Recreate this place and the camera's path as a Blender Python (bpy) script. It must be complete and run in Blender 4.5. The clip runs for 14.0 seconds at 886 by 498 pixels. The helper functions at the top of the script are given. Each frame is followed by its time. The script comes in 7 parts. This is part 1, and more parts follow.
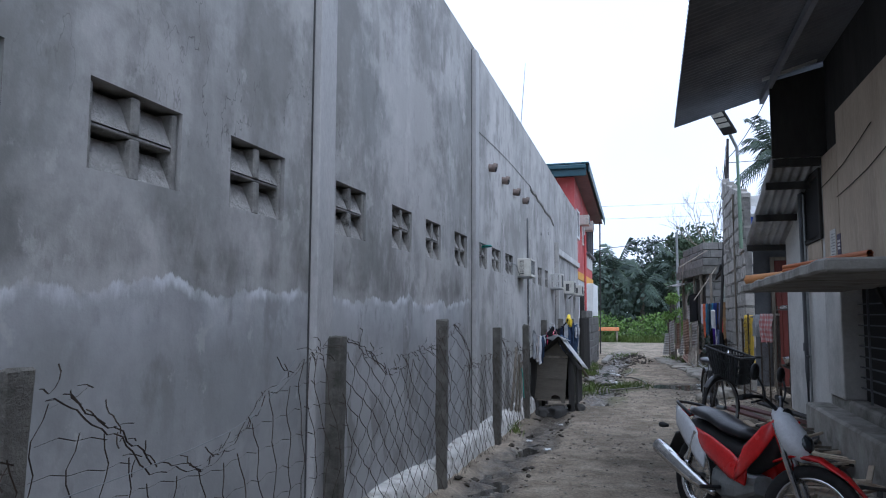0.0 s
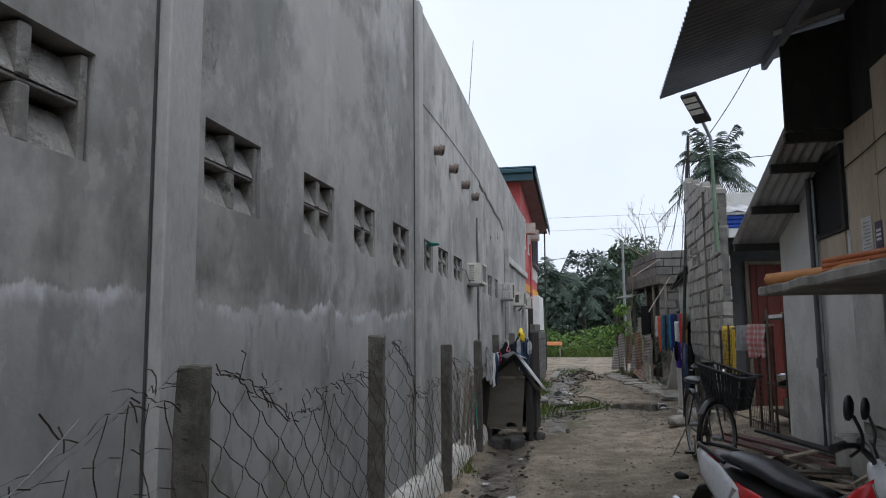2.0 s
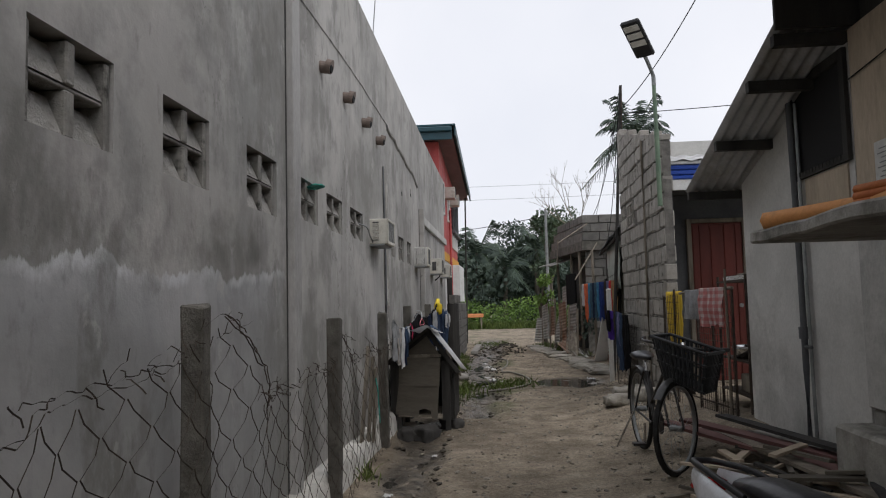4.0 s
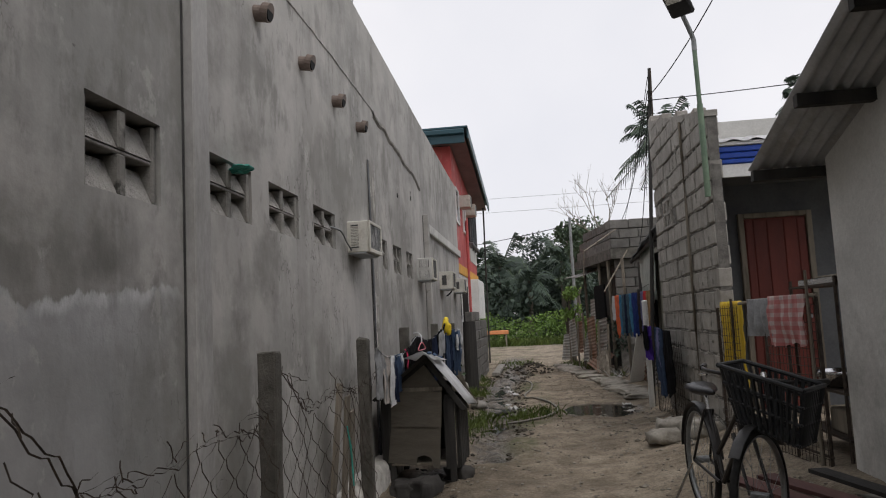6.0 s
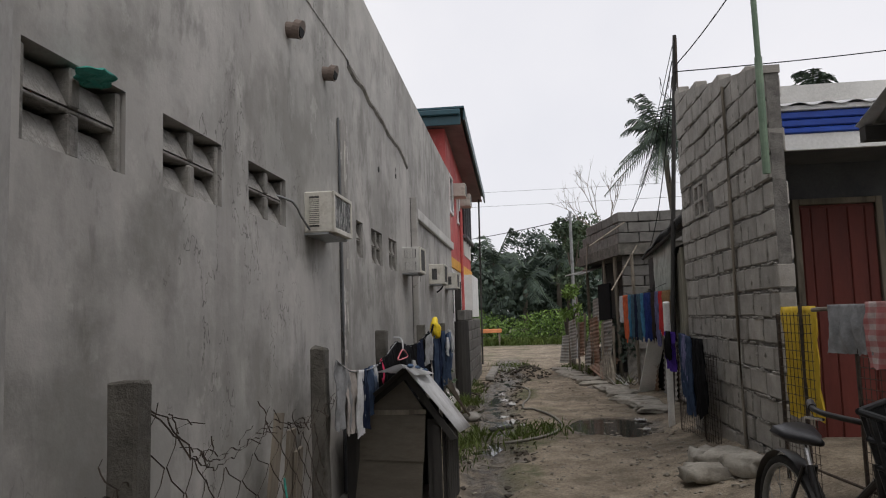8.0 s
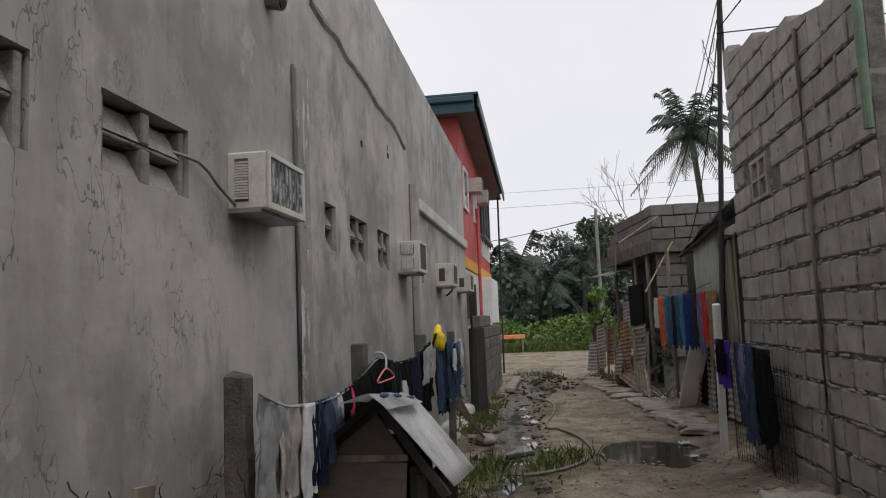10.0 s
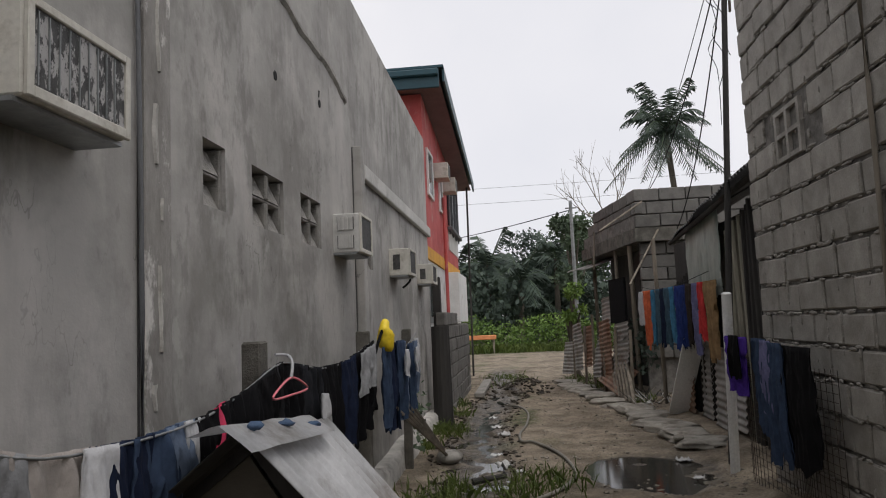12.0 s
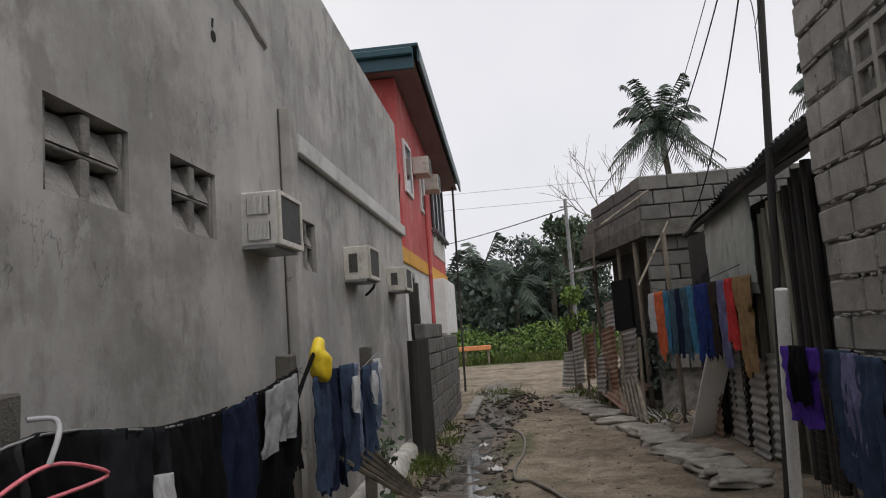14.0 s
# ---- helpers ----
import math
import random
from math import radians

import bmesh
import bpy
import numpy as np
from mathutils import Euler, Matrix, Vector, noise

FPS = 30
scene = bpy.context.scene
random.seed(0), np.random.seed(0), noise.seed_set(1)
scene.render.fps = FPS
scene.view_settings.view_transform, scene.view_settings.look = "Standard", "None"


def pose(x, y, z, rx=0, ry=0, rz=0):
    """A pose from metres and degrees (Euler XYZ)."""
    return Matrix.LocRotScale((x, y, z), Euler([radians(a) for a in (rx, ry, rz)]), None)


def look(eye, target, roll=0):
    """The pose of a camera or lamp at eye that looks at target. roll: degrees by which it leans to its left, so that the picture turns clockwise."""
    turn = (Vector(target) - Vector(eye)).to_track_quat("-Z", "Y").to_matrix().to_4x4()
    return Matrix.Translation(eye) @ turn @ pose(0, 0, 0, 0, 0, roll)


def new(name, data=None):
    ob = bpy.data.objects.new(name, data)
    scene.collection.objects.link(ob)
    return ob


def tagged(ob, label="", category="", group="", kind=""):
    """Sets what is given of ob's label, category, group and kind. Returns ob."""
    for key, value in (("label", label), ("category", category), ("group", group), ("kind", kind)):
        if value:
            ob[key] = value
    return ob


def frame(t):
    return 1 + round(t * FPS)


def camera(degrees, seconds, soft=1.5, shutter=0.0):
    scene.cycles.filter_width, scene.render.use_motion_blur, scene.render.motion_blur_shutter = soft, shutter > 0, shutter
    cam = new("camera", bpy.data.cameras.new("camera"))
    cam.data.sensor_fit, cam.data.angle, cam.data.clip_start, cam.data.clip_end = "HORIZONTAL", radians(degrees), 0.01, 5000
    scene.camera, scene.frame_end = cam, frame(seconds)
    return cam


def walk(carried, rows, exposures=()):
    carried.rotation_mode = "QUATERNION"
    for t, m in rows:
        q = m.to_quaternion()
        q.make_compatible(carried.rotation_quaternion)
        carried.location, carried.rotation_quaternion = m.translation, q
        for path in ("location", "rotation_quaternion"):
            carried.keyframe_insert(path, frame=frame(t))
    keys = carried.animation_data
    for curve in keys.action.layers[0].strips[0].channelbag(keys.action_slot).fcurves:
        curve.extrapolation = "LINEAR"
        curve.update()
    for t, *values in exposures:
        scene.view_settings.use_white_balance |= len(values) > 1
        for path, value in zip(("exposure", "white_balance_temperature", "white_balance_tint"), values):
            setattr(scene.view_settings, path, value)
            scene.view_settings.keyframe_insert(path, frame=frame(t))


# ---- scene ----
cam = camera(62.7, 14.0, soft=1.1)
PATH = [
    (0, (0.294, 0.098, 1.365), (-0.254, 2.012, 1.546), 0.2),
    (0.5, (0.235, 0.479, 1.356), (-0.296, 2.399, 1.533), -0.7),
    (1, (0.128, 0.83, 1.358), (-0.408, 2.747, 1.551), -0.1),
    (1.5, (-0.035, 1.181, 1.344), (-0.487, 3.118, 1.557), -0.2),
    (2, (-0.113, 1.59, 1.352), (-0.494, 3.54, 1.576), -0.5),
    (2.5, (-0.189, 1.993, 1.307), (-0.521, 3.956, 1.496), 1.0),
    (3, (-0.205, 2.4, 1.308), (-0.37, 4.388, 1.455), -1.4),
    (5.5, (-0.082, 4.19, 1.33), (-0.301, 6.17, 1.51), -2.4),
    (6, (-0.067, 4.582, 1.336), (-0.306, 6.558, 1.533), -2.9),
    (6.5, (-0.143, 4.945, 1.33), (-0.388, 6.921, 1.519), -1.9),
    (7, (-0.2, 5.273, 1.361), (-0.403, 7.254, 1.549), -1.6),
    (7.5, (-0.211, 5.644, 1.394), (-0.422, 7.625, 1.571), -2.1),
    (8, (-0.201, 5.962, 1.386), (-0.422, 7.941, 1.571), -1.8),
    (8.5, (-0.184, 6.295, 1.4), (-0.407, 8.274, 1.591), -1.9),
    (9, (-0.163, 6.63, 1.402), (-0.419, 8.604, 1.597), -2.0),
    (11.5, (-0.192, 8.279, 1.366), (-0.485, 10.247, 1.574), -2.4),
    (12, (-0.202, 8.636, 1.336), (-0.41, 10.614, 1.539), -2.6),
    (12.5, (-0.211, 8.996, 1.352), (-0.311, 10.984, 1.55), -3.6),
    (13, (-0.189, 9.381, 1.384), (-0.32, 11.368, 1.569), -4.2),
    (13.5, (-0.208, 9.738, 1.37), (-0.356, 11.721, 1.59), -3.9),
    (14, (-0.147, 10.103, 1.359), (-0.339, 12.08, 1.588), -4.2),
]
EXPOSURE = [(0.0, 0.72, 5150, 12), (0.3, 0.45, 5250, 12), (0.5, 0.27, 5350, 12), (1.0, 0.32, 5550, 11), (2.0, 0.36, 5850, 10), (3.0, 0.32, 6150, 11), (6.0, 0.22, 6550, 13), (9.0, 0.2, 6560, 13), (14.0, 0.17, 6560, 13)]
walk(cam, [(t, look(*r)) for t, *r in PATH], EXPOSURE)

# ---------- light ----------
world = bpy.data.worlds.new("overcast_sky")
scene.world = world
world.use_nodes = True
wn, wl = world.node_tree.nodes, world.node_tree.links
sky = wn.new("ShaderNodeTexSky")
sky.sky_type, sky.sun_disc = "NISHITA", False
sky.sun_elevation, sky.sun_rotation = radians(58), radians(150)
sky.air_density, sky.dust_density = 1.0, 4.0
hsv = wn.new("ShaderNodeHueSaturation")
hsv.inputs["Saturation"].default_value = 0.25
wl.new(sky.outputs["Color"], hsv.inputs["Color"])
cloud = wn.new("ShaderNodeTexNoise")
cloud.inputs["Scale"].default_value, cloud.inputs["Detail"].default_value = 2.2, 6
cloudramp = wn.new("ShaderNodeValToRGB")
cloudramp.color_ramp.elements[0].position, cloudramp.color_ramp.elements[1].position = 0.3, 0.75
cloudramp.color_ramp.elements[0].color = (6.3, 6.5, 6.9, 1)
cloudramp.color_ramp.elements[1].color = (7.6, 7.65, 7.8, 1)
wl.new(cloud.outputs["Fac"], cloudramp.inputs["Fac"])
skymix = wn.new("ShaderNodeMixRGB")
skymix.inputs["Fac"].default_value = 0.78
wl.new(hsv.outputs["Color"], skymix.inputs["Color1"])
wl.new(cloudramp.outputs["Color"], skymix.inputs["Color2"])
wl.new(skymix.outputs["Color"], wn["Background"].inputs["Color"])
wn["Background"].inputs["Strength"].default_value = 0.12
sun = new("sun", bpy.data.lights.new("sun", "SUN"))
sun.data.energy, sun.data.angle, sun.data.color = 0.7, radians(25), (1.0, 0.96, 0.9)
sun.matrix_world = look((0, 0, 30), (-9, 9, 0))


# ---------- materials ----------
def grow(nt, kind, **values):
    node = nt.nodes.new(kind)
    for key, value in values.items():
        node.inputs[key.replace("_", " ")].default_value = value
    return node


def rgb(c):
    return (c[0], c[1], c[2], 1.0)


def surface(name, c1, c2, scale=4.0, rough=0.85, bump=0.3, metal=0.0, fine=45.0, stretch=(1, 1, 1), spread=0.12, detail=8.0, alpha=False, dirt=None, dirt_scale=1.3, dirt_lo=0.52, dirt_hi=0.7, spec=0.4, distance=0.01):
    """Two tones of a surface at one scale, a finer grain, its relief, and blots of a third tone."""
    m = bpy.data.materials.new(name)
    m.use_nodes = True
    nt = m.node_tree
    b = nt.nodes["Principled BSDF"]
    b.inputs["Metallic"].default_value = metal
    b.inputs["Specular IOR Level"].default_value = spec
    tc, info = nt.nodes.new("ShaderNodeTexCoord"), nt.nodes.new("ShaderNodeObjectInfo")
    mp = grow(nt, "ShaderNodeMapping", Scale=stretch)
    shift = nt.nodes.new("ShaderNodeVectorMath")
    shift.operation = "SCALE"
    shift.inputs[0].default_value = (37.0, 19.0, 53.0)
    nt.links.new(info.outputs["Random"], shift.inputs["Scale"])
    nt.links.new(tc.outputs["Object"], mp.inputs["Vector"])
    nt.links.new(shift.outputs["Vector"], mp.inputs["Location"])
    n1 = grow(nt, "ShaderNodeTexNoise", Scale=scale, Detail=detail, Roughness=0.62)
    n2 = grow(nt, "ShaderNodeTexNoise", Scale=fine, Detail=4.0, Roughness=0.7)
    for n in (n1, n2):
        nt.links.new(mp.outputs["Vector"], n.inputs["Vector"])
    ramp = nt.nodes.new("ShaderNodeValToRGB")
    ramp.color_ramp.elements[0].position, ramp.color_ramp.elements[1].position = 0.34, 0.66
    ramp.color_ramp.elements[0].color, ramp.color_ramp.elements[1].color = rgb(c1), rgb(c2)
    nt.links.new(n1.outputs["Fac"], ramp.inputs["Fac"])
    out = ramp.outputs["Color"]
    if dirt:
        n3 = grow(nt, "ShaderNodeTexNoise", Scale=dirt_scale, Detail=9.0, Roughness=0.7)
        nt.links.new(mp.outputs["Vector"], n3.inputs["Vector"])
        r3 = grow(nt, "ShaderNodeMapRange", From_Min=dirt_lo, From_Max=dirt_hi)
        nt.links.new(n3.outputs["Fac"], r3.inputs["Value"])
        mx = nt.nodes.new("ShaderNodeMixRGB")
        mx.inputs["Color2"].default_value = rgb(dirt)
        nt.links.new(r3.outputs["Result"], mx.inputs["Fac"])
        nt.links.new(out, mx.inputs["Color1"])
        out = mx.outputs["Color"]
    val = grow(nt, "ShaderNodeMapRange", From_Min=0.25, From_Max=0.75, To_Min=1 - spread, To_Max=1 + spread)
    nt.links.new(n2.outputs["Fac"], val.inputs["Value"])
    own = grow(nt, "ShaderNodeMapRange", To_Min=0.9, To_Max=1.1)
    nt.links.new(info.outputs["Random"], own.inputs["Value"])
    mul = nt.nodes.new("ShaderNodeMath")
    mul.operation = "MULTIPLY"
    nt.links.new(val.outputs["Result"], mul.inputs[0])
    nt.links.new(own.outputs["Result"], mul.inputs[1])
    hs = nt.nodes.new("ShaderNodeHueSaturation")
    nt.links.new(mul.outputs["Value"], hs.inputs["Value"])
    nt.links.new(out, hs.inputs["Color"])
    nt.links.new(hs.outputs["Color"], b.inputs["Base Color"])
    rr = grow(nt, "ShaderNodeMapRange", To_Min=max(0.03, rough - 0.1), To_Max=min(1.0, rough + 0.1))
    nt.links.new(n1.outputs["Fac"], rr.inputs["Value"])
    nt.links.new(rr.outputs["Result"], b.inputs["Roughness"])
    if bump:
        add = nt.nodes.new("ShaderNodeMath")
        add.operation = "ADD"
        nt.links.new(n1.outputs["Fac"], add.inputs[0])
        nt.links.new(n2.outputs["Fac"], add.inputs[1])
        bp = grow(nt, "ShaderNodeBump", Strength=bump, Distance=distance)
        nt.links.new(add.outputs["Value"], bp.inputs["Height"])
        nt.links.new(bp.outputs["Normal"], b.inputs["Normal"])
    return m


def plaster_wall(name):
    """Weathered cement render: warm grey, cooler and smoother under a salt line, damp runs down from the openings."""
    m = surface(name, (0.29, 0.281, 0.265), (0.49, 0.478, 0.455), scale=1.2, rough=0.9, bump=0.16, fine=14, spread=0.05, dirt=(0.19, 0.182, 0.165), dirt_scale=0.55, dirt_lo=0.54, dirt_hi=0.78, distance=0.016)
    nt = m.node_tree
    b = nt.nodes["Principled BSDF"]
    old = b.inputs["Base Color"].links[0].from_socket
    tc = nt.nodes.new("ShaderNodeTexCoord")
    sep = nt.nodes.new("ShaderNodeSeparateXYZ")
    nt.links.new(tc.outputs["Object"], sep.inputs["Vector"])

    def math_(op, a, c=None):
        node = nt.nodes.new("ShaderNodeMath")
        node.operation = op
        for i, v in enumerate((a, c)):
            if v is None:
                continue
            if isinstance(v, (int, float)):
                node.inputs[i].default_value = v
            else:
                nt.links.new(v, node.inputs[i])
        return node.outputs["Value"]

    def span(v, lo, hi, to0=0.0, to1=1.0):
        node = grow(nt, "ShaderNodeMapRange", From_Min=lo, From_Max=hi, To_Min=to0, To_Max=to1)
        nt.links.new(v, node.inputs["Value"])
        return node.outputs["Result"]

    def noise_(scale, stretch, detail=6.0):
        mp = grow(nt, "ShaderNodeMapping", Scale=stretch)
        nt.links.new(tc.outputs["Object"], mp.inputs["Vector"])
        n = grow(nt, "ShaderNodeTexNoise", Scale=scale, Detail=detail, Roughness=0.65)
        nt.links.new(mp.outputs["Vector"], n.inputs["Vector"])
        return n.outputs["Fac"]

    def blend(fac, under, colour):
        node = nt.nodes.new("ShaderNodeMixRGB")
        nt.links.new(fac, node.inputs["Fac"])
        nt.links.new(under, node.inputs["Color1"])
        node.inputs["Color2"].default_value = rgb(colour)
        return node.outputs["Color"]

    # clouds of damp and of dry cement, from a hand's breadth to a metre
    cloud_ = span(noise_(0.8, (1, 1, 0.75), 10.0), 0.42, 0.6)
    old = blend(math_("MULTIPLY", cloud_, 0.75), old, (0.205, 0.208, 0.195))
    cloud_ = span(noise_(2.3, (1, 1, 0.6), 9.0), 0.52, 0.66)
    old = blend(math_("MULTIPLY", cloud_, 0.7), old, (0.52, 0.495, 0.475))
    cloud_ = span(noise_(3.6, (1, 1, 0.7), 6.0), 0.54, 0.72)
    old = blend(math_("MULTIPLY", cloud_, 0.45), old, (0.16, 0.163, 0.15))
    fleck = span(noise_(16.0, (1, 1, 0.8), 4.0), 0.7, 0.74)
    old = blend(math_("MULTIPLY", fleck, 0.7), old, (0.09, 0.085, 0.078))
    # the further bays have a paler, warmer coat
    coat = span(sep.outputs["Y"], 7.45, 7.6)
    old = blend(math_("MULTIPLY", coat, 0.26), old, (0.56, 0.535, 0.5))
    # trowel sweeps and hairline cracks
    sweep = span(noise_(3.2, (1, 0.55, 1.5), 12.0), 0.47, 0.53)
    old = blend(math_("MULTIPLY", sweep, 0.16), old, (0.24, 0.232, 0.218))
    line_ = math_("ABSOLUTE", math_("SUBTRACT", noise_(1.7, (1, 1.3, 0.6), 5.0), 0.5))
    crack = math_("MULTIPLY", span(line_, 0.0045, 0.001), span(noise_(0.9, (1, 1, 1), 3.0), 0.5, 0.58))
    old = blend(math_("MULTIPLY", crack, 0.75), old, (0.085, 0.082, 0.075))
    # drips run down the wall
    runs = span(noise_(1.5, (1, 1.6, 0.12), 5.0), 0.5, 0.74)
    out = blend(math_("MULTIPLY", runs, 0.42), old, (0.13, 0.122, 0.11))
    pale = span(noise_(1.9, (1, 1.2, 0.22), 7.0), 0.54, 0.76)
    out = blend(math_("MULTIPLY", pale, 0.5), out, (0.42, 0.41, 0.385))
    # broad damp blots and dry patches with worn outlines
    blot = span(noise_(1.15, (1, 1.1, 0.8), 13.0), 0.5, 0.585)
    out = blend(math_("MULTIPLY", blot, 0.62), out, (0.2, 0.193, 0.176))
    dry = span(noise_(0.62, (1, 1, 1.2), 13.0), 0.49, 0.57)
    out = blend(math_("MULTIPLY", dry, 0.5), out, (0.52, 0.5, 0.47))
    speck = span(noise_(7.0, (1, 1.2, 0.5), 10.0), 0.6, 0.66)
    out = blend(math_("MULTIPLY", speck, 0.35), out, (0.15, 0.145, 0.132))
    # salt line where the lower coat ends
    wob = math_("ADD", sep.outputs["Z"], span(noise_(2.2, (1, 1, 0.2), 9.0), 0.2, 0.8, -0.13, 0.13))
    early = span(sep.outputs["Y"], 6.9, 7.5, 1.0, 0.0)
    low = math_("MULTIPLY", span(wob, 1.47, 1.45), early)
    out = blend(math_("MULTIPLY", low, 0.55), out, (0.33, 0.333, 0.34))
    band = math_("MULTIPLY", span(wob, 1.2, 1.44), span(wob, 1.475, 1.465))
    rime = math_("MULTIPLY", math_("MULTIPLY", span(wob, 1.415, 1.45), span(wob, 1.478, 1.466)), math_("MULTIPLY", early, span(noise_(3.0, (1, 1, 0.4), 6.0), 0.42, 0.56)))
    out = blend(math_("MULTIPLY", rime, 0.85), out, (0.7, 0.71, 0.72))
    band = math_("MULTIPLY", math_("MULTIPLY", band, early), span(noise_(2.4, (1, 1, 1)), 0.36, 0.66))
    out = blend(math_("MULTIPLY", band, 0.6), out, (0.6, 0.605, 0.61))
    soot = math_("MULTIPLY", math_("MULTIPLY", span(wob, 1.5, 1.56), span(wob, 1.86, 1.6)), early)
    out = blend(math_("MULTIPLY", math_("MULTIPLY", soot, span(noise_(4.0, (1, 1, 0.5)), 0.4, 0.66)), 0.6), out, (0.09, 0.085, 0.075))
    # damp patches a hand to an arm wide, gathered on some stretches of the wall
    gather = span(noise_(0.55, (1, 1, 0.8), 4.0), 0.44, 0.6)
    damp = span(noise_(3.3, (1, 1.15, 0.62), 8.0), 0.51, 0.6)
    out = blend(math_("MULTIPLY", math_("MULTIPLY", damp, gather), 0.62), out, (0.17, 0.165, 0.15))
    flake = span(noise_(4.2, (1, 1, 0.8), 8.0), 0.62, 0.66)
    out = blend(math_("MULTIPLY", flake, 0.4), out, (0.5, 0.485, 0.455))
    drip = math_("MULTIPLY", span(math_("ABSOLUTE", math_("SUBTRACT", sep.outputs["Y"], 10.3)), 0.2, 0.05), math_("MULTIPLY", span(sep.outputs["Z"], 1.62, 1.88), span(sep.outputs["Z"], 1.95, 1.9)))
    out = blend(math_("MULTIPLY", math_("MULTIPLY", drip, span(noise_(5.0, (1, 1.5, 0.5), 6.0), 0.3, 0.55)), 0.7), out, (0.07, 0.068, 0.06))
    # splashed mould near the ground
    foot = math_("MULTIPLY", span(sep.outputs["Z"], 0.75, 0.15), span(noise_(3.0, (1, 1, 0.6), 9.0), 0.45, 0.7))
    out = blend(math_("MULTIPLY", foot, 0.45), out, (0.07, 0.068, 0.055))
    nt.links.new(out, b.inputs["Base Color"])
    return m


PLASTER = plaster_wall("grey_cement_render")
CONCRETE = surface("raw_concrete", (0.2, 0.19, 0.17), (0.34, 0.325, 0.295), 5, 0.92, 0.5, fine=60, dirt=(0.09, 0.085, 0.07), dirt_scale=3)
POSTCON = surface("mossy_concrete", (0.08, 0.075, 0.064), (0.155, 0.145, 0.126), 7, 0.95, 0.9, fine=70, dirt=(0.035, 0.036, 0.026), dirt_scale=5)
LIME = surface("whitewashed_kerb", (0.36, 0.35, 0.32), (0.58, 0.56, 0.52), 6, 0.9, 0.5, dirt=(0.16, 0.14, 0.11), dirt_scale=4)
BLOCK = surface("concrete_block", (0.225, 0.211, 0.188), (0.36, 0.34, 0.307), 5, 0.95, 0.5, fine=90, spread=0.16)
MORTAR = surface("rough_mortar", (0.1, 0.094, 0.086), (0.23, 0.218, 0.198), 9, 0.95, 0.8, fine=60)
DIRT = surface("packed_earth", (0.17, 0.138, 0.1), (0.37, 0.312, 0.236), 3.4, 0.95, 1.0, fine=38, spread=0.42, detail=12.0, dirt=(0.11, 0.088, 0.062), dirt_scale=0.7, dirt_lo=0.48, dirt_hi=0.68, distance=0.03)
BEIGE = surface("bare_plywood", (0.38, 0.31, 0.23), (0.5, 0.42, 0.32), 2.5, 0.85, 0.2, stretch=(1, 1, 0.3), dirt=(0.27, 0.215, 0.155), dirt_scale=1.6)
GREYPAINT = surface("grey_smooth_render", (0.47, 0.465, 0.44), (0.63, 0.62, 0.59), 1.3, 0.85, 0.25, dirt=(0.33, 0.325, 0.305), dirt_scale=0.9)
DARKPAINT = surface("dark_grey_render", (0.085, 0.088, 0.095), (0.15, 0.155, 0.16), 1.5, 0.85, 0.25)
ROOFGREY = surface("grey_roof_sheet", (0.36, 0.37, 0.38), (0.52, 0.53, 0.54), 2.5, 0.55, 0.1, metal=0.1, dirt=(0.22, 0.2, 0.17), dirt_scale=1.5)
JOINT = surface("shadow_joint", (0.05, 0.05, 0.05), (0.1, 0.098, 0.095), 9, 0.95, 0.2)
ZINC = surface("galvanised_sheet", (0.42, 0.425, 0.43), (0.62, 0.625, 0.63), 3, 0.55, 0.1, metal=0.2, stretch=(1, 1, 1), dirt=(0.2, 0.17, 0.14), dirt_scale=2)
TINOLD = surface("weathered_tin", (0.2, 0.2, 0.19), (0.37, 0.36, 0.34), 3, 0.65, 0.2, metal=0.35, dirt=(0.16, 0.09, 0.055), dirt_scale=2.2, dirt_lo=0.56)
TINRUST = surface("rusty_tin", (0.2, 0.09, 0.045), (0.3, 0.22, 0.17), 3, 0.85, 0.3, dirt=(0.12, 0.055, 0.03), dirt_scale=2.5)
ROOFDARK = surface("dark_roof_sheet", (0.16, 0.17, 0.195), (0.27, 0.28, 0.31), 2, 0.6, 0.1, metal=0.15)
# near-black timber; also paints the darkness inside shop, shed and block house
BLACKWOOD_SHADE = surface("black_wood_and_shade", (0.02, 0.019, 0.018), (0.05, 0.047, 0.043), 5, 0.9, 0.3, stretch=(1, 1, 0.2))
WOODGREY = surface("weathered_timber", (0.13, 0.11, 0.085), (0.28, 0.245, 0.195), 5, 0.9, 0.4, stretch=(1, 1, 0.15), dirt=(0.07, 0.06, 0.045), dirt_scale=4)
PLYOLD = surface("old_plywood", (0.085, 0.074, 0.058), (0.16, 0.142, 0.114), 3, 0.9, 0.3, stretch=(0.3, 1, 1), dirt=(0.045, 0.039, 0.03), dirt_scale=3)
REDDOOR = surface("red_brown_paint", (0.1, 0.022, 0.016), (0.165, 0.036, 0.026), 3, 0.6, 0.15, stretch=(1, 1, 0.2))
REDPAINT = surface("faded_red_paint", (0.40, 0.055, 0.055), (0.58, 0.13, 0.12), 1.6, 0.7, 0.15, dirt=(0.5, 0.3, 0.27), dirt_scale=1.4, dirt_lo=0.55)
YELLOWPAINT = surface("ochre_paint", (0.55, 0.27, 0.04), (0.72, 0.38, 0.06), 3, 0.7, 0.1)
WHITEPAINT = surface("white_paint", (0.6, 0.6, 0.58), (0.78, 0.78, 0.76), 2, 0.7, 0.1, dirt=(0.4, 0.38, 0.34), dirt_scale=2, dirt_lo=0.58)
BLUEPAINT = surface("blue_fascia_paint", (0.012, 0.045, 0.27), (0.02, 0.075, 0.4), 2, 0.4, 0.05)
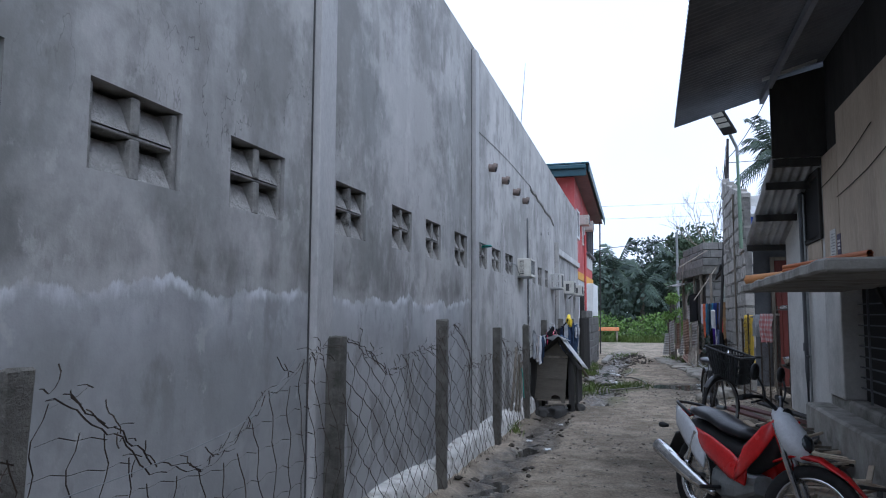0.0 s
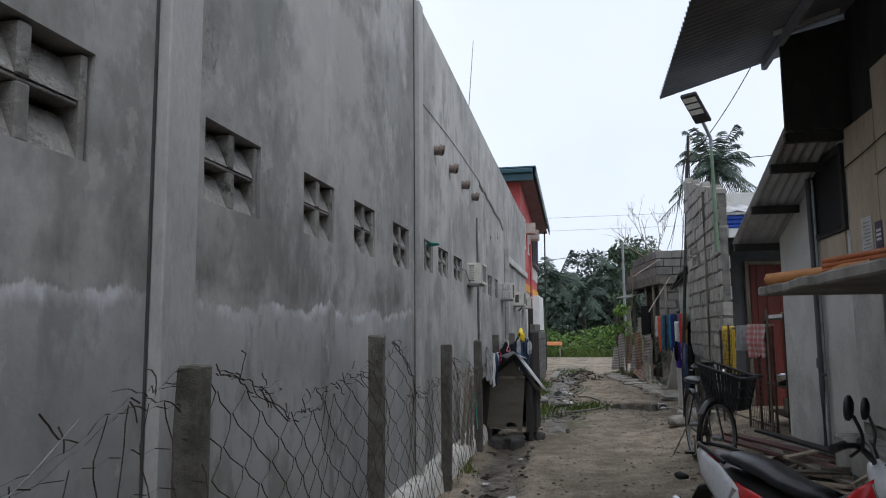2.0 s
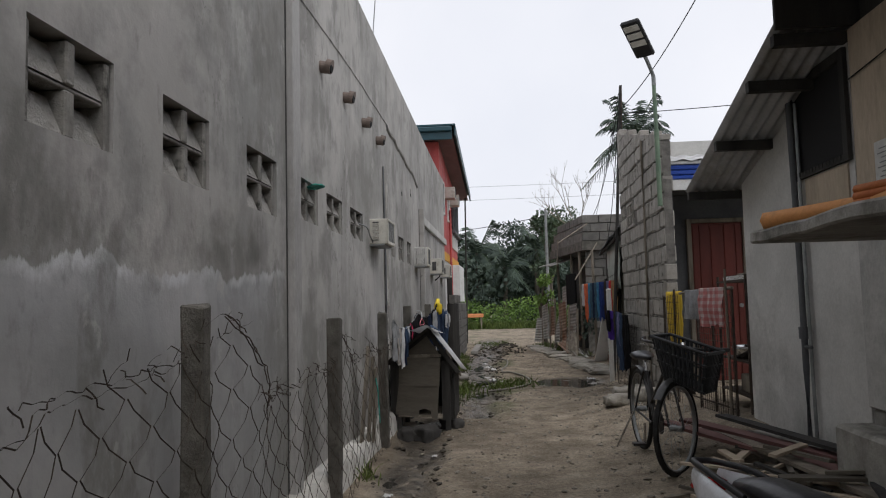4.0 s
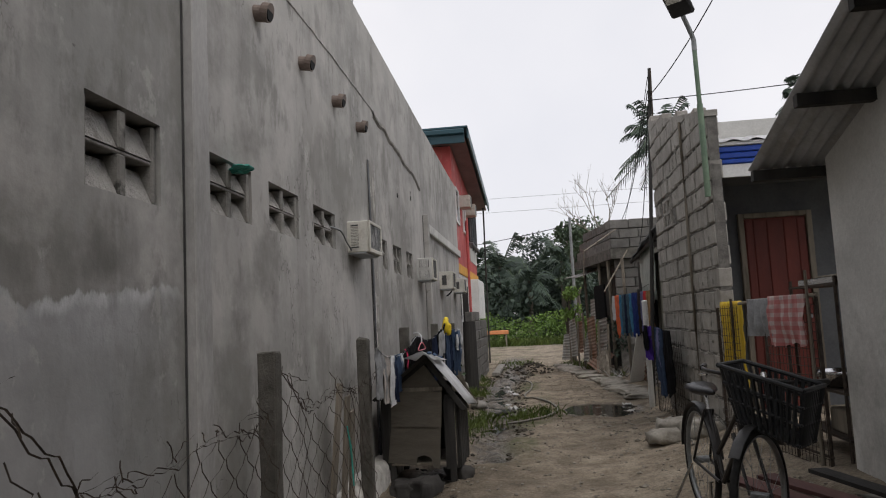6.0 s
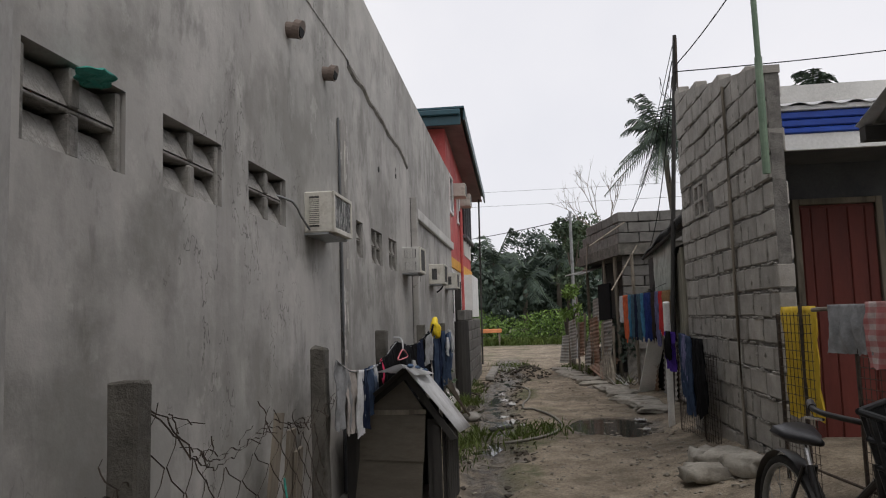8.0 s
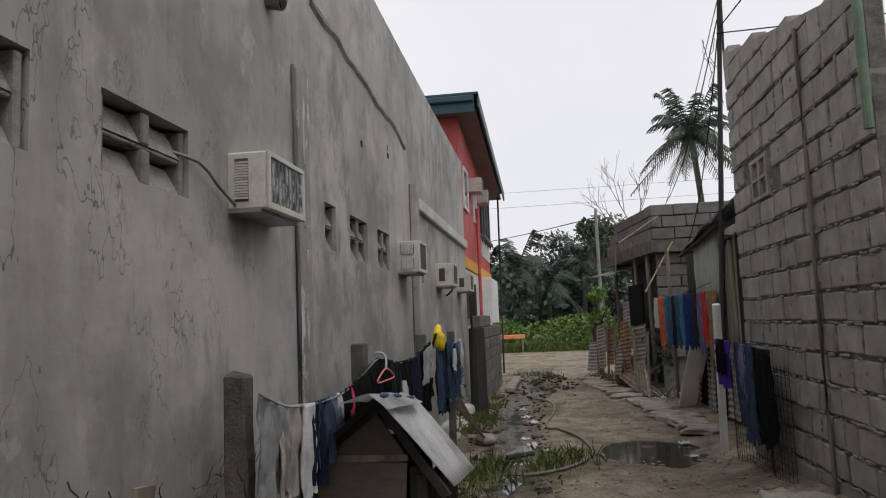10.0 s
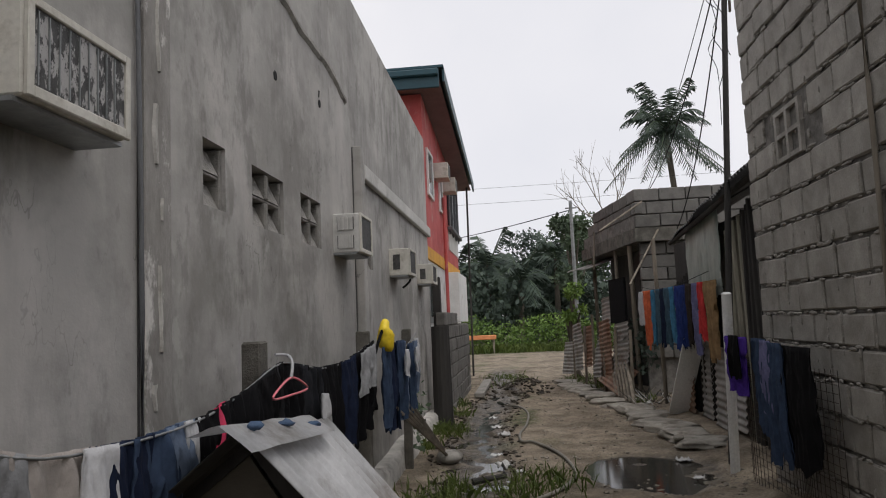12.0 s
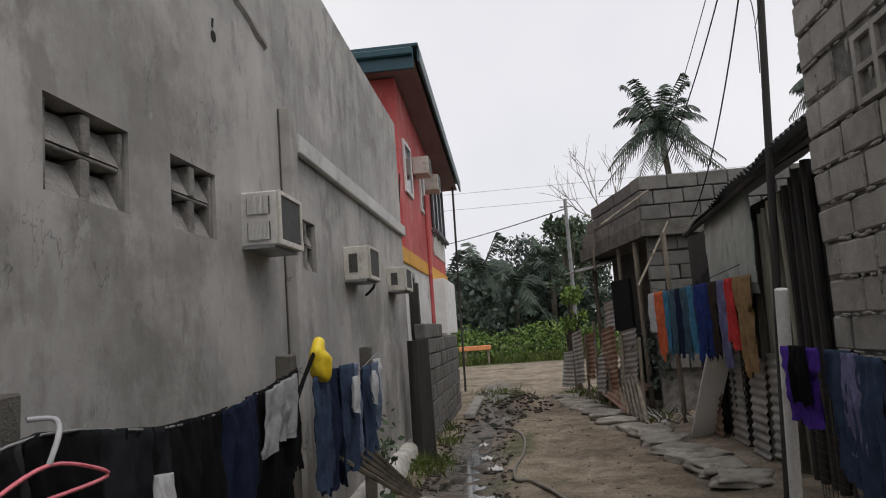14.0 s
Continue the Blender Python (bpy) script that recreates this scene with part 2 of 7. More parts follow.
TEALPAINT = surface("dark_teal_paint", (0.012, 0.045, 0.06), (0.02, 0.07, 0.09), 2, 0.45, 0.05)
SOFFIT = surface("mauve_soffit_board", (0.2, 0.135, 0.14), (0.29, 0.2, 0.2), 2, 0.8, 0.05)
CREAM = surface("cream_plastic", (0.5, 0.48, 0.42), (0.62, 0.6, 0.54), 4, 0.5, 0.05, dirt=(0.33, 0.3, 0.24), dirt_scale=6)
DARKGRILLE = surface("dark_fins", (0.035, 0.035, 0.035), (0.09, 0.088, 0.085), 30, 0.6, 0.3)
# near-black: paints the dark of unlit openings, and colours cables and wires
BLACK = surface("unlit_void_and_cable", (0.008, 0.008, 0.009), (0.016, 0.016, 0.016), 4, 0.9, 0.0)
STEEL = surface("galvanised_pipe", (0.2, 0.21, 0.21), (0.32, 0.33, 0.33), 8, 0.5, 0.1, metal=0.6)
RUSTWIRE = surface("rusty_wire", (0.035, 0.028, 0.024), (0.085, 0.065, 0.05), 20, 0.8, 0.0, metal=0.3)
CLAYPIPE = surface("terracotta_pvc", (0.13, 0.10, 0.085), (0.2, 0.155, 0.13), 9, 0.7, 0.2)
GLASSDARK = surface("dark_window_glass", (0.02, 0.024, 0.028), (0.035, 0.04, 0.045), 3, 0.12, 0.0, spec=0.6)


# ---------- mesh tools ----------
def finish(name, bm, material, smooth=False):
    me = bpy.data.meshes.new(name)
    bmesh.ops.recalc_face_normals(bm, faces=bm.faces)
    bm.to_mesh(me)
    bm.free()
    me.materials.append(material)
    if smooth:
        me.shade_smooth()
    return new(name, me)


def part(name, bm, material, parent=None, label="", smooth=False):
    ob = finish(name, bm, material, smooth)
    ob.parent = parent
    if label:
        ob["label"] = label
    return ob


def raw(name, verts, faces, material, parent=None, smooth=False):
    me = bpy.data.meshes.new(name)
    me.from_pydata([tuple(v) for v in verts], [], [tuple(f) for f in faces])
    me.materials.append(material)
    if smooth:
        me.shade_smooth()
    ob = new(name, me)
    ob.parent = parent
    return ob


def thing(name, label, category, group="", at=None):
    ob = new(name)
    ob.empty_display_size = 0.1
    if at is not None:
        ob.matrix_world = at
    return tagged(ob, label, category, group)


def setting(ob, label, category):
    return tagged(ob, label, category, kind="structure")


def box(bm, lo, hi, m=None, bevel=0.0):
    r = bmesh.ops.create_cube(bm, size=1.0, matrix=Matrix.LocRotScale([(a + b) / 2 for a, b in zip(lo, hi)], None, [max(b - a, 1e-4) for a, b in zip(lo, hi)]))
    vs = r["verts"]
    if bevel:
        es = list({e for v in vs for e in v.link_edges})
        g = bmesh.ops.bevel(bm, geom=es, offset=bevel, segments=1, affect="EDGES", clamp_overlap=True)
        vs = list({v for f in g["faces"] for v in f.verts})
    if m is not None:
        bmesh.ops.transform(bm, matrix=m, verts=vs)
    return vs


def B(lo, hi, m=None, bevel=0.0):
    bm = bmesh.new()
    box(bm, lo, hi, m, bevel)
    return bm


def rod(bm, a, b, r1, r2=None, n=8):
    a, b = Vector(a), Vector(b)
    d = b - a
    q = d.to_track_quat("Z", "Y").to_matrix().to_4x4()
    bmesh.ops.create_cone(bm, cap_ends=True, segments=n, radius1=r1, radius2=r1 if r2 is None else r2, depth=d.length, matrix=Matrix.Translation((a + b) / 2) @ q)


def R(a, b, r1, r2=None, n=8):
    bm = bmesh.new()
    rod(bm, a, b, r1, r2, n)
    return bm


def tube(name, points, r, material, parent=None, cyclic=False, res=2, smooth=True):
    """A bent pipe, rope or wire, as a mesh swept round a smooth line."""
    pts = [Vector(p) for p in points]
    line = []
    k = len(pts)
    for i in range(k if cyclic else k - 1):
        p0, p1, p2, p3 = (pts[(i - 1) % k] if cyclic or i else pts[0]), pts[i], pts[(i + 1) % k], (pts[(i + 2) % k] if cyclic or i + 2 < k else pts[-1])
        for s in range(res):
            t = s / res
            line.append(0.5 * ((2 * p1) + (p2 - p0) * t + (2 * p0 - 5 * p1 + 4 * p2 - p3) * t * t + (3 * p1 - p0 - 3 * p2 + p3) * t ** 3))
    if not cyclic:
        line.append(pts[-1])
    n, verts, faces = 6, [], []
    for i, p in enumerate(line):
        d = (line[(i + 1) % len(line)] if cyclic or i + 1 < len(line) else p) - (line[i - 1] if cyclic or i else p)
        q = d.normalized().to_track_quat("Z", "Y")
        for j in range(n):
            verts.append(p + q @ Vector((r * math.cos(math.tau * j / n), r * math.sin(math.tau * j / n), 0)))
    for i in range(len(line) if cyclic else len(line) - 1):
        for j in range(n):
            a, b = i * n, ((i + 1) % len(line)) * n
            faces.append((a + j, a + (j + 1) % n, b + (j + 1) % n, b + j))
    return raw(name, verts, faces, material, parent, smooth)


def corrugated(name, size, m, material, parent=None, period=0.076, amp=0.011, wobble=0.0, steps=6, along=6):
    """A sheet of corrugated metal; its waves run along local y, it lies in local xy from the origin."""
    w, l = size
    nx = max(2, int(w / period * steps))
    verts, faces = [], []
    for layer in (0.0, -0.003):
        for j in range(along + 1):
            for i in range(nx + 1):
                x, y = w * i / nx, l * j / along
                z = amp * math.cos(math.tau * x / period) + layer
                z += wobble * noise.noise((x * 1.3 + l, y * 1.3, w)) if wobble else 0
                verts.append(m @ Vector((x, y, z)))
    c = (nx + 1) * (along + 1)
    for j in range(along):
        for i in range(nx):
            a = j * (nx + 1) + i
            faces += [(a, a + 1, a + nx + 2, a + nx + 1), (c + a, c + a + nx + 1, c + a + nx + 2, c + a + 1)]
    for j in range(along):
        for i in (0, nx):
            a = j * (nx + 1) + i
            faces.append((a, a + nx + 1, c + a + nx + 1, c + a))
    for i in range(nx):
        for j in (0, along):
            a = j * (nx + 1) + i
            faces.append((a, a + 1, c + a + 1, c + a))
    return raw(name, verts, faces, material, parent, True)


def frame_of(origin, xdir, ydir):
    """A pose whose x and y axes run along the two given directions."""
    x = Vector(xdir).normalized()
    z = x.cross(Vector(ydir)).normalized()
    y = z.cross(x)
    return Matrix.Translation(origin) @ Matrix((x, y, z)).transposed().to_4x4()


def smooth_step(a, b, v):
    t = min(1.0, max(0.0, (v - a) / (b - a)))
    return t * t * (3 - 2 * t)


# ---------- ground ----------
def puddle_depth(x, y):
    wob = 0.25 * noise.noise((x * 2.1, y * 1.3, 4))
    d = ((x - 0.85) / 0.62) ** 2 + ((y - 15.15) / 0.85) ** 2 + wob * 1.6
    return smooth_step(1.15, 0.55, d)


def drain_wet(x, y):
    """How muddy the drain beside the long wall is."""
    mid = -0.72 + 0.1 * math.sin(y * 0.6) if y > 11.5 else -1.0
    wide = 0.5 if y > 13 else 0.3
    return smooth_step(wide, wide * 0.35, abs(x - mid + 0.2 * noise.noise((y * 0.8, 0, 2)))) * smooth_step(31, 27, y)


def ground_height(x, y):
    h = 0.22 * smooth_step(0.4, 1.8, x) * smooth_step(15.5, 11.5, y) + 0.1 * smooth_step(1.3, 2.0, x) * smooth_step(30, 24, y)
    near = smooth_step(60, 35, y) * smooth_step(8, 4, abs(x))
    h += near * (0.02 * noise.noise((x * 1.1, y * 0.9, 0)) + 0.014 * noise.noise((x * 4, y * 4, 1)) + 0.009 * noise.noise((x * 9, y * 9, 3)))
    w = drain_wet(x, y)
    h += w * (-0.05 + 0.06 * noise.noise((x * 4.5, y * 3.0, 7)) + 0.03 * noise.noise((x * 11, y * 9, 8)))
    h -= puddle_depth(x, y) * (0.05 + 0.03 * noise.noise((x * 3.2, y * 2.2, 12)))
    h += 0.16 * max(0.0, 1 - ((x + 0.3) / 0.5) ** 2 - ((y - 23.3) / 1.5) ** 2) * (1 + 0.5 * noise.noise((x * 5, y * 5, 9)))
    h -= 0.02 * smooth_step(0.22, 0.08, abs(x - 0.2 - 0.1 * math.sin(y * 0.5))) * smooth_step(13, 17, y) * smooth_step(40, 30, y)
    return h


def axis(points):
    """Grid lines: pairs of (end, step)."""
    out, at = [points[0]], points[0]
    for end, step in points[1:]:
        k = max(1, round((end - at) / step))
        out += [at + (end - at) * (i + 1) / k for i in range(k)]
        at = end
    return out


gx = axis([-900, (-100, 100), (-20, 16), (-4, 2), (-1.6, 0.4), (1.9, 0.05), (3.2, 0.2), (8, 1.2), (60, 10), (900, 120)])
gy = axis([-400, (-40, 60), (-4, 6), (2.5, 0.4), (20, 0.05), (30, 0.11), (46, 0.5), (80, 6), (1500, 142)])
gv = [(x, y, ground_height(x, y)) for y in gy for x in gx]
gf = [(j * len(gx) + i, j * len(gx) + i + 1, (j + 1) * len(gx) + i + 1, (j + 1) * len(gx) + i) for j in range(len(gy) - 1) for i in range(len(gx) - 1)]


def ground_material():
    m = DIRT
    nt = m.node_tree
    b = nt.nodes["Principled BSDF"]
    old = b.inputs["Base Color"].links[0].from_socket
    at = nt.nodes.new("ShaderNodeAttribute")
    at.attribute_name = "soil"
    sep = nt.nodes.new("ShaderNodeSeparateColor")
    nt.links.new(at.outputs["Color"], sep.inputs["Color"])
    n = grow(nt, "ShaderNodeTexNoise", Scale=9.0, Detail=6.0)
    tc = nt.nodes.new("ShaderNodeTexCoord")
    nt.links.new(tc.outputs["Object"], n.inputs["Vector"])
    patch = grow(nt, "ShaderNodeMapRange", From_Min=0.35, From_Max=0.6, To_Min=0.35, To_Max=1.0)
    nt.links.new(n.outputs["Fac"], patch.inputs["Value"])
    out = old
    for channel, colour in (("Red", (0.06, 0.05, 0.038)), ("Green", (0.06, 0.085, 0.025))):
        f = nt.nodes.new("ShaderNodeMath")
        f.operation = "MULTIPLY"
        nt.links.new(sep.outputs[channel], f.inputs[0])
        nt.links.new(patch.outputs["Result"], f.inputs[1])
        mx = nt.nodes.new("ShaderNodeMixRGB")
        mx.inputs["Color2"].default_value = rgb(colour)
        nt.links.new(f.outputs["Value"], mx.inputs["Fac"])
        nt.links.new(out, mx.inputs["Color1"])
        out = mx.outputs["Color"]
    nt.links.new(out, b.inputs["Base Color"])
    rr = grow(nt, "ShaderNodeMapRange", To_Min=0.95, To_Max=0.32)
    nt.links.new(sep.outputs["Red"], rr.inputs["Value"])
    nt.links.new(rr.outputs["Result"], b.inputs["Roughness"])
    return m


ground = raw("ground", gv, gf, ground_material(), smooth=True)
soil = ground.data.color_attributes.new("soil", "FLOAT_COLOR", "POINT")
tones = np.zeros((len(gv), 4), "f")
for i, (x, y, z) in enumerate(gv):
    wet = max(drain_wet(x, y), puddle_depth(x, y)) if -3 < x < 3 and 0 < y < 40 else 0
    green = smooth_step(37.5, 39.5, y + 1.5 * noise.noise((x * 0.5, y * 0.4, 6)))
    green = max(green, smooth_step(4, 9, abs(x)) * (1 if y < 30 or y > 38 else 0.3))
    green = max(green, 0.75 * smooth_step(0.15, 0.5, noise.noise((x * 1.6, y * 1.1, 5))) * smooth_step(0.3, -0.2, x) * smooth_step(11, 13, y))
    tones[i] = (wet, green * (1 - wet * 0.6), 0, 1)
soil.data.foreach_set("color", tones.ravel())
setting(ground, "packed brown earth lane with wet mud beside the wall", "ground")

WATER = surface("murky_water", (0.03, 0.028, 0.024), (0.045, 0.042, 0.036), 1.5, 0.06, 0.0, spec=0.6)


def water_sheet(name, cx, cy, rx, ry, z, seed, label):
    vs, n = [(cx, cy, z)], 40
    for i in range(n):
        a = math.tau * i / n
        k = 1 + 0.3 * noise.noise((math.cos(a) * 1.5, math.sin(a) * 1.5, seed))
        vs.append((cx + rx * k * math.cos(a), cy + ry * k * math.sin(a), z))
    ob = raw(name, vs, [(0, i + 1, (i + 1) % n + 1) for i in range(n)], WATER)
    return setting(ob, label, "puddle")


water_sheet("water_1", 0.85, 15.15, 0.85, 1.15, -0.03, 3, "dark shallow puddle in the lane")
water_sheet("water_2", -0.72, 17.2, 0.5, 3.6, -0.056, 5, "muddy drain water beside the wall")
water_sheet("water_3", -0.75, 23.5, 0.46, 3.0, -0.056, 6, "muddy drain water beside the wall")
water_sheet("water_4", -1.02, 7.2, 0.2, 3.0, -0.06, 8, "black ditch water along the fence")


# ---------- the long grey building ----------
WX = -1.5
VENTS = [(1.22, 1.72, 1.85), (2.06, 2.56, 1.85), (2.91, 3.41, 1.84), (4.04, 4.52, 1.845), (5.02, 5.48, 1.85), (5.84, 6.29, 1.846), (6.765, 7.26, 1.84), (7.69, 8.2, 1.885), (8.45, 8.97, 1.89), (9.28, 9.825, 1.905), (11.51, 11.745, 1.875), (12.07, 12.55, 1.863), (12.87, 13.31, 1.86), (14.61, 14.98, 1.83)]
VTOP = 2.165


def wall_top(y):
    return 4.3 - 0.3 * smooth_step(4, 20, y)


def vent_sill(y):
    return min(VENTS, key=lambda v: abs((v[0] + v[1]) / 2 - y))[2]


def long_wall():
    ys = sorted({-3.0, 18.9, *[v for a in VENTS for v in a[:2]], *[-2.0 + 1.0 * i for i in range(21)]})
    holes = {(a, b) for a, b, _ in VENTS}
    rows = [lambda y: -0.25, lambda y: 0.9, vent_sill, lambda y: VTOP, lambda y: 3.1, wall_top]
    verts, faces = [], []
    for x in (WX, WX - 0.18):
        for y in ys:
            verts += [(x, y, r(y)) for r in rows]
    k, off = len(rows), len(ys) * len(rows)

    def inside(j):
        return any(a <= ys[j] and ys[j + 1] <= b for a, b in holes)
    for j in range(len(ys) - 1):
        for i in range(k - 1):
            a, b, c, d = j * k + i, (j + 1) * k + i, (j + 1) * k + i + 1, j * k + i + 1
            if i == 2 and inside(j):
                faces += [(a, off + a, off + b, b), (d, c, off + c, off + d)]
                if any(abs(ys[j] - h[0]) < 1e-6 for h in holes):
                    faces.append((a, d, off + d, off + a))
                if any(abs(ys[j + 1] - h[1]) < 1e-6 for h in holes):
                    faces.append((b, off + b, off + c, c))
                continue
            faces += [(a, b, c, d), (off + a, off + d, off + c, off + b)]
        a, b = j * k + k - 1, (j + 1) * k + k - 1
        faces.append((a, b, off + b, off + a))
    for j in (0, len(ys) - 1):
        for i in range(k - 1):
            a = j * k + i
            faces.append((a, a + 1, off + a + 1, off + a))
    return raw("wall_west", verts, faces, PLASTER)


setting(long_wall(), "long weathered grey cement-rendered building wall with block vents", "wall")


# one concrete twice: grimy rims darkened as if shaded, blades paled as if lit
VENTCON_SHADED = surface("grimy_shaded_vent_block", (0.15, 0.143, 0.13), (0.29, 0.278, 0.255), 6, 0.95, 0.8, fine=50, dirt=(0.05, 0.048, 0.042), dirt_scale=7, dirt_lo=0.55, dirt_hi=0.66)
LOUVRE_LIT = surface("lit_louvre_cement", (0.25, 0.24, 0.22), (0.4, 0.385, 0.36), 5, 0.95, 1.0, fine=45, dirt=(0.12, 0.114, 0.102), dirt_scale=5, distance=0.02)


def vent(y0, y1, z0):
    """A vent of four louvred blocks in a rough recess, each with a sloping blade."""
    ob = thing("wall_vent", "open concrete block vent with sloping louvres in the grey wall", "vent", "vents along the grey wall")
    z1 = VTOP
    n = 1 if y1 - y0 < 0.3 else 2
    # black sheet paints the unlit inside behind the vent
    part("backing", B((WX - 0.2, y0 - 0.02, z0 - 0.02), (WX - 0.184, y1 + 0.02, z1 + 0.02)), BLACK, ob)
    t = 0.014
    zm = (z0 + z1) / 2
    d0, d1 = WX - 0.165, WX - 0.012
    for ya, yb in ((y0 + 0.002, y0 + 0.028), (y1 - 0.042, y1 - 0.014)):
        part("side_rim", B((d0, ya, z0), (d1 + random.uniform(-0.004, 0.004), yb, z1 - 0.012), None, 0.005), VENTCON_SHADED, ob)
    part("cross_rim", B((d0, y0 + 0.03, zm - t / 2), (d1 - 0.006, y1 - 0.044, zm + t / 2), None, 0.004), VENTCON_SHADED, ob)
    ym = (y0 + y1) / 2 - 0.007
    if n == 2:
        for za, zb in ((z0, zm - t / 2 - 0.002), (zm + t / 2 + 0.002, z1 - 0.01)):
            part("mullion", B((d0, ym - 0.024, za), (d1 + 0.003 + random.uniform(-0.004, 0.003), ym + 0.024, zb), None, 0.006), VENTCON_SHADED, ob)
    cells = ((y0 + 0.029, ym - 0.025), (ym + 0.025, y1 - 0.043)) if n == 2 else ((y0 + 0.029, y1 - 0.043),)
    for ya, yb in cells:
        for za, zb in ((z0, zm - t / 2), (zm + t / 2, z1)):
            h = zb - za
            bm = bmesh.new()
            vs = [bm.verts.new(p) for p in ((WX - 0.016, ya, za + 0.004), (WX - 0.016, yb, za + 0.004), (WX - 0.07, yb, za + h * 0.84), (WX - 0.07, ya, za + h * 0.84), (WX - 0.1, ya, za), (WX - 0.1, yb, za))]
            for f in ((0, 1, 2, 3), (0, 4, 5, 1), (3, 2, 5, 4), (0, 3, 4), (1, 5, 2)):
                bm.faces.new([vs[q] for q in f])
            part("louvre", bm, LOUVRE_LIT, ob)
    return ob


for v in VENTS:
    vent(*v)

SMOOTHCOAT = surface("smooth_pilaster_render", (0.34, 0.332, 0.318), (0.46, 0.45, 0.432), 1.6, 0.9, 0.2, stretch=(1, 1, 0.4), dirt=(0.22, 0.214, 0.2), dirt_scale=1.2)
trim = bmesh.new()
box(trim, (WX + 0.001, 3.715, -0.2), (WX + 0.05, 3.92, 4.24), None, 0.006)
setting(part("pilaster_1", trim, SMOOTHCOAT), "grey cement pilaster on the wall", "pilaster")
setting(part("pilaster_2", B((WX + 0.001, 7.45, -0.2), (WX + 0.05, 7.6, 4.2), None, 0.006), SMOOTHCOAT), "grey cement pilaster on the wall", "pilaster")
PATCHED = surface("patched_cement", (0.2, 0.19, 0.175), (0.4, 0.385, 0.36), 3, 0.92, 0.6, fine=40, stretch=(1, 1, 0.5), dirt=(0.62, 0.6, 0.57), dirt_scale=2.6, dirt_lo=0.53, dirt_hi=0.57)
setting(part("pilaster_3", B((WX + 0.001, 11.0, -0.2), (WX + 0.022, 11.19, 2.83), None, 0.005), PATCHED), "patched cement strip over a pipe chase", "pilaster")
setting(part("pilaster_4", B((WX + 0.001, 14.28, -0.2), (WX + 0.075, 14.41, 2.79), None, 0.008), PLASTER), "rough concrete column on the wall", "pilaster")
setting(part("trim_ledge", B((WX + 0.001, 14.56, 2.57), (WX + 0.05, 18.9, 2.7), None, 0.008), GREYPAINT), "thin concrete ledge along the wall", "ledge")

# dark strips on the wall face paint the shadow gaps beside the pilasters
for k, y in enumerate((3.702, 7.438, 14.268, 10.982)):
    setting(part("trim_joint_%d" % (k + 1), B((WX + 0.0005, y, -0.2), (WX + 0.004, y + 0.012, 2.78 if k > 1 else 4.2)), JOINT), "dark strip drawing the shadowed joint beside the pilaster", "joint")
setting(part("roof_west", B((-9, -3, 3.7), (WX - 0.2, 18.9, 3.8)), CONCRETE), "flat concrete roof behind the parapet", "roof")
setting(part("wall_west_back", B((-9.2, -3, -0.2), (-9, 18.9, 3.9)), PLASTER), "plain grey back wall", "wall")
setting(part("wall_west_near", B((-9, -3.2, -0.2), (WX, -3.0, 4.2)), PLASTER), "plain grey end wall", "wall")
setting(part("wall_west_far", B((-9, 18.72, -0.2), (WX - 0.18, 18.9, 3.9)), PLASTER), "plain grey end wall", "wall")


# ---------- red house beyond the grey wall ----------
red = thing("red_house", "two-storey red and white house with dark teal eaves", "house")
RX = -1.75
part("wall", B((-8, 20.3, -0.2), (RX, 26.9, 2.42)), WHITEPAINT, red, "white painted lower wall")
bm = bmesh.new()
v = [bm.verts.new(p) for p in ((RX, 20.8, 2.65), (RX, 26.9, 2.65), (RX, 26.9, 4.75), (RX, 20.8, 5.3), (-8, 20.8, 2.65), (-8, 26.9, 2.65), (-8, 26.9, 4.75), (-8, 20.8, 5.3))]
for fc in ((0, 1, 2, 3), (4, 7, 6, 5), (0, 3, 7, 4), (1, 5, 6, 2), (3, 2, 6, 7), (0, 4, 5, 1)):
    bm.faces.new([v[i] for i in fc])
part("upper_wall", bm, REDPAINT, red, "faded red painted upper wall")
part("band", B((-8, 20.25, 2.42), (RX + 0.03, 26.95, 2.65), None, 0.01), YELLOWPAINT, red, "ochre yellow band")
fall = (4.90 - 5.56) / (27.3 - 20.4)


def eave_z(y):
    return 5.56 + fall * (y - 20.38)


def slant(x0, x1, y0, y1, lift, drop):
    bm = bmesh.new()
    vs = []
    for x in (x0, x1):
        for y in (y0, y1):
            vs += [bm.verts.new((x, y, eave_z(y) + lift)), bm.verts.new((x, y, eave_z(y) - drop))]
    for f in ((0, 1, 3, 2), (4, 6, 7, 5), (0, 2, 6, 4), (1, 5, 7, 3), (0, 4, 5, 1), (2, 3, 7, 6)):
        bm.faces.new([vs[i] for i in f])
    return bm


roof = part("roof", slant(-8, -1.29, 20.3, 27.35, 0.05, -0.01), TEALPAINT, red, "dark teal roof sheet")
part("fascia", slant(-1.32, -1.285, 20.38, 27.3, 0.0, 0.2), TEALPAINT, roof, "dark teal barge board")
part("fascia", B((-8, 20.3, eave_z(20.3) - 0.33), (-1.37, 20.35, eave_z(20.3) - 0.005), None, 0.01), TEALPAINT, roof, "dark teal fascia board")
part("gutter", B((-8, 20.22, eave_z(20.3) - 0.14), (-1.37, 20.298, eave_z(20.3) - 0.02), None, 0.02), TEALPAINT, roof, "dark teal gutter")
part("soffit", slant(-8, -1.37, 20.36, 27.2, -0.17, 0.19), SOFFIT, roof, "mauve soffit boards")
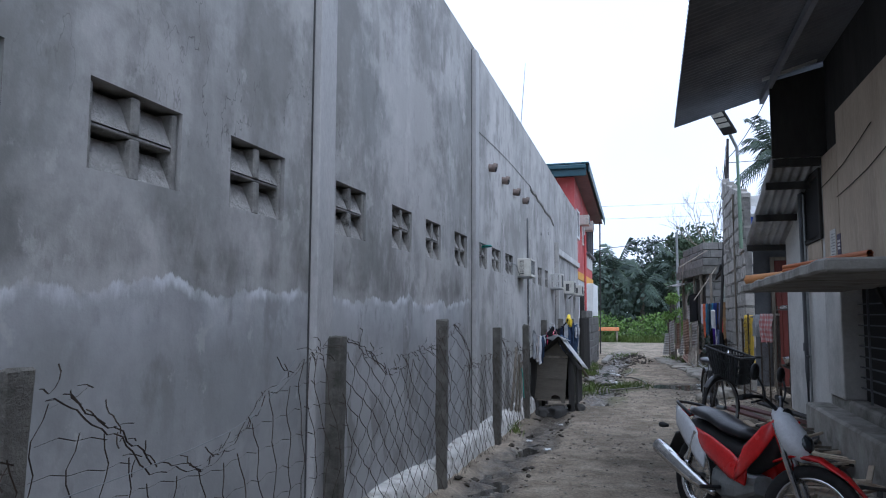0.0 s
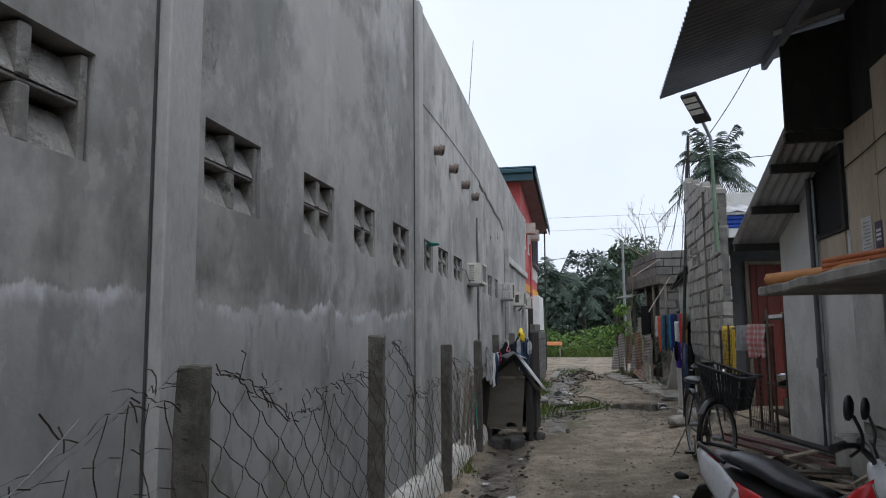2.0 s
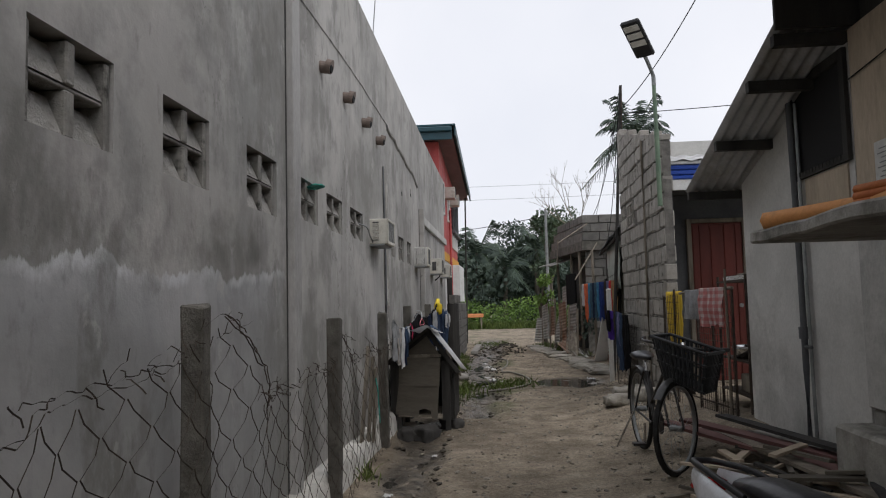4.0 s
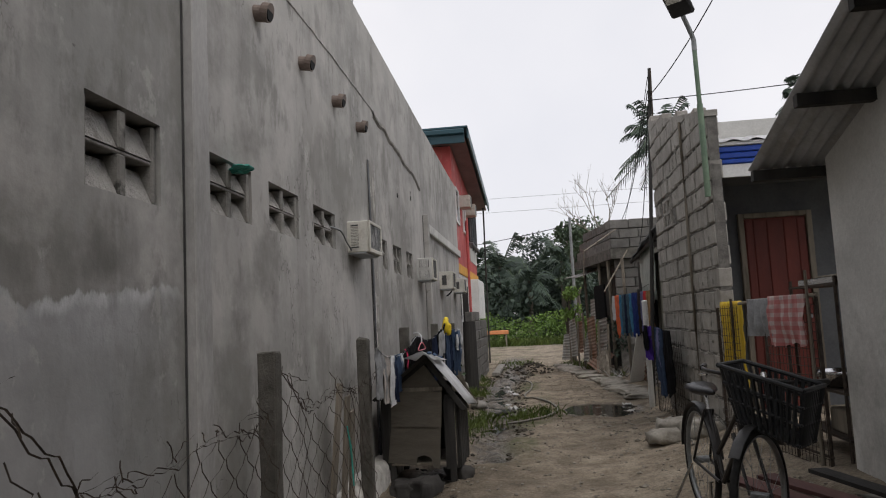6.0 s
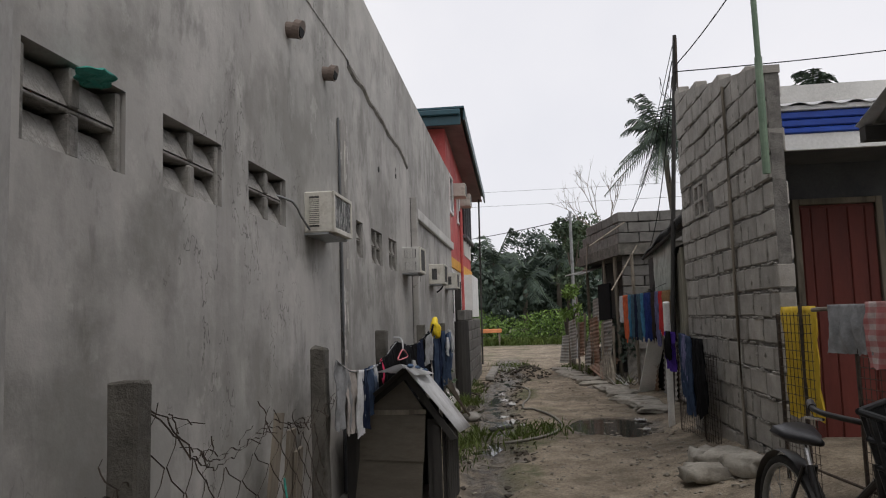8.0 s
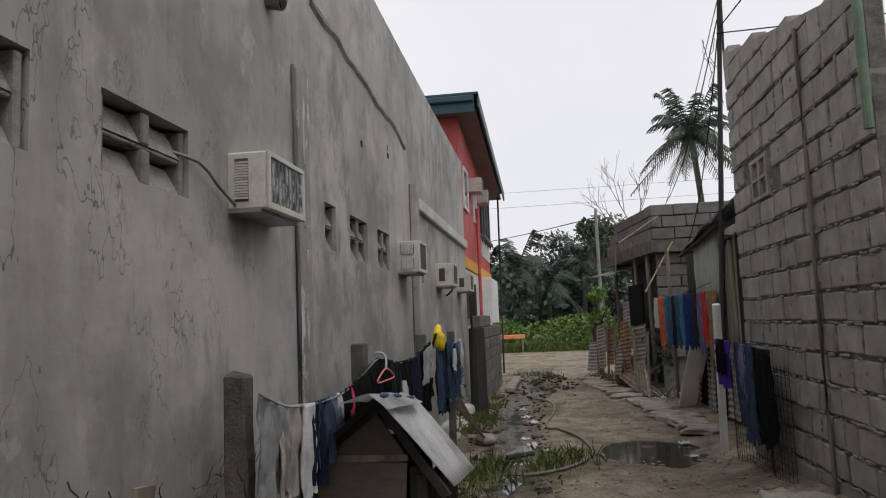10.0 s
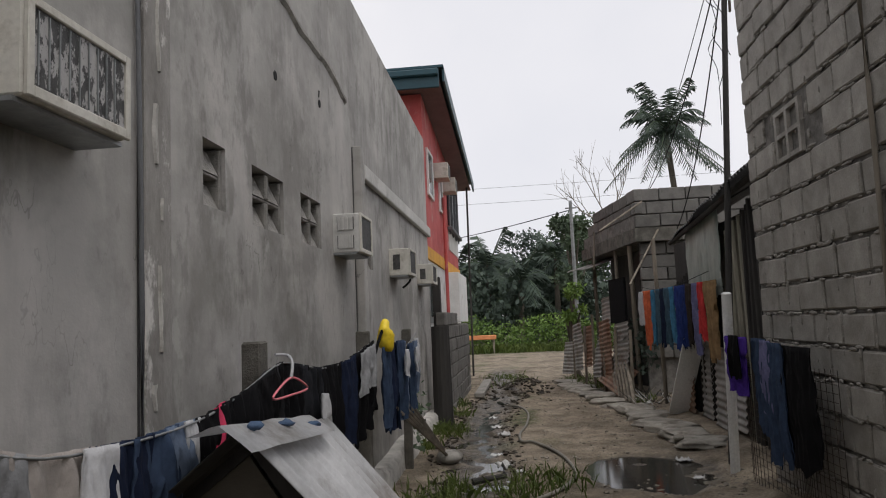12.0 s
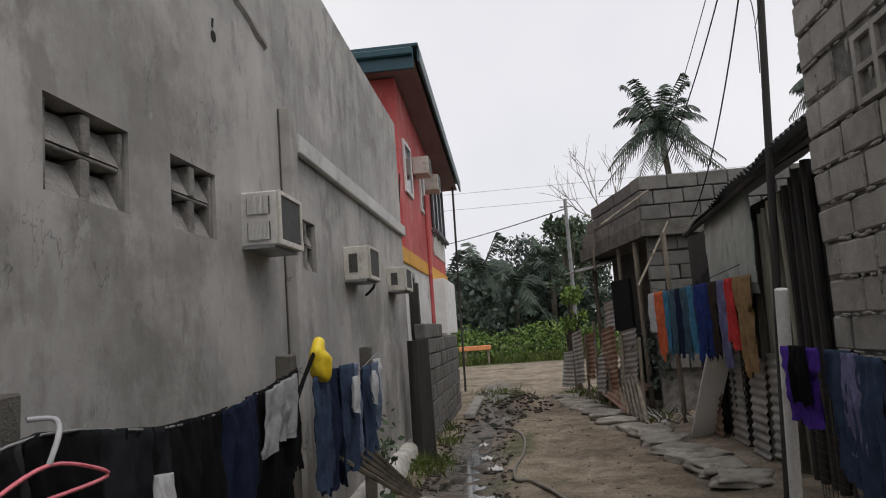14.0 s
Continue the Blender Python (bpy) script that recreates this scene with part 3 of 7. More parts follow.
for ya, yb, za, zb in ((21.2, 21.85, 3.65, 4.38), (23.0, 23.45, 3.62, 4.42)):
    w = part("window", B((RX - 0.05, ya, za), (RX + 0.02, yb, zb)), GLASSDARK, red)
    bm = bmesh.new()
    for lo, hi in (((ya - 0.06, za - 0.06), (ya, zb + 0.06)), ((yb, za - 0.06), (yb + 0.06, zb + 0.06)), ((ya, zb), (yb, zb + 0.06)), ((ya, za - 0.06), (yb, za))):
        box(bm, (RX, lo[0], lo[1]), (RX + 0.04, hi[0], hi[1]), None, 0.005)
    part("window_frame", bm, WHITEPAINT, w, "white window frame")
w = part("window", B((RX - 0.05, 24.6, 3.5), (RX + 0.03, 26.8, 4.62)), GLASSDARK, red, "grey glazed corner bay")
for y in (24.6, 25.3, 26.05, 26.78):
    part("window_frame", B((RX + 0.03, y, 3.3), (RX + 0.06, y + 0.06, 4.7)), DARKPAINT, w)
part("sill", B((RX, 24.5, 3.38), (RX + 0.12, 26.95, 3.46), None, 0.01), DARKPAINT, w, "dark ledge")
part("panel", B((RX + 0.001, 24.6, 2.95), (RX + 0.02, 26.8, 3.38)), GREYPAINT, red, "pale grey panel")
w = part("window", B((RX - 0.02, 20.9, 1.45), (RX + 0.02, 21.4, 2.25), None, 0.005), GLASSDARK, red)
part("window_frame", B((RX + 0.001, 20.8, 1.35), (RX + 0.014, 21.5, 2.33)), STEEL, w)
part("bump_out", B((RX, 23.9, 1.35), (-1.5, 26.0, 2.4), None, 0.01), WHITEPAINT, red, "white boxed-out wall below the band")
part("downpipe", R((RX + 0.06, 23.3, 0.2), (RX + 0.06, 23.3, 3.9), 0.035), REDPAINT, red, "red painted downpipe")
for ya, za in ((22.25, 4.1), (23.75, 4.1)):
    unit = part("air_conditioner", B((RX, ya, za), (RX + 0.28, ya + 0.45, za + 0.3), None, 0.01), CREAM, red, "small white air conditioner")
    part("coil", B((RX + 0.28, ya + 0.04, za + 0.03), (RX + 0.284, ya + 0.41, za + 0.27)), DARKGRILLE, unit)
part("cable", R((RX + 0.05, 19.9, 2.7), (RX + 0.05, 20.4, 3.7), 0.012), BLACK, red)
part("pole", R((-1.5, 26.9, 0), (-1.45, 26.9, 4.9), 0.025), BLACKWOOD_SHADE, red, "thin dark post")


# ---------- house with the dark lean-to roof ----------
HX = 1.83
bm = bmesh.new()
vs = [bm.verts.new((x, y, z)) for x in (HX, 6) for y, z in ((7.43, 0.1), (9.42, 0.1), (9.42, 2.25), (7.43, 2.82))]
for fc in ((0, 1, 2, 3), (4, 7, 6, 5), (0, 4, 5, 1), (1, 5, 6, 2), (2, 6, 7, 3), (3, 7, 4, 0)):
    bm.faces.new([vs[i] for i in fc])
setting(part("wall_east", bm, GREYPAINT), "grey rendered house wall beside the lane", "wall")
bm = bmesh.new()
box(bm, (HX, 6.86, 1.63), (HX + 0.12, 7.42, 2.83))
box(bm, (HX, -3, 1.63), (HX + 0.12, 6.85, 3.1))
setting(part("wall_east_upper", bm, BEIGE), "bare plywood wall above the shop opening", "wall")
setting(part("wall_east_plinth", B((HX, -3, 0), (HX + 0.25, 7.42, 0.68), None, 0.02), CONCRETE), "rough concrete plinth under the shop window", "wall")
setting(part("wall_east_pier", B((HX - 0.02, 6.86, 0.68), (HX + 0.2, 7.42, 1.62), None, 0.008), GREYPAINT), "grey rendered pier", "wall")
# near-black back wall and ceiling paint the shop's unlit inside
setting(part("wall_east_back", B((4.0, -3, 0), (4.1, 7.42, 3.1)), BLACKWOOD_SHADE), "dark inner wall", "wall")
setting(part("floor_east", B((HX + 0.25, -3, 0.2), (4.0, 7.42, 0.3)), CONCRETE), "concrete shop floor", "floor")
setting(part("ceiling_east", B((HX + 0.12, -3, 2.95), (4.0, 7.42, 3.05)), BLACKWOOD_SHADE), "dark shop ceiling", "ceiling")
setting(part("wall_east_near", B((HX, -3.2, 0), (6, -3, 3.1)), GREYPAINT), "plain end wall", "wall")


# ---------- block wall and the house behind it ----------
CX = 1.59
CHB = setting(part("wall_block", B((CX + 0.012, 11.42, 0), (CX + 0.13, 14.42, 3.0)), MORTAR), "unplastered concrete block wall with a rising stepped top", "wall")
house3 = thing("blue_trimmed_house", "dark grey house with a blue fascia and red door", "house")
part("wall", B((CX + 0.14, 12.49, 0.1), (6, 12.65, 2.75)), DARKPAINT, house3, "dark grey rendered wall")
part("side_wall", B((5.9, 12.65, 0.1), (6, 18, 2.75)), DARKPAINT, house3)
for za, zb, dy in ((2.652, 2.696, 0.0), (2.701, 2.754, 0.006), (2.759, 2.814, 0.012)):
    part("fascia_board", B((CX + 0.06, 11.5 - dy, za), (7, 11.56, zb), None, 0.008), BLUEPAINT, house3, "blue painted fascia board")
part("roof_edge", B((CX + 0.06, 11.47, 2.818), (7, 11.56, 2.855), None, 0.004), WHITEPAINT, house3, "white roof edge strip")
part("trim", B((CX + 0.06, 11.515, 2.53), (7, 11.55, 2.648)), WHITEPAINT, house3, "white lower trim")
part("soffit", B((CX + 0.14, 11.56, 2.6), (7, 12.6, 2.63)), DARKPAINT, house3)
corrugated("roof", (5.4, 1.2), frame_of((CX + 0.06, 11.45, 2.86), (1, 0, 0), (0, 1, 0.25)), ZINC, house3, 0.2, 0.012)
part("parapet", B((CX + 0.15, 12.3, 2.85), (7, 12.42, 3.25)), GREYPAINT, house3, "pale grey parapet behind the roof edge")



# ---------- fence along the wall ----------
FX = -1.34
fence = thing("wire_fence", "sagging rusty wire mesh fence on concrete posts", "fence")
POSTS = [(1.63, 1.22), (3.71, 1.25), (5.78, 1.33), (7.95, 1.23), (9.9, 1.24), (11.65, 1.29), (13.7, 1.31), (15.55, 1.3)]
for k, (y, h) in enumerate(POSTS):
    bm = bmesh.new()
    vs = box(bm, (-0.043, -0.043, -0.25), (0.043, 0.043, h), None, 0.008)
    bmesh.ops.subdivide_edges(bm, edges=[e for e in bm.edges if e.calc_length() > 0.5], cuts=7)
    for vtx in bm.verts:
        n = 0.007 * noise.noise(vtx.co * 9 + Vector((k * 3, 0, 0)))
        vtx.co += Vector((n, n * 0.7, 0.02 * noise.noise(vtx.co * 20 + Vector((k, 0, 0))) if vtx.co.z > h - 0.02 else 0))
    lean = pose(FX, y, 0, random.uniform(-1.5, 1.5), random.uniform(-1, 1.5), random.uniform(-6, 6))
    bmesh.ops.transform(bm, matrix=lean, verts=bm.verts)
    part("post", bm, POSTCON, fence)


def wire_mesh(y0, y1, top, pitch=0.1, seed=0, step=0.075, square=0.0):
    """Old netting: kinked wires that meet their neighbours in stretched cells, slack, with a torn, curled upper edge.
    square: 0 for diamond cells, 1 for level rungs between upright wires."""
    verts, faces = [], []
    rnd = random.Random(seed * 17 + 3)

    def strand(pts, r=0.0021):
        base = len(verts)
        for p in pts:
            for j in range(3):
                a = math.tau * j / 3
                verts.append((p[0] + r * math.cos(a), p[1] + r * math.sin(a), p[2] + r * 0.7 * math.sin(a + 1)))
        for i in range(len(pts) - 1):
            for j in range(3):
                a = base + i * 3
                faces.append((a + j, a + (j + 1) % 3, a + 3 + (j + 1) % 3, a + 3 + j))

    def warp(y, z):
        """Where slack and pulls move a point of the net."""
        dy = 0.05 * noise.noise((y * 1.6, z * 1.8, seed)) + 0.022 * noise.noise((y * 6, z * 5, seed + 5))
        dz = 0.06 * noise.noise((y * 1.4, z * 1.2, seed + 8)) + 0.022 * noise.noise((y * 5, z * 6, seed + 3))
        x = FX + 0.06 + 0.07 * noise.noise((y * 1.7, z * 2.3, seed + 2)) * (0.4 + z)
        return (x, y + dy, z + dz)

    n = int((y1 - y0) / pitch)
    for i in range(n + 1):
        yc = y0 + (y1 - y0) * i / n
        t = top((yc - y0) / (y1 - y0)) + 0.03 * noise.noise((yc * 9, seed, 0))
        rows = max(3, int(t / step))
        pts = []
        for q in range(rows + 1):
            side = (0.5 if (q + i) % 2 else -0.5) * (1 - square)
            for f in (0.0, 0.55):
                if q < rows or f == 0.0:
                    nxt = (-0.5 if (q + i) % 2 else 0.5) * (1 - square)
                    here = side if f == 0.0 else side + (nxt - side) * 0.75
                    y, z = yc + here * pitch * 0.9, 0.02 + step * (q + f)
                    pts.append(warp(y, z))
        strand(pts)
    if square:
        for q in range(1, int(1.3 / step)):
            run = []
            for i in range(n * 2 + 1):
                u = i / (n * 2)
                z = step * q + 0.012 * (i % 2)
                if z < top(u) - 0.01:
                    run.append(warp(y0 + (y1 - y0) * u, z))
                elif len(run) > 1:
                    strand(run)
                    run = []
                else:
                    run = []
            if len(run) > 1:
                strand(run)
    for lift in (0.0, 0.02):
        pts = []
        m = n * 4
        for q in range(m + 1):
            u = q / m
            x, y, z = warp(y0 + (y1 - y0) * u, top(u) + lift - 0.02 + 0.03 * noise.noise((u * 30, seed + 3, lift * 70)))
            pts.append((x + 0.015 * noise.noise((u * 40, seed, lift * 50)), y, z))
        strand(pts, 0.0026)
    for q in range(int((y1 - y0) * 16)):
        u = rnd.random()
        p = Vector(warp(y0 + (y1 - y0) * u, top(u)))
        pts = [p]
        d = Vector((rnd.uniform(-0.3, 0.5), rnd.uniform(-1, 1), rnd.uniform(-0.4, 0.9))).normalized()
        for _ in range(rnd.randrange(3, 7)):
            d = (d + 0.75 * Vector((rnd.uniform(-1, 1), rnd.uniform(-1, 1), rnd.uniform(-1, 1)))).normalized()
            p = p + d * 0.022
            pts.append(p)
        strand(pts, 0.0022)
    return raw("wire_mesh", verts, faces, RUSTWIRE, fence)


def lerp_list(values):
    def at(u):
        s = max(0.0, min(0.9999, u)) * (len(values) - 1)
        i = int(s)
        return values[i] + (values[i + 1] - values[i]) * (s - i)
    return at


wire_mesh(-0.3, 1.58, lerp_list([1.0, 0.95, 1.0]), 0.11, 1, 0.09, 0.6)
wire_mesh(1.69, 3.71, lerp_list([1.15, 1.04, 0.88, 0.84, 0.9, 1.02, 1.12, 1.14, 1.22]), 0.12, 2, 0.1, 0.75)
wire_mesh(3.83, 5.79, lerp_list([1.22, 1.16, 1.03, 1.05, 1.08, 1.1, 1.14, 1.26]), 0.1, 3, 0.085)
wire_mesh(5.91, 7.89, lerp_list([1.27, 1.06, 0.9, 0.93, 0.91, 0.97, 0.97, 0.94, 0.95]), 0.1, 4, 0.085)
wire_mesh(8.01, 9.84, lerp_list([1.12, 0.97, 0.9, 0.94, 0.96, 0.9, 0.92, 0.97]), 0.1, 5, 0.085)
tube("tie_wire", [(FX + 0.07, 1.75, 0.86), (FX + 0.1, 2.3, 0.9), (FX + 0.1, 2.75, 0.97), (FX + 0.08, 3.1, 1.16)], 0.0018, STEEL, fence)

# rough kerb at the foot of the wall
verts, faces = [], []
ks = [3.5 + 0.15 * i for i in range(101)]
for y in ks:
    w, h = 0.07 + 0.03 * noise.noise((y, 1, 0)), 0.2 + 0.07 * noise.noise((y * 0.9, 2, 0))
    for dx, dz in ((-0.06, h), (w * 0.5, h - 0.01), (w, h * 0.72), (w + 0.035, -0.3)):
        verts.append((-1.44 + dx, y + 0.01 * noise.noise((y * 5, dx * 40, 0)), dz + 0.02 * noise.noise((y * 6, dx * 30, 3))))
for i in range(len(ks) - 1):
    for j in range(3):
        a = i * 4 + j
        faces.append((a, a + 4, a + 5, a + 1))
setting(raw("kerb", verts, faces, LIME, smooth=True), "uneven whitewashed concrete kerb under the fence", "kerb")


# ---------- dog house ----------
dog = thing("dog_house", "old plywood dog house with a corrugated tin roof", "dog house")
PL, DK = PLYOLD, BLACKWOOD_SHADE
y0, y1 = 10.76, 11.42


def slab_poly(poly, ya, yb):
    bm = bmesh.new()
    a = [bm.verts.new((x, ya, z)) for x, z in poly]
    b = [bm.verts.new((x, yb, z)) for x, z in poly]
    bm.faces.new(a)
    bm.faces.new(b[::-1])
    for i in range(len(poly)):
        j = (i + 1) % len(poly)
        bm.faces.new((a[i], b[i], b[j], a[j]))
    return bm


part("front_panel", slab_poly([(-1.33, 0.47), (-0.905, 0.45), (-0.885, 0.745), (-1.32, 0.77)], y0 - 0.012, y0), PL, dog)
part("lower_panel", slab_poly([(-1.37, 0.17), (-1.13, 0.14), (-1.12, 0.21), (-1.06, 0.225), (-1.0, 0.2), (-0.99, 0.12), (-0.93, 0.11), (-0.91, 0.46), (-1.33, 0.48)], y0 - 0.004, y0 + 0.008), PL, dog)
part("gable", slab_poly([(-1.31, 0.785), (-0.875, 0.755), (-1.065, 1.03)], y0 - 0.008, y0 + 0.004), PL, dog)
part("batten", B((-1.33, y0 - 0.02, 0.755), (-0.88, y0 - 0.005, 0.785)), WOODGREY, dog)
part("side_wall", B((-0.79, y0 + 0.06, 0.1), (-0.77, y1 + 0.1, 0.68)), DK, dog)
# near-black board paints the dark gap beside the front panel
part("front_board", B((-0.88, y0 + 0.02, 0.1), (-0.79, y0 + 0.035, 0.72)), DK, dog)
part("side_wall", B((-1.34, y0 + 0.02, 0.14), (-1.32, y1, 0.74)), DK, dog)
part("back_wall", B((-1.33, y1, 0.14), (-0.88, y1 + 0.015, 0.78)), DK, dog)
part("floor", B((-1.34, y0, 0.14), (-0.88, y1, 0.16)), WOODGREY, dog)
# legs coloured near-black to paint the shade under the house
for x in (-1.33, -0.82):
    for y in (y0 + 0.03, y1 - 0.03):
        part("leg", B((x - 0.025, y - 0.025, -0.12), (x + 0.025, y + 0.025, 0.68)), BLACKWOOD_SHADE, dog)
for i in range(5):
    ya = y0 + 0.06 + i * 0.14
    part("plank", B((-0.765, ya, 0.06 + 0.05 * random.random()), (-0.75, ya + 0.12, 0.66)), BLACKWOOD_SHADE, dog)
part("rafter", slab_poly([(-1.0, 1.045), (-0.68, 0.6), (-0.72, 0.585), (-1.01, 0.985)], y0 - 0.03, y0 + 0.01), BLACKWOOD_SHADE, dog)
part("rafter", slab_poly([(-1.0, 1.045), (-1.01, 0.985), (-1.34, 0.735), (-1.36, 0.775)], y0 - 0.03, y0 + 0.01), BLACKWOOD_SHADE, dog)


def skew(origin, x, y):
    x, y = Vector(x).normalized(), Vector(y).normalized()
    return Matrix.Translation(origin) @ Matrix((x, y, x.cross(y).normalized())).transposed().to_4x4()


d = Vector((0.315, 0.2, -0.445))
corrugated("roof_sheet", (0.92, d.length), skew((-0.985, 10.58, 1.07), (0, 1, -0.1), d), ZINC, dog, 0.09, 0.008, 0.03)
d = Vector((-0.46, 0.03, -0.36))
corrugated("roof_sheet", (0.9, d.length), skew((-1.0, 10.6, 1.066), (0, 1, -0.1), d), BLACKWOOD_SHADE, dog, 0.09, 0.009, 0.02)
cap = bmesh.new()
rows = []
for j in range(9):
    t = j / 8
    edge = [Vector(p).lerp(Vector(q), t) for p, q in (((-1.19, 10.68, 1.04), (-1.16, 11.24, 0.985)), ((-0.99, 10.45, 1.102), (-0.99, 11.25, 1.026)), ((-0.905, 10.46, 1.03), (-0.87, 11.15, 0.985)))]
    line = [edge[0].lerp(edge[1], k / 4) for k in range(4)] + [edge[1].lerp(edge[2], k / 3) for k in range(4)]
    rows.append([cap.verts.new(p + Vector((0, 0, 0.006 * noise.noise(p * 9)))) for p in line])
for ra, rb in zip(rows, rows[1:]):
    for k in range(len(ra) - 1):
        cap.faces.new((ra[k], ra[k + 1], rb[k + 1], rb[k]))
bmesh.ops.solidify(cap, geom=cap.faces[:], thickness=0.004)
part("ridge_cap", cap, ZINC, dog, "flat grey ridge cap")
part("left_board", B((-1.42, y0 + 0.02, 0.1), (-1.34, y0 + 0.04, 0.74)), DK, dog)
BLUERAG = surface("blue_rag", (0.05, 0.09, 0.16), (0.09, 0.14, 0.23), 20, 0.9, 0.3)
for x, y, z in ((-0.955, 10.62, 1.076), (-0.95, 10.86, 1.05), (-0.93, 11.1, 1.013)):
    bm = bmesh.new()
    bmesh.ops.create_icosphere(bm, subdivisions=2, radius=0.018, matrix=pose(x, y, z, 0, 0, 40) @ Matrix.Diagonal((1.5, 0.7, 0.8, 1)))
    for vtx in bm.verts:
        vtx.co += vtx.normal * 0.014 * noise.noise(vtx.co * 70)
    tagged(part("rag", bm, BLUERAG, None, smooth=True), "small faded blue rag on the tin roof", "rag")


# ---------- window air conditioners ----------
FLAKED = surface("flaked_fins", (0.03, 0.03, 0.03), (0.08, 0.08, 0.078), 20, 0.6, 0.4, stretch=(1, 1, 0.6), dirt=(0.42, 0.41, 0.4), dirt_scale=24, dirt_lo=0.5, dirt_hi=0.54)


def air_conditioner(y, z, w, h, d, style, label):
    """A cased unit that sticks out of the wall: side louvres, rear coil in a rim."""
    ob = thing("air_conditioner", label, "air conditioner", "air conditioners on the grey wall")
    x0, x1 = WX - 0.02, WX + d
    part("case", B((x0, y, z), (x1 - 0.012, y + w, z + h), None, 0.008), GREYPAINT if style == "grille" else CREAM, ob)
    coil = part("coil", B((x1 - 0.01, y + 0.025, z + 0.025), (x1 - 0.004, y + w - 0.025, z + h - 0.025)), FLAKED if y < 11 else DARKGRILLE, ob, "dark finned coil")
    rim = bmesh.new()
    for lo, hi in (((y, z), (y + 0.024, z + h)), ((y + w - 0.024, z), (y + w, z + h)), ((y + 0.024, z + h - 0.024), (y + w - 0.024, z + h)), ((y + 0.024, z), (y + w - 0.024, z + 0.03))):
        box(rim, (x1 - 0.011, lo[0], lo[1]), (x1 + 0.004, hi[0], hi[1]), None, 0.003)
    part("rim", rim, CREAM, ob)
    if style == "slats":
        part("side_recess", B((WX + 0.03, y - 0.004, z + 0.035), (x1 - 0.09, y + 0.001, z + h - 0.03)), DARKGRILLE, ob)
        for i in range(14):
            za = z + 0.045 + i * (h - 0.085) / 14
            part("slat", B((WX + 0.03, y - 0.011, za), (x1 - 0.09, y - 0.004, za + 0.008)), CREAM, ob)
        for i in range(9):
            part("fin", B((x1 - 0.004, y + 0.04 + i * (w - 0.08) / 9, z + 0.035), (x1, y + 0.044 + i * (w - 0.08) / 9, z + h - 0.03)), STEEL, coil)
    elif style == "grille":
        for k in range(2):
            za, zb = z + 0.03 + k * (h * 0.47), z + h * 0.47 + k * (h * 0.47)
            part("side_recess", B((WX + 0.03, y - 0.004, za), (x1 - 0.05, y + 0.001, zb - 0.01)), DARKGRILLE, ob)
            for i in range(16):
                xa = WX + 0.035 + i * (d - 0.09) / 16
                part("slat", B((xa, y - 0.01, za), (xa + 0.0055, y - 0.004, zb - 0.01)), GREYPAINT, ob)
    else:
        part("side_recess", B((WX + 0.04, y - 0.004, z + 0.06), (WX + 0.11, y + 0.001, z + h - 0.06)), DARKGRILLE, ob)
        part("side_recess", B((WX + 0.15, y - 0.004, z + 0.05), (x1 - 0.08, y + 0.001, z + h * 0.55)), DARKGRILLE, ob)
        part("side_recess", B((WX + 0.15, y - 0.004, z + h * 0.7), (x1 - 0.08, y + 0.001, z + h - 0.05)), DARKGRILLE, ob)
    part("tray", B((WX, y - 0.01, z - 0.014), (x1 - 0.03, y + w + 0.01, z - 0.001)), STEEL, ob)
    return ob


air_conditioner(10.17, 1.91, 0.45, 0.25, 0.18, "slats", "cream window air conditioner with horizontal side slats")
air_conditioner(13.62, 1.86, 0.38, 0.28, 0.2, "grille", "grey window air conditioner with two side grilles")
air_conditioner(15.78, 1.83, 0.42, 0.27, 0.21, "panel", "off-white window air conditioner with square side vents")
air_conditioner(17.7, 1.84, 0.45, 0.25, 0.2, "panel", "small off-white window air conditioner")
tagged(tube("power_cable", [(WX - 0.06, 9.74, 2.08), (WX + 0.03, 9.85, 2.05), (WX + 0.03, 10.0, 1.99), (WX + 0.03, 10.17, 1.93)], 0.007, STEEL), "grey cable from the vent to the air conditioner", "cable")
tagged(tube("drain_hose", [(WX + 0.02, 16.35, 1.95), (WX + 0.12, 16.4, 1.9), (WX + 0.1, 16.42, 1.8), (WX + 0.02, 16.45, 1.74)], 0.012, BLACK), "short black drain hose on the wall", "hose")

# pipe stubs high on the wall
for y, z in ((8.32, 3.09), (9.1, 3.08), (9.89, 3.06), (10.64, 3.055)):
    ob = thing("pipe_stub", "short terracotta drain pipe stub sticking out of the wall", "pipe", "drain stubs")
    bm = bmesh.new()
    for r, xa, xb in ((0.046, -0.02, 0.05), (0.054, 0.045, 0.085)):
        rod(bm, (WX + xa, y, z), (WX + xb, y, z - 0.012), r, r, 16)
    part("pipe", bm, CLAYPIPE, ob, smooth=False)
    # black disc paints the dark inside of the pipe
    part("bore", R((WX + 0.076, y, z - 0.011), (WX + 0.0865, y, z - 0.0125), 0.044, 0.044, 16), BLACK, ob)

# conduit and plaster scars
conduit = tagged(tube("conduit", [(WX + 0.02, 10.975, 0.1), (WX + 0.02, 10.98, 1.4), (WX + 0.02, 10.965, 2.1), (WX + 0.012, 10.96, 2.83)], 0.009, DARKPAINT), "dark grey conduit up the wall", "conduit")


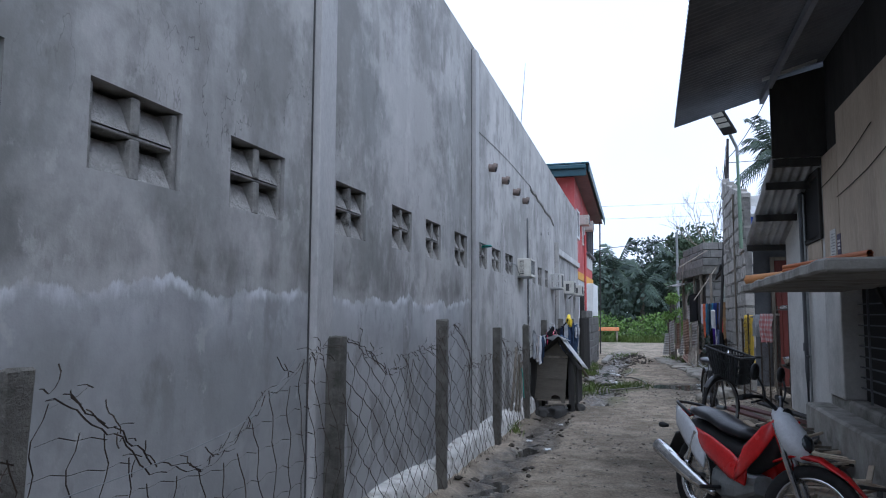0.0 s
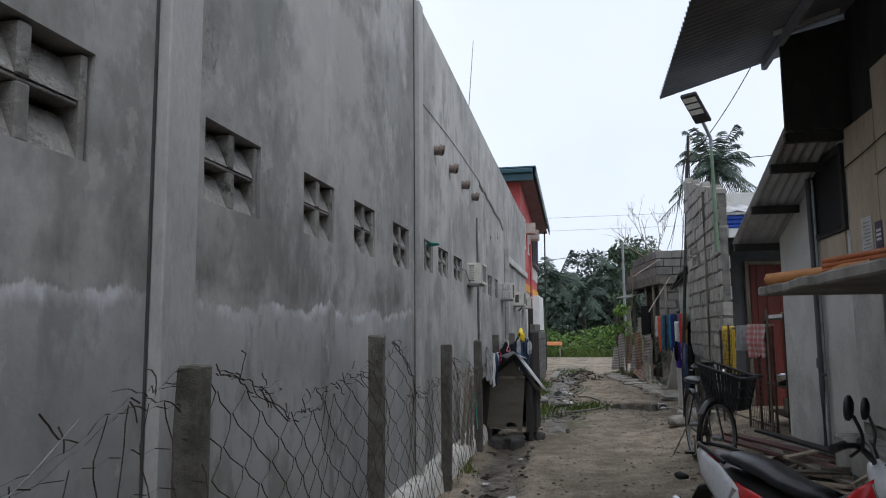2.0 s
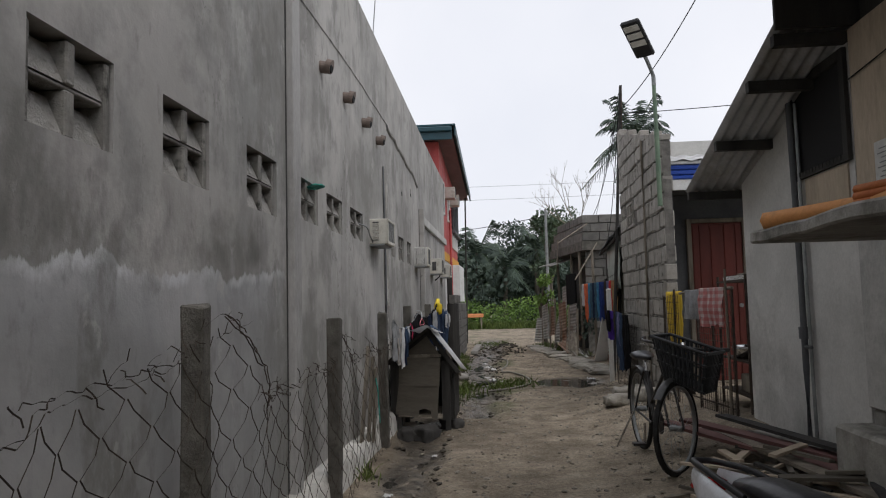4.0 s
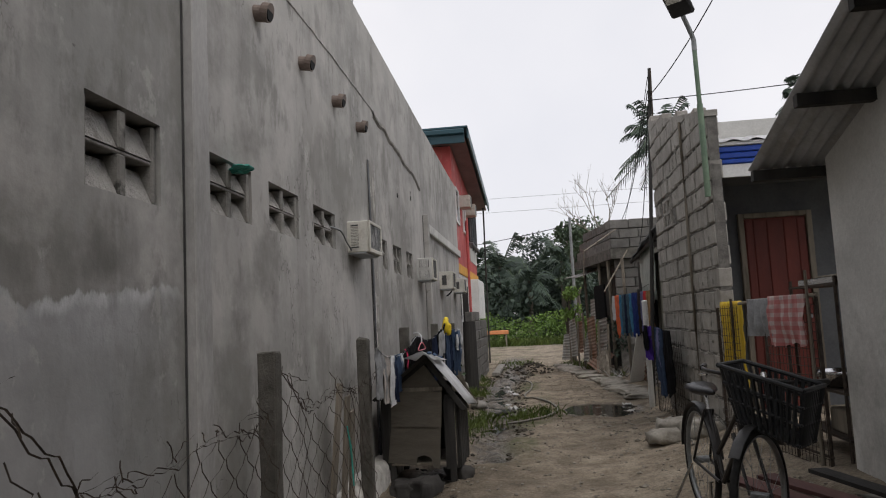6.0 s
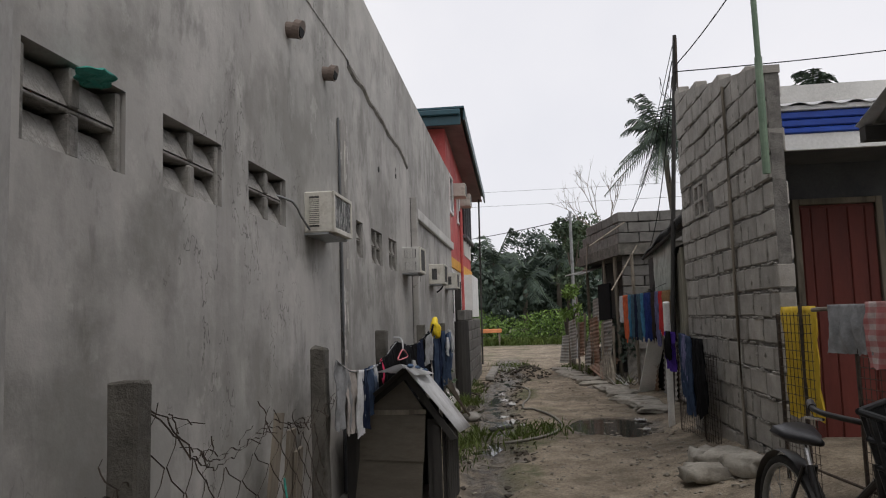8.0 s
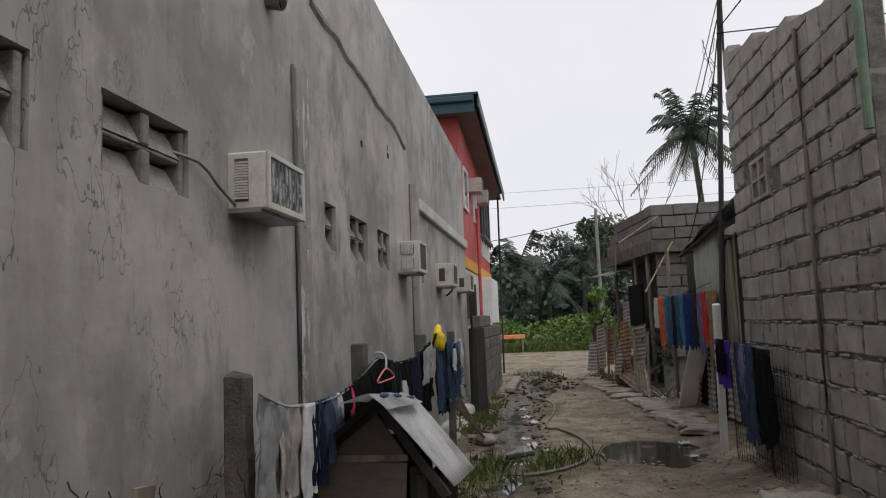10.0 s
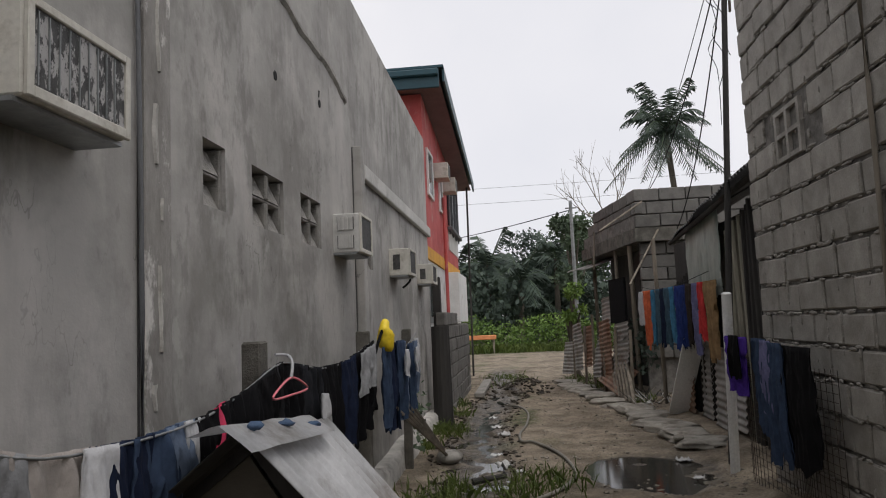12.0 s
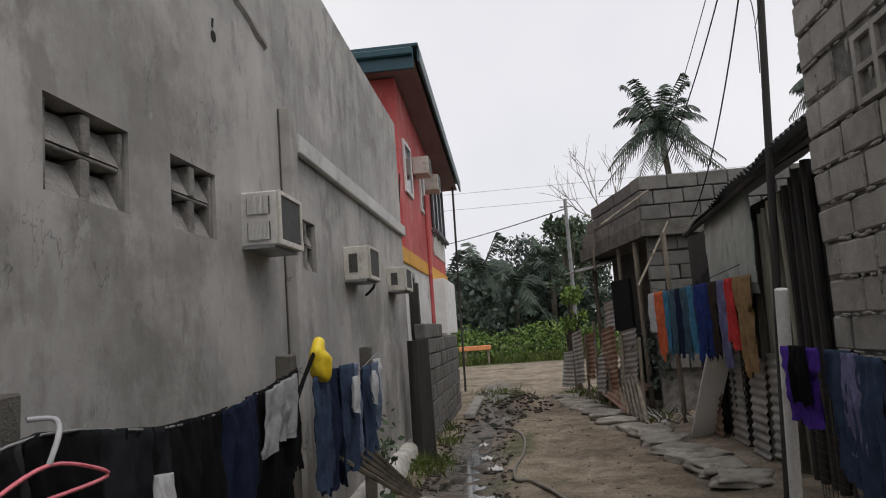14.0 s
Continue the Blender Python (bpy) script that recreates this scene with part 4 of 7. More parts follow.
def scar(name, line, width, label, material=CONCRETE, lift=0.014, seed=0, step=0.06):
    """A rough run of mortar left on the wall, between y, z points."""
    verts, faces, pts = [], [], []
    for (ya, za), (yb, zb) in zip(line, line[1:]):
        k = max(2, int(math.hypot(yb - ya, zb - za) / step))
        pts += [(ya + (yb - ya) * i / k, za + (zb - za) * i / k) for i in range(k)]
    for i, (y, z) in enumerate(pts):
        w = width * (0.6 + 0.8 * abs(noise.noise((y * 7, z * 7, seed))))
        wob = width * 0.8 * noise.noise((y * 3, z * 3, seed + 4))
        tall = abs(line[-1][1] - line[0][1]) > abs(line[-1][0] - line[0][0])
        for s, up in ((-1, 0.0005), (-0.4, lift), (0.4, lift * 0.8), (1, 0.0005)):
            verts.append((WX + up + 0.004 * noise.noise((y * 22, z * 22, s)), y + (s * w + wob if tall else 0), z + (0 if tall else s * w + wob)))
    for i in range(len(pts) - 1):
        for j in range(3):
            a = i * 4 + j
            faces.append((a, a + 4, a + 5, a + 1))
    return setting(raw(name, verts, faces, material), label, "mortar scar")


scar("trim_scar_1", [(7.6, 3.38), (9.4, 3.42), (11.2, 3.39), (12.4, 3.3), (13.2, 3.2)], 0.012, "thin mortar ridge along the wall", PLASTER, 0.008, 1)
scar("trim_scar_2", [(11.3, 3.36), (12.6, 3.26), (13.6, 3.2), (14.15, 3.1)], 0.05, "rough broken mortar line", CONCRETE, 0.02, 2)
for k, (za, zb, w, dy) in enumerate(((0.35, 0.62, 0.03, 0.0), (0.72, 1.0, 0.022, 0.02), (1.08, 1.2, 0.035, -0.02), (1.28, 1.62, 0.03, 0.01), (1.75, 1.86, 0.02, 0.03), (1.95, 2.2, 0.034, -0.01), (2.3, 2.72, 0.026, 0.01))):
    scar("trim_scar_3%s" % "abcdefg"[k], [(11.085 + dy, za), (11.08 + dy, (za + zb) / 2), (11.09 + dy, zb)], w, "pale patched mortar on the strip", LIME, 0.032, 3 + k, 0.03)
scar("trim_scar_4", [(14.47, 0.3), (14.46, 1.2), (14.46, 2.5)], 0.03, "pale patched mortar beside the column", LIME, 0.02, 4)
# black patch paints the darkness of a drilled hole
scar("trim_scar_5", [(13.35, 2.9), (13.36, 3.0)], 0.02, "dark drilled hole in the wall", BLACK, 0.004, 5)
# flat black discs paint the dark of two round holes
for y, z in ((12.45, 2.75), (13.35, 2.86)):
    setting(part("trim_hole", R((WX + 0.001, y, z), (WX + 0.004, y, z), 0.028, 0.028, 12), BLACK), "dark round hole in the wall", "hole")

GREENNET = surface("green_netting", (0.02, 0.2, 0.16), (0.06, 0.36, 0.3), 20, 0.7, 0.2)
bm = bmesh.new()
bmesh.ops.create_icosphere(bm, subdivisions=4, radius=1, matrix=pose(WX + 0.05, 7.94, 2.125) @ Matrix.Rotation(radians(20), 4, "Z") @ Matrix.Diagonal((0.05, 0.085, 0.01, 1)))
for vtx in bm.verts:
    q = vtx.co * 26
    vtx.co += Vector((0.03 * noise.noise(q), 0.03 * noise.noise(q + Vector((5, 0, 0))), 0.012 * noise.noise(q * 1.6 + Vector((0, 9, 0)))))
net = part("net_scrap", bm, GREENNET)
tagged(net, "scrap of green plastic netting caught on the vent", "netting")
net = tube("net_scrap", [(FX + 0.08, 9.05, 0.72), (FX + 0.1, 9.03, 0.62), (FX + 0.1, 9.06, 0.5), (FX + 0.11, 9.05, 0.36), (FX + 0.09, 9.09, 0.6)], 0.005, GREENNET, None, False, 5)
tagged(net, "scrap of pale green netting hung on the fence", "netting")
for i, (ya, yb) in enumerate(((9.2, 9.05), (9.42, 9.3), (9.55, 9.6))):
    ob = part("plank", B((-0.05, -0.008, 0), (0.05, 0.008, 0.85 - 0.1 * i), frame_of((-1.42 + 0.02 * i, ya, 0.12), (0, 1, 0), (-1, 0, 0)) @ pose(0, 0, 0, 4, 6 * (1 - i), 0)), WOODGREY)
    tagged(ob, "weathered board leaning between fence and wall", "board", "boards behind the fence")


# ---------- clothes ----------
def fabric(name, c, spread=0.25):
    return surface(name, tuple(v * (1 - spread) for v in c), tuple(min(1, v * (1 + spread)) for v in c), 11, 0.95, 0.4, fine=45, distance=0.008, spec=0.08)


def garment(name, label, start, along, kind, w, h, material, seed=0, category="garment", group="", sway=0.0, top=None):
    """A washed garment hung by its upper edge: front and back joined, with pleats, creases and an uneven hem.
    top: the height of the line at a place along y, for a garment that follows a sagging line."""
    nu, nv = 36, 22
    loose = min(1.0, w / 0.35)
    rnd = random.Random(round(seed * 1000) + 5)
    pleats = [(rnd.uniform(3, 6), rnd.uniform(0, 6), 0.016), (rnd.uniform(8, 13), rnd.uniform(0, 6), 0.01), (rnd.uniform(15, 22), rnd.uniform(0, 6), 0.005)]
    tilt = rnd.uniform(-0.07, 0.07)
    along = Vector(along).normalized()
    out = Vector((along.y, -along.x, 0))
    verts, faces = [], []
    for side in (1, -1):
        for j in range(nv + 1):
            v = j / nv
            if kind == "shirt":
                half = 0.5 * (1.0 if v < 0.3 else 0.74 - 0.04 * math.sin(v * 9))
            elif kind == "trousers":
                half = 0.5 * (0.86 + 0.1 * v)
            elif kind == "narrow":
                half = 0.5 * (0.96 - 0.12 * math.sin(v * 3 + seed))
            else:
                half = 0.5 * (1 + 0.05 * noise.noise((v * 3, seed, 4)))
            for i in range(nu + 1):
                u = i / nu * 2 - 1
                fold = sum(amp * loose * math.sin(k * u + ph + 1.3 * noise.noise((u, v * 1.7, seed + k))) for k, ph, amp in pleats) * (0.3 + 0.7 * v)
                fold += 0.016 * noise.noise((u * w * 9, v * h * 7, seed + 9)) + 0.009 * noise.noise((u * w * 24, v * h * 20, seed + 4))
                thick = 0.003 + 0.016 * math.sin(math.pi * min(1, v * 1.1)) * (1 - u * u)
                drop = v * h * (1 + tilt * u + 0.1 * noise.noise((u * 1.6, seed, 1)) + 0.05 * noise.noise((u * 5, seed, 3)) + (0.05 if side > 0 else -0.04))
                if kind == "trousers" and v > 0.4 and abs(u) < 0.1:
                    drop = 0.4 * h + (drop - 0.4 * h) * (0.2 + 7 * abs(u))
                if kind == "shirt" and v >= 0.3 and v < 0.34 and abs(u) > 0.75:
                    drop += 0.06 * h
                p = Vector(start) + along * (u * half * w + w / 2 + sway * v * v) + out * (fold + side * thick) - Vector((0, 0, drop))
                if top:
                    p.z += top(start[1] + along.y * (u * half * w + w / 2)) - start[2] + 0.006
                verts.append(p)
    c = (nu + 1) * (nv + 1)
    for j in range(nv):
        for i in range(nu):
            a = j * (nu + 1) + i
            faces += [(a, a + 1, a + nu + 2, a + nu + 1), (c + a, c + a + nu + 1, c + a + nu + 2, c + a + 1)]
        for i in (0, nu):
            a = j * (nu + 1) + i
            faces.append((a, a + nu + 1, c + a + nu + 1, c + a))
    for i in range(nu):
        faces.append((i, c + i, c + i + 1, i + 1))
    return tagged(raw(name, verts, faces, material, None, True), label, category, group)


TEALDARK = fabric("charcoal_cloth", (0.016, 0.017, 0.02))
BLK = fabric("black_cloth", (0.008, 0.008, 0.009))
NAVY = fabric("navy_cloth", (0.014, 0.02, 0.042))
DENIM = fabric("denim", (0.038, 0.058, 0.1))
LIGHTDENIM = fabric("light_denim", (0.13, 0.17, 0.24))
WHITECLOTH = fabric("white_cloth", (0.47, 0.475, 0.485), 0.14)
GREYCLOTH = fabric("grey_cloth", (0.24, 0.245, 0.25))
PINK = fabric("pink_cloth", (0.62, 0.06, 0.13))
YELLOW = surface("yellow_plastic", (0.72, 0.5, 0.02), (0.9, 0.68, 0.05), 6, 0.45, 0.2)
ORANGE = fabric("orange_cloth", (0.46, 0.11, 0.05))
TAN = fabric("tan_cloth", (0.24, 0.155, 0.08))
CYAN = fabric("blue_cloth", (0.05, 0.16, 0.26))
BLUE = fabric("royal_blue_cloth", (0.02, 0.035, 0.13))
PURPLE = fabric("purple_cloth", (0.075, 0.035, 0.26))
LILAC = fabric("lilac_cloth", (0.13, 0.13, 0.23))
TEALC = fabric("teal_grey_cloth", (0.05, 0.09, 0.12))
REDCLOTH = fabric("red_cloth", (0.42, 0.04, 0.04))
BROWNC = fabric("dark_brown_cloth", (0.035, 0.028, 0.024))

LX = -1.22
cords = [(LX, 9.8, 1.17), (LX, 10.1, 1.09), (LX, 10.5, 1.065), (LX, 10.9, 1.075), (LX, 11.25, 1.13), (LX, 11.65, 1.2), (LX, 12.2, 1.14), (LX, 12.65, 1.14), (LX, 13.05, 1.18), (LX, 13.62, 1.25)]
tagged(tube("clothes_line", cords, 0.004, STEEL, res=4), "thin cord clothes line tied to the fence posts", "clothes line")
tagged(tube("clothes_line", [(LX, 13.72, 1.27), (LX + 0.03, 14.4, 1.14), (LX, 15.5, 1.25)], 0.004, STEEL, res=4), "thin cord clothes line tied to the fence posts", "clothes line")
G1 = "washing on the fence line"
Y = (0, 1, 0)


def line_z(y):
    for a, b in zip(cords, cords[1:]):
        if a[1] <= y <= b[1]:
            return a[2] + (b[2] - a[2]) * (y - a[1]) / (b[1] - a[1])
    return 1.1


CHECKED = fabric("dark_checked_cloth", (0.028, 0.028, 0.03))
CREAMV = fabric("cream_cloth", (0.34, 0.31, 0.285), 0.12)
for y, w, h, kind, mt, word in ((9.86, 0.2, 0.34, "sheet", GREYCLOTH, "crumpled pale grey shirt"), (10.0, 0.3, 0.34, "sheet", CREAMV, "crumpled cream shirt"), (10.24, 0.1, 0.36, "sheet", WHITECLOTH, "white vest"), (10.3, 0.24, 0.34, "sheet", NAVY, "navy blue shorts"), (10.46, 0.26, 0.3, "trousers", DENIM, "blue denim shorts"), (10.66, 0.17, 0.27, "sheet", LIGHTDENIM, "faded denim shorts"),
                                (10.78, 0.045, 0.22, "narrow", WHITECLOTH, "white sock pair"), (10.83, 0.2, 0.28, "sheet", BLK, "black shorts"), (10.98, 0.055, 0.18, "narrow", PINK, "bright pink cloth"), (11.02, 0.3, 0.33, "sheet", BLK, "black shorts"), (11.22, 0.3, 0.34, "sheet", BLK, "black trousers"),
                                (11.42, 0.26, 0.42, "sheet", CHECKED, "dark checked shirt"), (11.62, 0.34, 0.44, "shirt", BLK, "black jacket"), (11.86, 0.34, 0.42, "sheet", TEALDARK, "charcoal T-shirt"), (12.1, 0.34, 0.38, "trousers", BLK, "black shorts"), (12.34, 0.36, 0.46, "trousers", BLK, "black trousers"),
                                (12.62, 0.34, 0.45, "trousers", NAVY, "navy trousers"), (12.9, 0.36, 0.5, "sheet", BLK, "black T-shirt"), (13.2, 0.3, 0.44, "sheet", BLK, "black T-shirt")):
    garment("garment", word + " hung on the clothes line", (LX + 0.012 * math.sin(y * 40), y - 0.03, line_z(y)), Y, kind, w + 0.06, h, mt, y * 7, group=G1, top=line_z)
garment("garment", "pale grey towel hung on the clothes line", (LX + 0.04, 12.98, 1.17), Y, "sheet", 0.4, 0.24, GREYCLOTH, 3, group=G1, sway=-0.06, top=line_z)
garment("garment", "small white cloth pegged on the line", (LX + 0.06, 12.02, 1.1), Y, "narrow", 0.12, 0.16, WHITECLOTH, 8, group=G1, top=lambda y: line_z(y) - 0.13)
for y, w, h, kind, mt, word in ((13.68, 0.3, 0.56, "sheet", DENIM, "blue jeans"), (13.9, 0.34, 0.6, "trousers", NAVY, "navy jeans"), (14.12, 0.34, 0.58, "sheet", DENIM, "blue jeans"), (14.4, 0.36, 0.6, "trousers", LIGHTDENIM, "faded jeans"), (14.7, 0.36, 0.57, "sheet", DENIM, "blue jeans"), (15.0, 0.3, 0.42, "shirt", LIGHTDENIM, "pale blue shirt"), (15.2, 0.26, 0.3, "narrow", WHITECLOTH, "white blouse")):
    garment("garment", word + " hung on the clothes line", (LX + 0.04 + 0.02 * math.sin(y * 9), y, 1.2 + 0.02 * math.sin(y * 5)), Y, kind, w, h, mt, y * 5, group=G1)
for y in (14.2, 14.72):
    garment("garment", "small white cloth pegged over the jeans", (LX + 0.11, y, 1.15), Y, "narrow", 0.12, 0.2, WHITECLOTH, y, group=G1)
bm = bmesh.new()
bmesh.ops.create_icosphere(bm, subdivisions=3, radius=0.1, matrix=pose(LX + 0.03, 13.82, 1.27) @ Matrix.Diagonal((0.6, 0.75, 1.0, 1)))
for vtx in bm.verts:
    vtx.co += vtx.normal * 0.035 * noise.noise(vtx.co * 14)
    if vtx.co.z < 1.22:
        vtx.co.z -= 0.06 * max(0, noise.noise(vtx.co * 30))
tagged(part("plastic_bag", bm, YELLOW, None, smooth=True), "crumpled yellow plastic bag tied to a post", "bag")
tagged(tube("strap", [(LX, 13.5, 1.1), (LX, 13.65, 1.2), (LX + 0.02, 13.78, 1.32)], 0.012, BLK), "black strap tied up to the post", "strap")
hanger = thing("clothes_hanger", "pink plastic clothes hanger on the line", "hanger")
HANG = surface("pink_plastic", (0.7, 0.16, 0.2), (0.8, 0.22, 0.26), 6, 0.4, 0.0)
hx = LX + 0.05
tube("shoulder", [(hx, 11.6, 1.14), (hx, 11.45, 1.11), (hx, 11.38, 1.075), (hx, 11.6, 1.07), (hx, 11.82, 1.075), (hx, 11.75, 1.11)], 0.005, HANG, hanger, True, 4)
tube("hook", [(hx, 11.6, 1.14), (hx - 0.01, 11.65, 1.2), (hx - 0.04, 11.68, 1.23), (hx - 0.08, 11.64, 1.235)], 0.007, WHITECLOTH, hanger, False, 4)
for k in range(5):
    ob = part("stick", R((-1.0 - 0.03 * k, 16.0 + 0.12 * k, 0.0), (-1.2, 13.95 + 0.16 * k, 0.78), 0.016, None, 5), WOODGREY)
    tagged(ob, "weathered stick leaning towards the fence", "stick", "leaning sticks")


# ---------- the house with the shop window ----------
lean = thing("lean_to_roof", "dark corrugated lean-to roof on timber rafters", "roof")
# sheet falls towards the far end of the lane
slope = Vector((0.0, 9.6 - 7.3, 2.225 - 2.89))
corrugated("roof_sheet", (2.8, slope.length - 0.08), frame_of((1.41, 7.38, 2.867), (1, 0, 0), slope), ROOFGREY, lean, 0.08, 0.014)
for y in (7.45, 7.92, 8.69, 9.56):
    z = 2.89 + slope.z / slope.y * (y - 7.3)
    part("purlin", B((1.42, y - 0.03, z - 0.085), (4.2, y + 0.03, z - 0.016)), BLACKWOOD_SHADE, lean)
for x in (2.0, 2.8, 3.8):
    za, zb = 2.89 + slope.z / slope.y * 0.05, 2.89 + slope.z / slope.y * 2.25
    part("rafter", R((x, 7.35, za - 0.12), (x, 9.55, zb - 0.12), 0.03, None, 4), BLACKWOOD_SHADE, lean)

canopy = thing("canopy", "dark corrugated metal canopy jutting over the lane", "canopy")
rise = Vector((1.0, 0, 0.3))
corrugated("canopy_sheet", (8.9, 2.0), frame_of((0.56, -1.0, 3.32), (0, 1, 0), rise), ROOFDARK, canopy, 0.076, 0.01, 0.0, 5, 3)
for x in (1.4, 1.95):
    part("purlin", B((x - 0.02, -1.0, 3.32 + 0.3 * (x - 0.56) - 0.085), (x + 0.02, 7.85, 3.32 + 0.3 * (x - 0.56) - 0.02)), ROOFDARK, canopy)
part("edge_strip", slab_poly([(1.32, 3.52), (1.78, 3.66), (1.78, 3.69), (1.32, 3.55)], 7.16, 7.2), WHITEPAINT, canopy, "pale metal edge strip")
part("gable_board", slab_poly([(1.4, 2.83), (4.2, 2.83), (4.2, 4.2), (1.4, 3.55)], 7.33, 7.36), BLACKWOOD_SHADE, canopy, "dark boarded gable under the canopy")
part("gable_board", B((1.86, -1, 2.62), (1.9, 7.32, 3.7)), BLACKWOOD_SHADE, canopy, "dark boarding under the canopy")

# black panel paints the darkness inside the open window
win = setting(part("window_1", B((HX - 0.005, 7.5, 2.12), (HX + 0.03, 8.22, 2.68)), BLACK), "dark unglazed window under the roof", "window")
bm = bmesh.new()
for lo, hi in (((7.44, 2.08), (7.5, 2.74)), ((8.22, 2.08), (8.26, 2.74)), ((7.5, 2.68), (8.22, 2.74)), ((7.5, 2.08), (8.22, 2.12))):
    box(bm, (HX - 0.03, lo[0], lo[1]), (HX - 0.004, hi[0], hi[1]))
part("window_frame", bm, BLACKWOOD_SHADE, win)
part("panel", B((HX - 0.012, 7.5, 1.66), (HX - 0.001, 8.1, 2.07)), BEIGE, win, "bare plywood panel below the window")
for i in range(14):
    part("tassel", R((HX - 0.035, 7.52 + i * 0.05, 2.12), (HX - 0.035, 7.52 + i * 0.05, 2.09), 0.004, 0.002, 5), BLACKWOOD_SHADE, win)
downpipe = thing("downpipe", "dark drain pipe fixed up the house wall", "pipe")
tube("pipe", [(HX - 0.05, 8.17, 0.3), (HX - 0.05, 8.17, 1.5), (HX - 0.05, 8.2, 2.6), (HX - 0.03, 8.22, 2.75)], 0.022, DARKPAINT, downpipe)
part("joint", R((HX - 0.05, 8.17, 1.02), (HX - 0.05, 8.17, 1.1), 0.032, 0.032, 10), DARKPAINT, downpipe)
part("bracket", R((HX - 0.05, 8.16, 0.97), (HX - 0.05, 8.06, 0.97), 0.012, 0.012, 8), DARKPAINT, downpipe)
part("second_pipe", R((HX - 0.03, 8.11, 0.3), (HX - 0.03, 8.15, 2.6), 0.012), STEEL, downpipe)

# sheet ends and battens on the plywood
PAPER = surface("faded_paper", (0.5, 0.5, 0.48), (0.62, 0.62, 0.6), 8, 0.9, 0.05)
INK = surface("grey_print", (0.18, 0.18, 0.18), (0.26, 0.26, 0.26), 20, 0.9, 0)
poster = thing("notice", "white printed notice sheet pasted on plywood", "notice")
part("sheet", B((HX - 0.004, 7.0, 1.84), (HX - 0.001, 7.2, 2.12)), PAPER, poster)
for i in range(8):
    part("print_line", B((HX - 0.0055, 7.03, 1.9 + i * 0.025), (HX - 0.0045, 7.17 - 0.02 * (i % 3), 1.906 + i * 0.025)), INK, poster)
poster = thing("notice", "dark purple printed poster pasted on plywood", "notice")
part("sheet", B((HX - 0.004, 6.83, 1.84), (HX - 0.001, 6.95, 2.06)), surface("purple_grey_print", (0.07, 0.06, 0.09), (0.12, 0.1, 0.15), 6, 0.8, 0), poster)
for i in range(3):
    part("print_line", B((HX - 0.0055, 6.85, 1.93 + i * 0.03), (HX - 0.0045, 6.93, 1.948 + i * 0.03)), PAPER, poster)
for z, y0_, y1_ in ((2.62, 5.8, 7.42), (2.45, 5.0, 6.85)):
    ob = tube("cable", [(HX - 0.012, y1_, z - 0.08), (HX - 0.014, (y0_ + y1_) / 2, z - 0.02), (HX - 0.012, y0_, z + 0.12)], 0.004, BLACK)
    tagged(ob, "thin cable sagging across the plywood wall", "cable")

# concrete shelf over the shop opening, with rolled tarpaulin
shelf = thing("shelf_slab", "grey weathered board shelf jutting from the shop window", "shelf")
bm = bmesh.new()
box(bm, (1.03, 3.6, 1.565), (HX - 0.002, 6.84, 1.625), None, 0.01)
bmesh.ops.subdivide_edges(bm, edges=[e for e in bm.edges if e.calc_length() > 1], cuts=14)
for vtx in bm.verts:
    vtx.co.z += 0.012 * noise.noise(vtx.co * 3)
    vtx.co.x += 0.012 * noise.noise(vtx.co * 4 + Vector((3, 0, 0)))
part("board", bm, CONCRETE, shelf)
for y in (4.5, 5.6):
    part("bracket", R((1.75, y, 1.56), (HX, y, 1.35), 0.015, None, 6), BLACKWOOD_SHADE, shelf)
TARP = surface("orange_tarpaulin", (0.5, 0.2, 0.06), (0.66, 0.31, 0.11), 4, 0.65, 0.3, dirt=(0.36, 0.2, 0.09), dirt_scale=5)
tarp = tube("tarpaulin_roll", [(1.09, 6.76, 1.672), (1.22, 6.52, 1.676), (1.35, 6.22, 1.68), (1.41, 5.85, 1.676)], 0.045, TARP, None, False, 6)
tagged(tarp, "rolled dirty orange tarpaulin lying on the shelf", "tarpaulin")
fold = thing("folded_tarpaulin", "loosely folded orange-brown tarpaulin on the shelf", "tarpaulin")
TARP2 = surface("rust_tarpaulin", (0.4, 0.11, 0.03), (0.52, 0.18, 0.06), 5, 0.65, 0.3)
for k in range(4):
    tube("fold", [(1.3, 6.3, 1.655 + 0.03 * k), (1.44, 5.95, 1.66 + 0.032 * k), (1.5, 5.5, 1.66 + 0.032 * k), (1.54, 4.9, 1.65 + 0.03 * k)], 0.03 - 0.003 * k, TARP2, fold, False, 5)

# shop window: black panel paints the unlit inside, dark grille, and plinth step
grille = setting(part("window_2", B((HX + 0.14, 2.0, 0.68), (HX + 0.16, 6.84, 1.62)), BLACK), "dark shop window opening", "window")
for i in range(9):
    part("bar", B((HX + 0.1, 2.0, 0.78 + 0.085 * i), (HX + 0.115, 6.84, 0.79 + 0.085 * i)), DARKPAINT, grille)
for y in (6.5, 5.9, 5.3, 4.7):
    part("bar", B((HX + 0.085, y, 0.68), (HX + 0.1, y + 0.015, 1.62)), DARKPAINT, grille)
setting(part("step", B((HX - 0.32, 8.0, 0.02), (HX + 0.02, 8.75, 0.33), None, 0.03), CONCRETE), "rough concrete step against the house", "step")
setting(part("plinth", B((HX - 0.22, -3, 0.0), (HX - 0.002, 7.4, 0.6), None, 0.02), CONCRETE), "rough concrete bench under the shop window", "plinth")


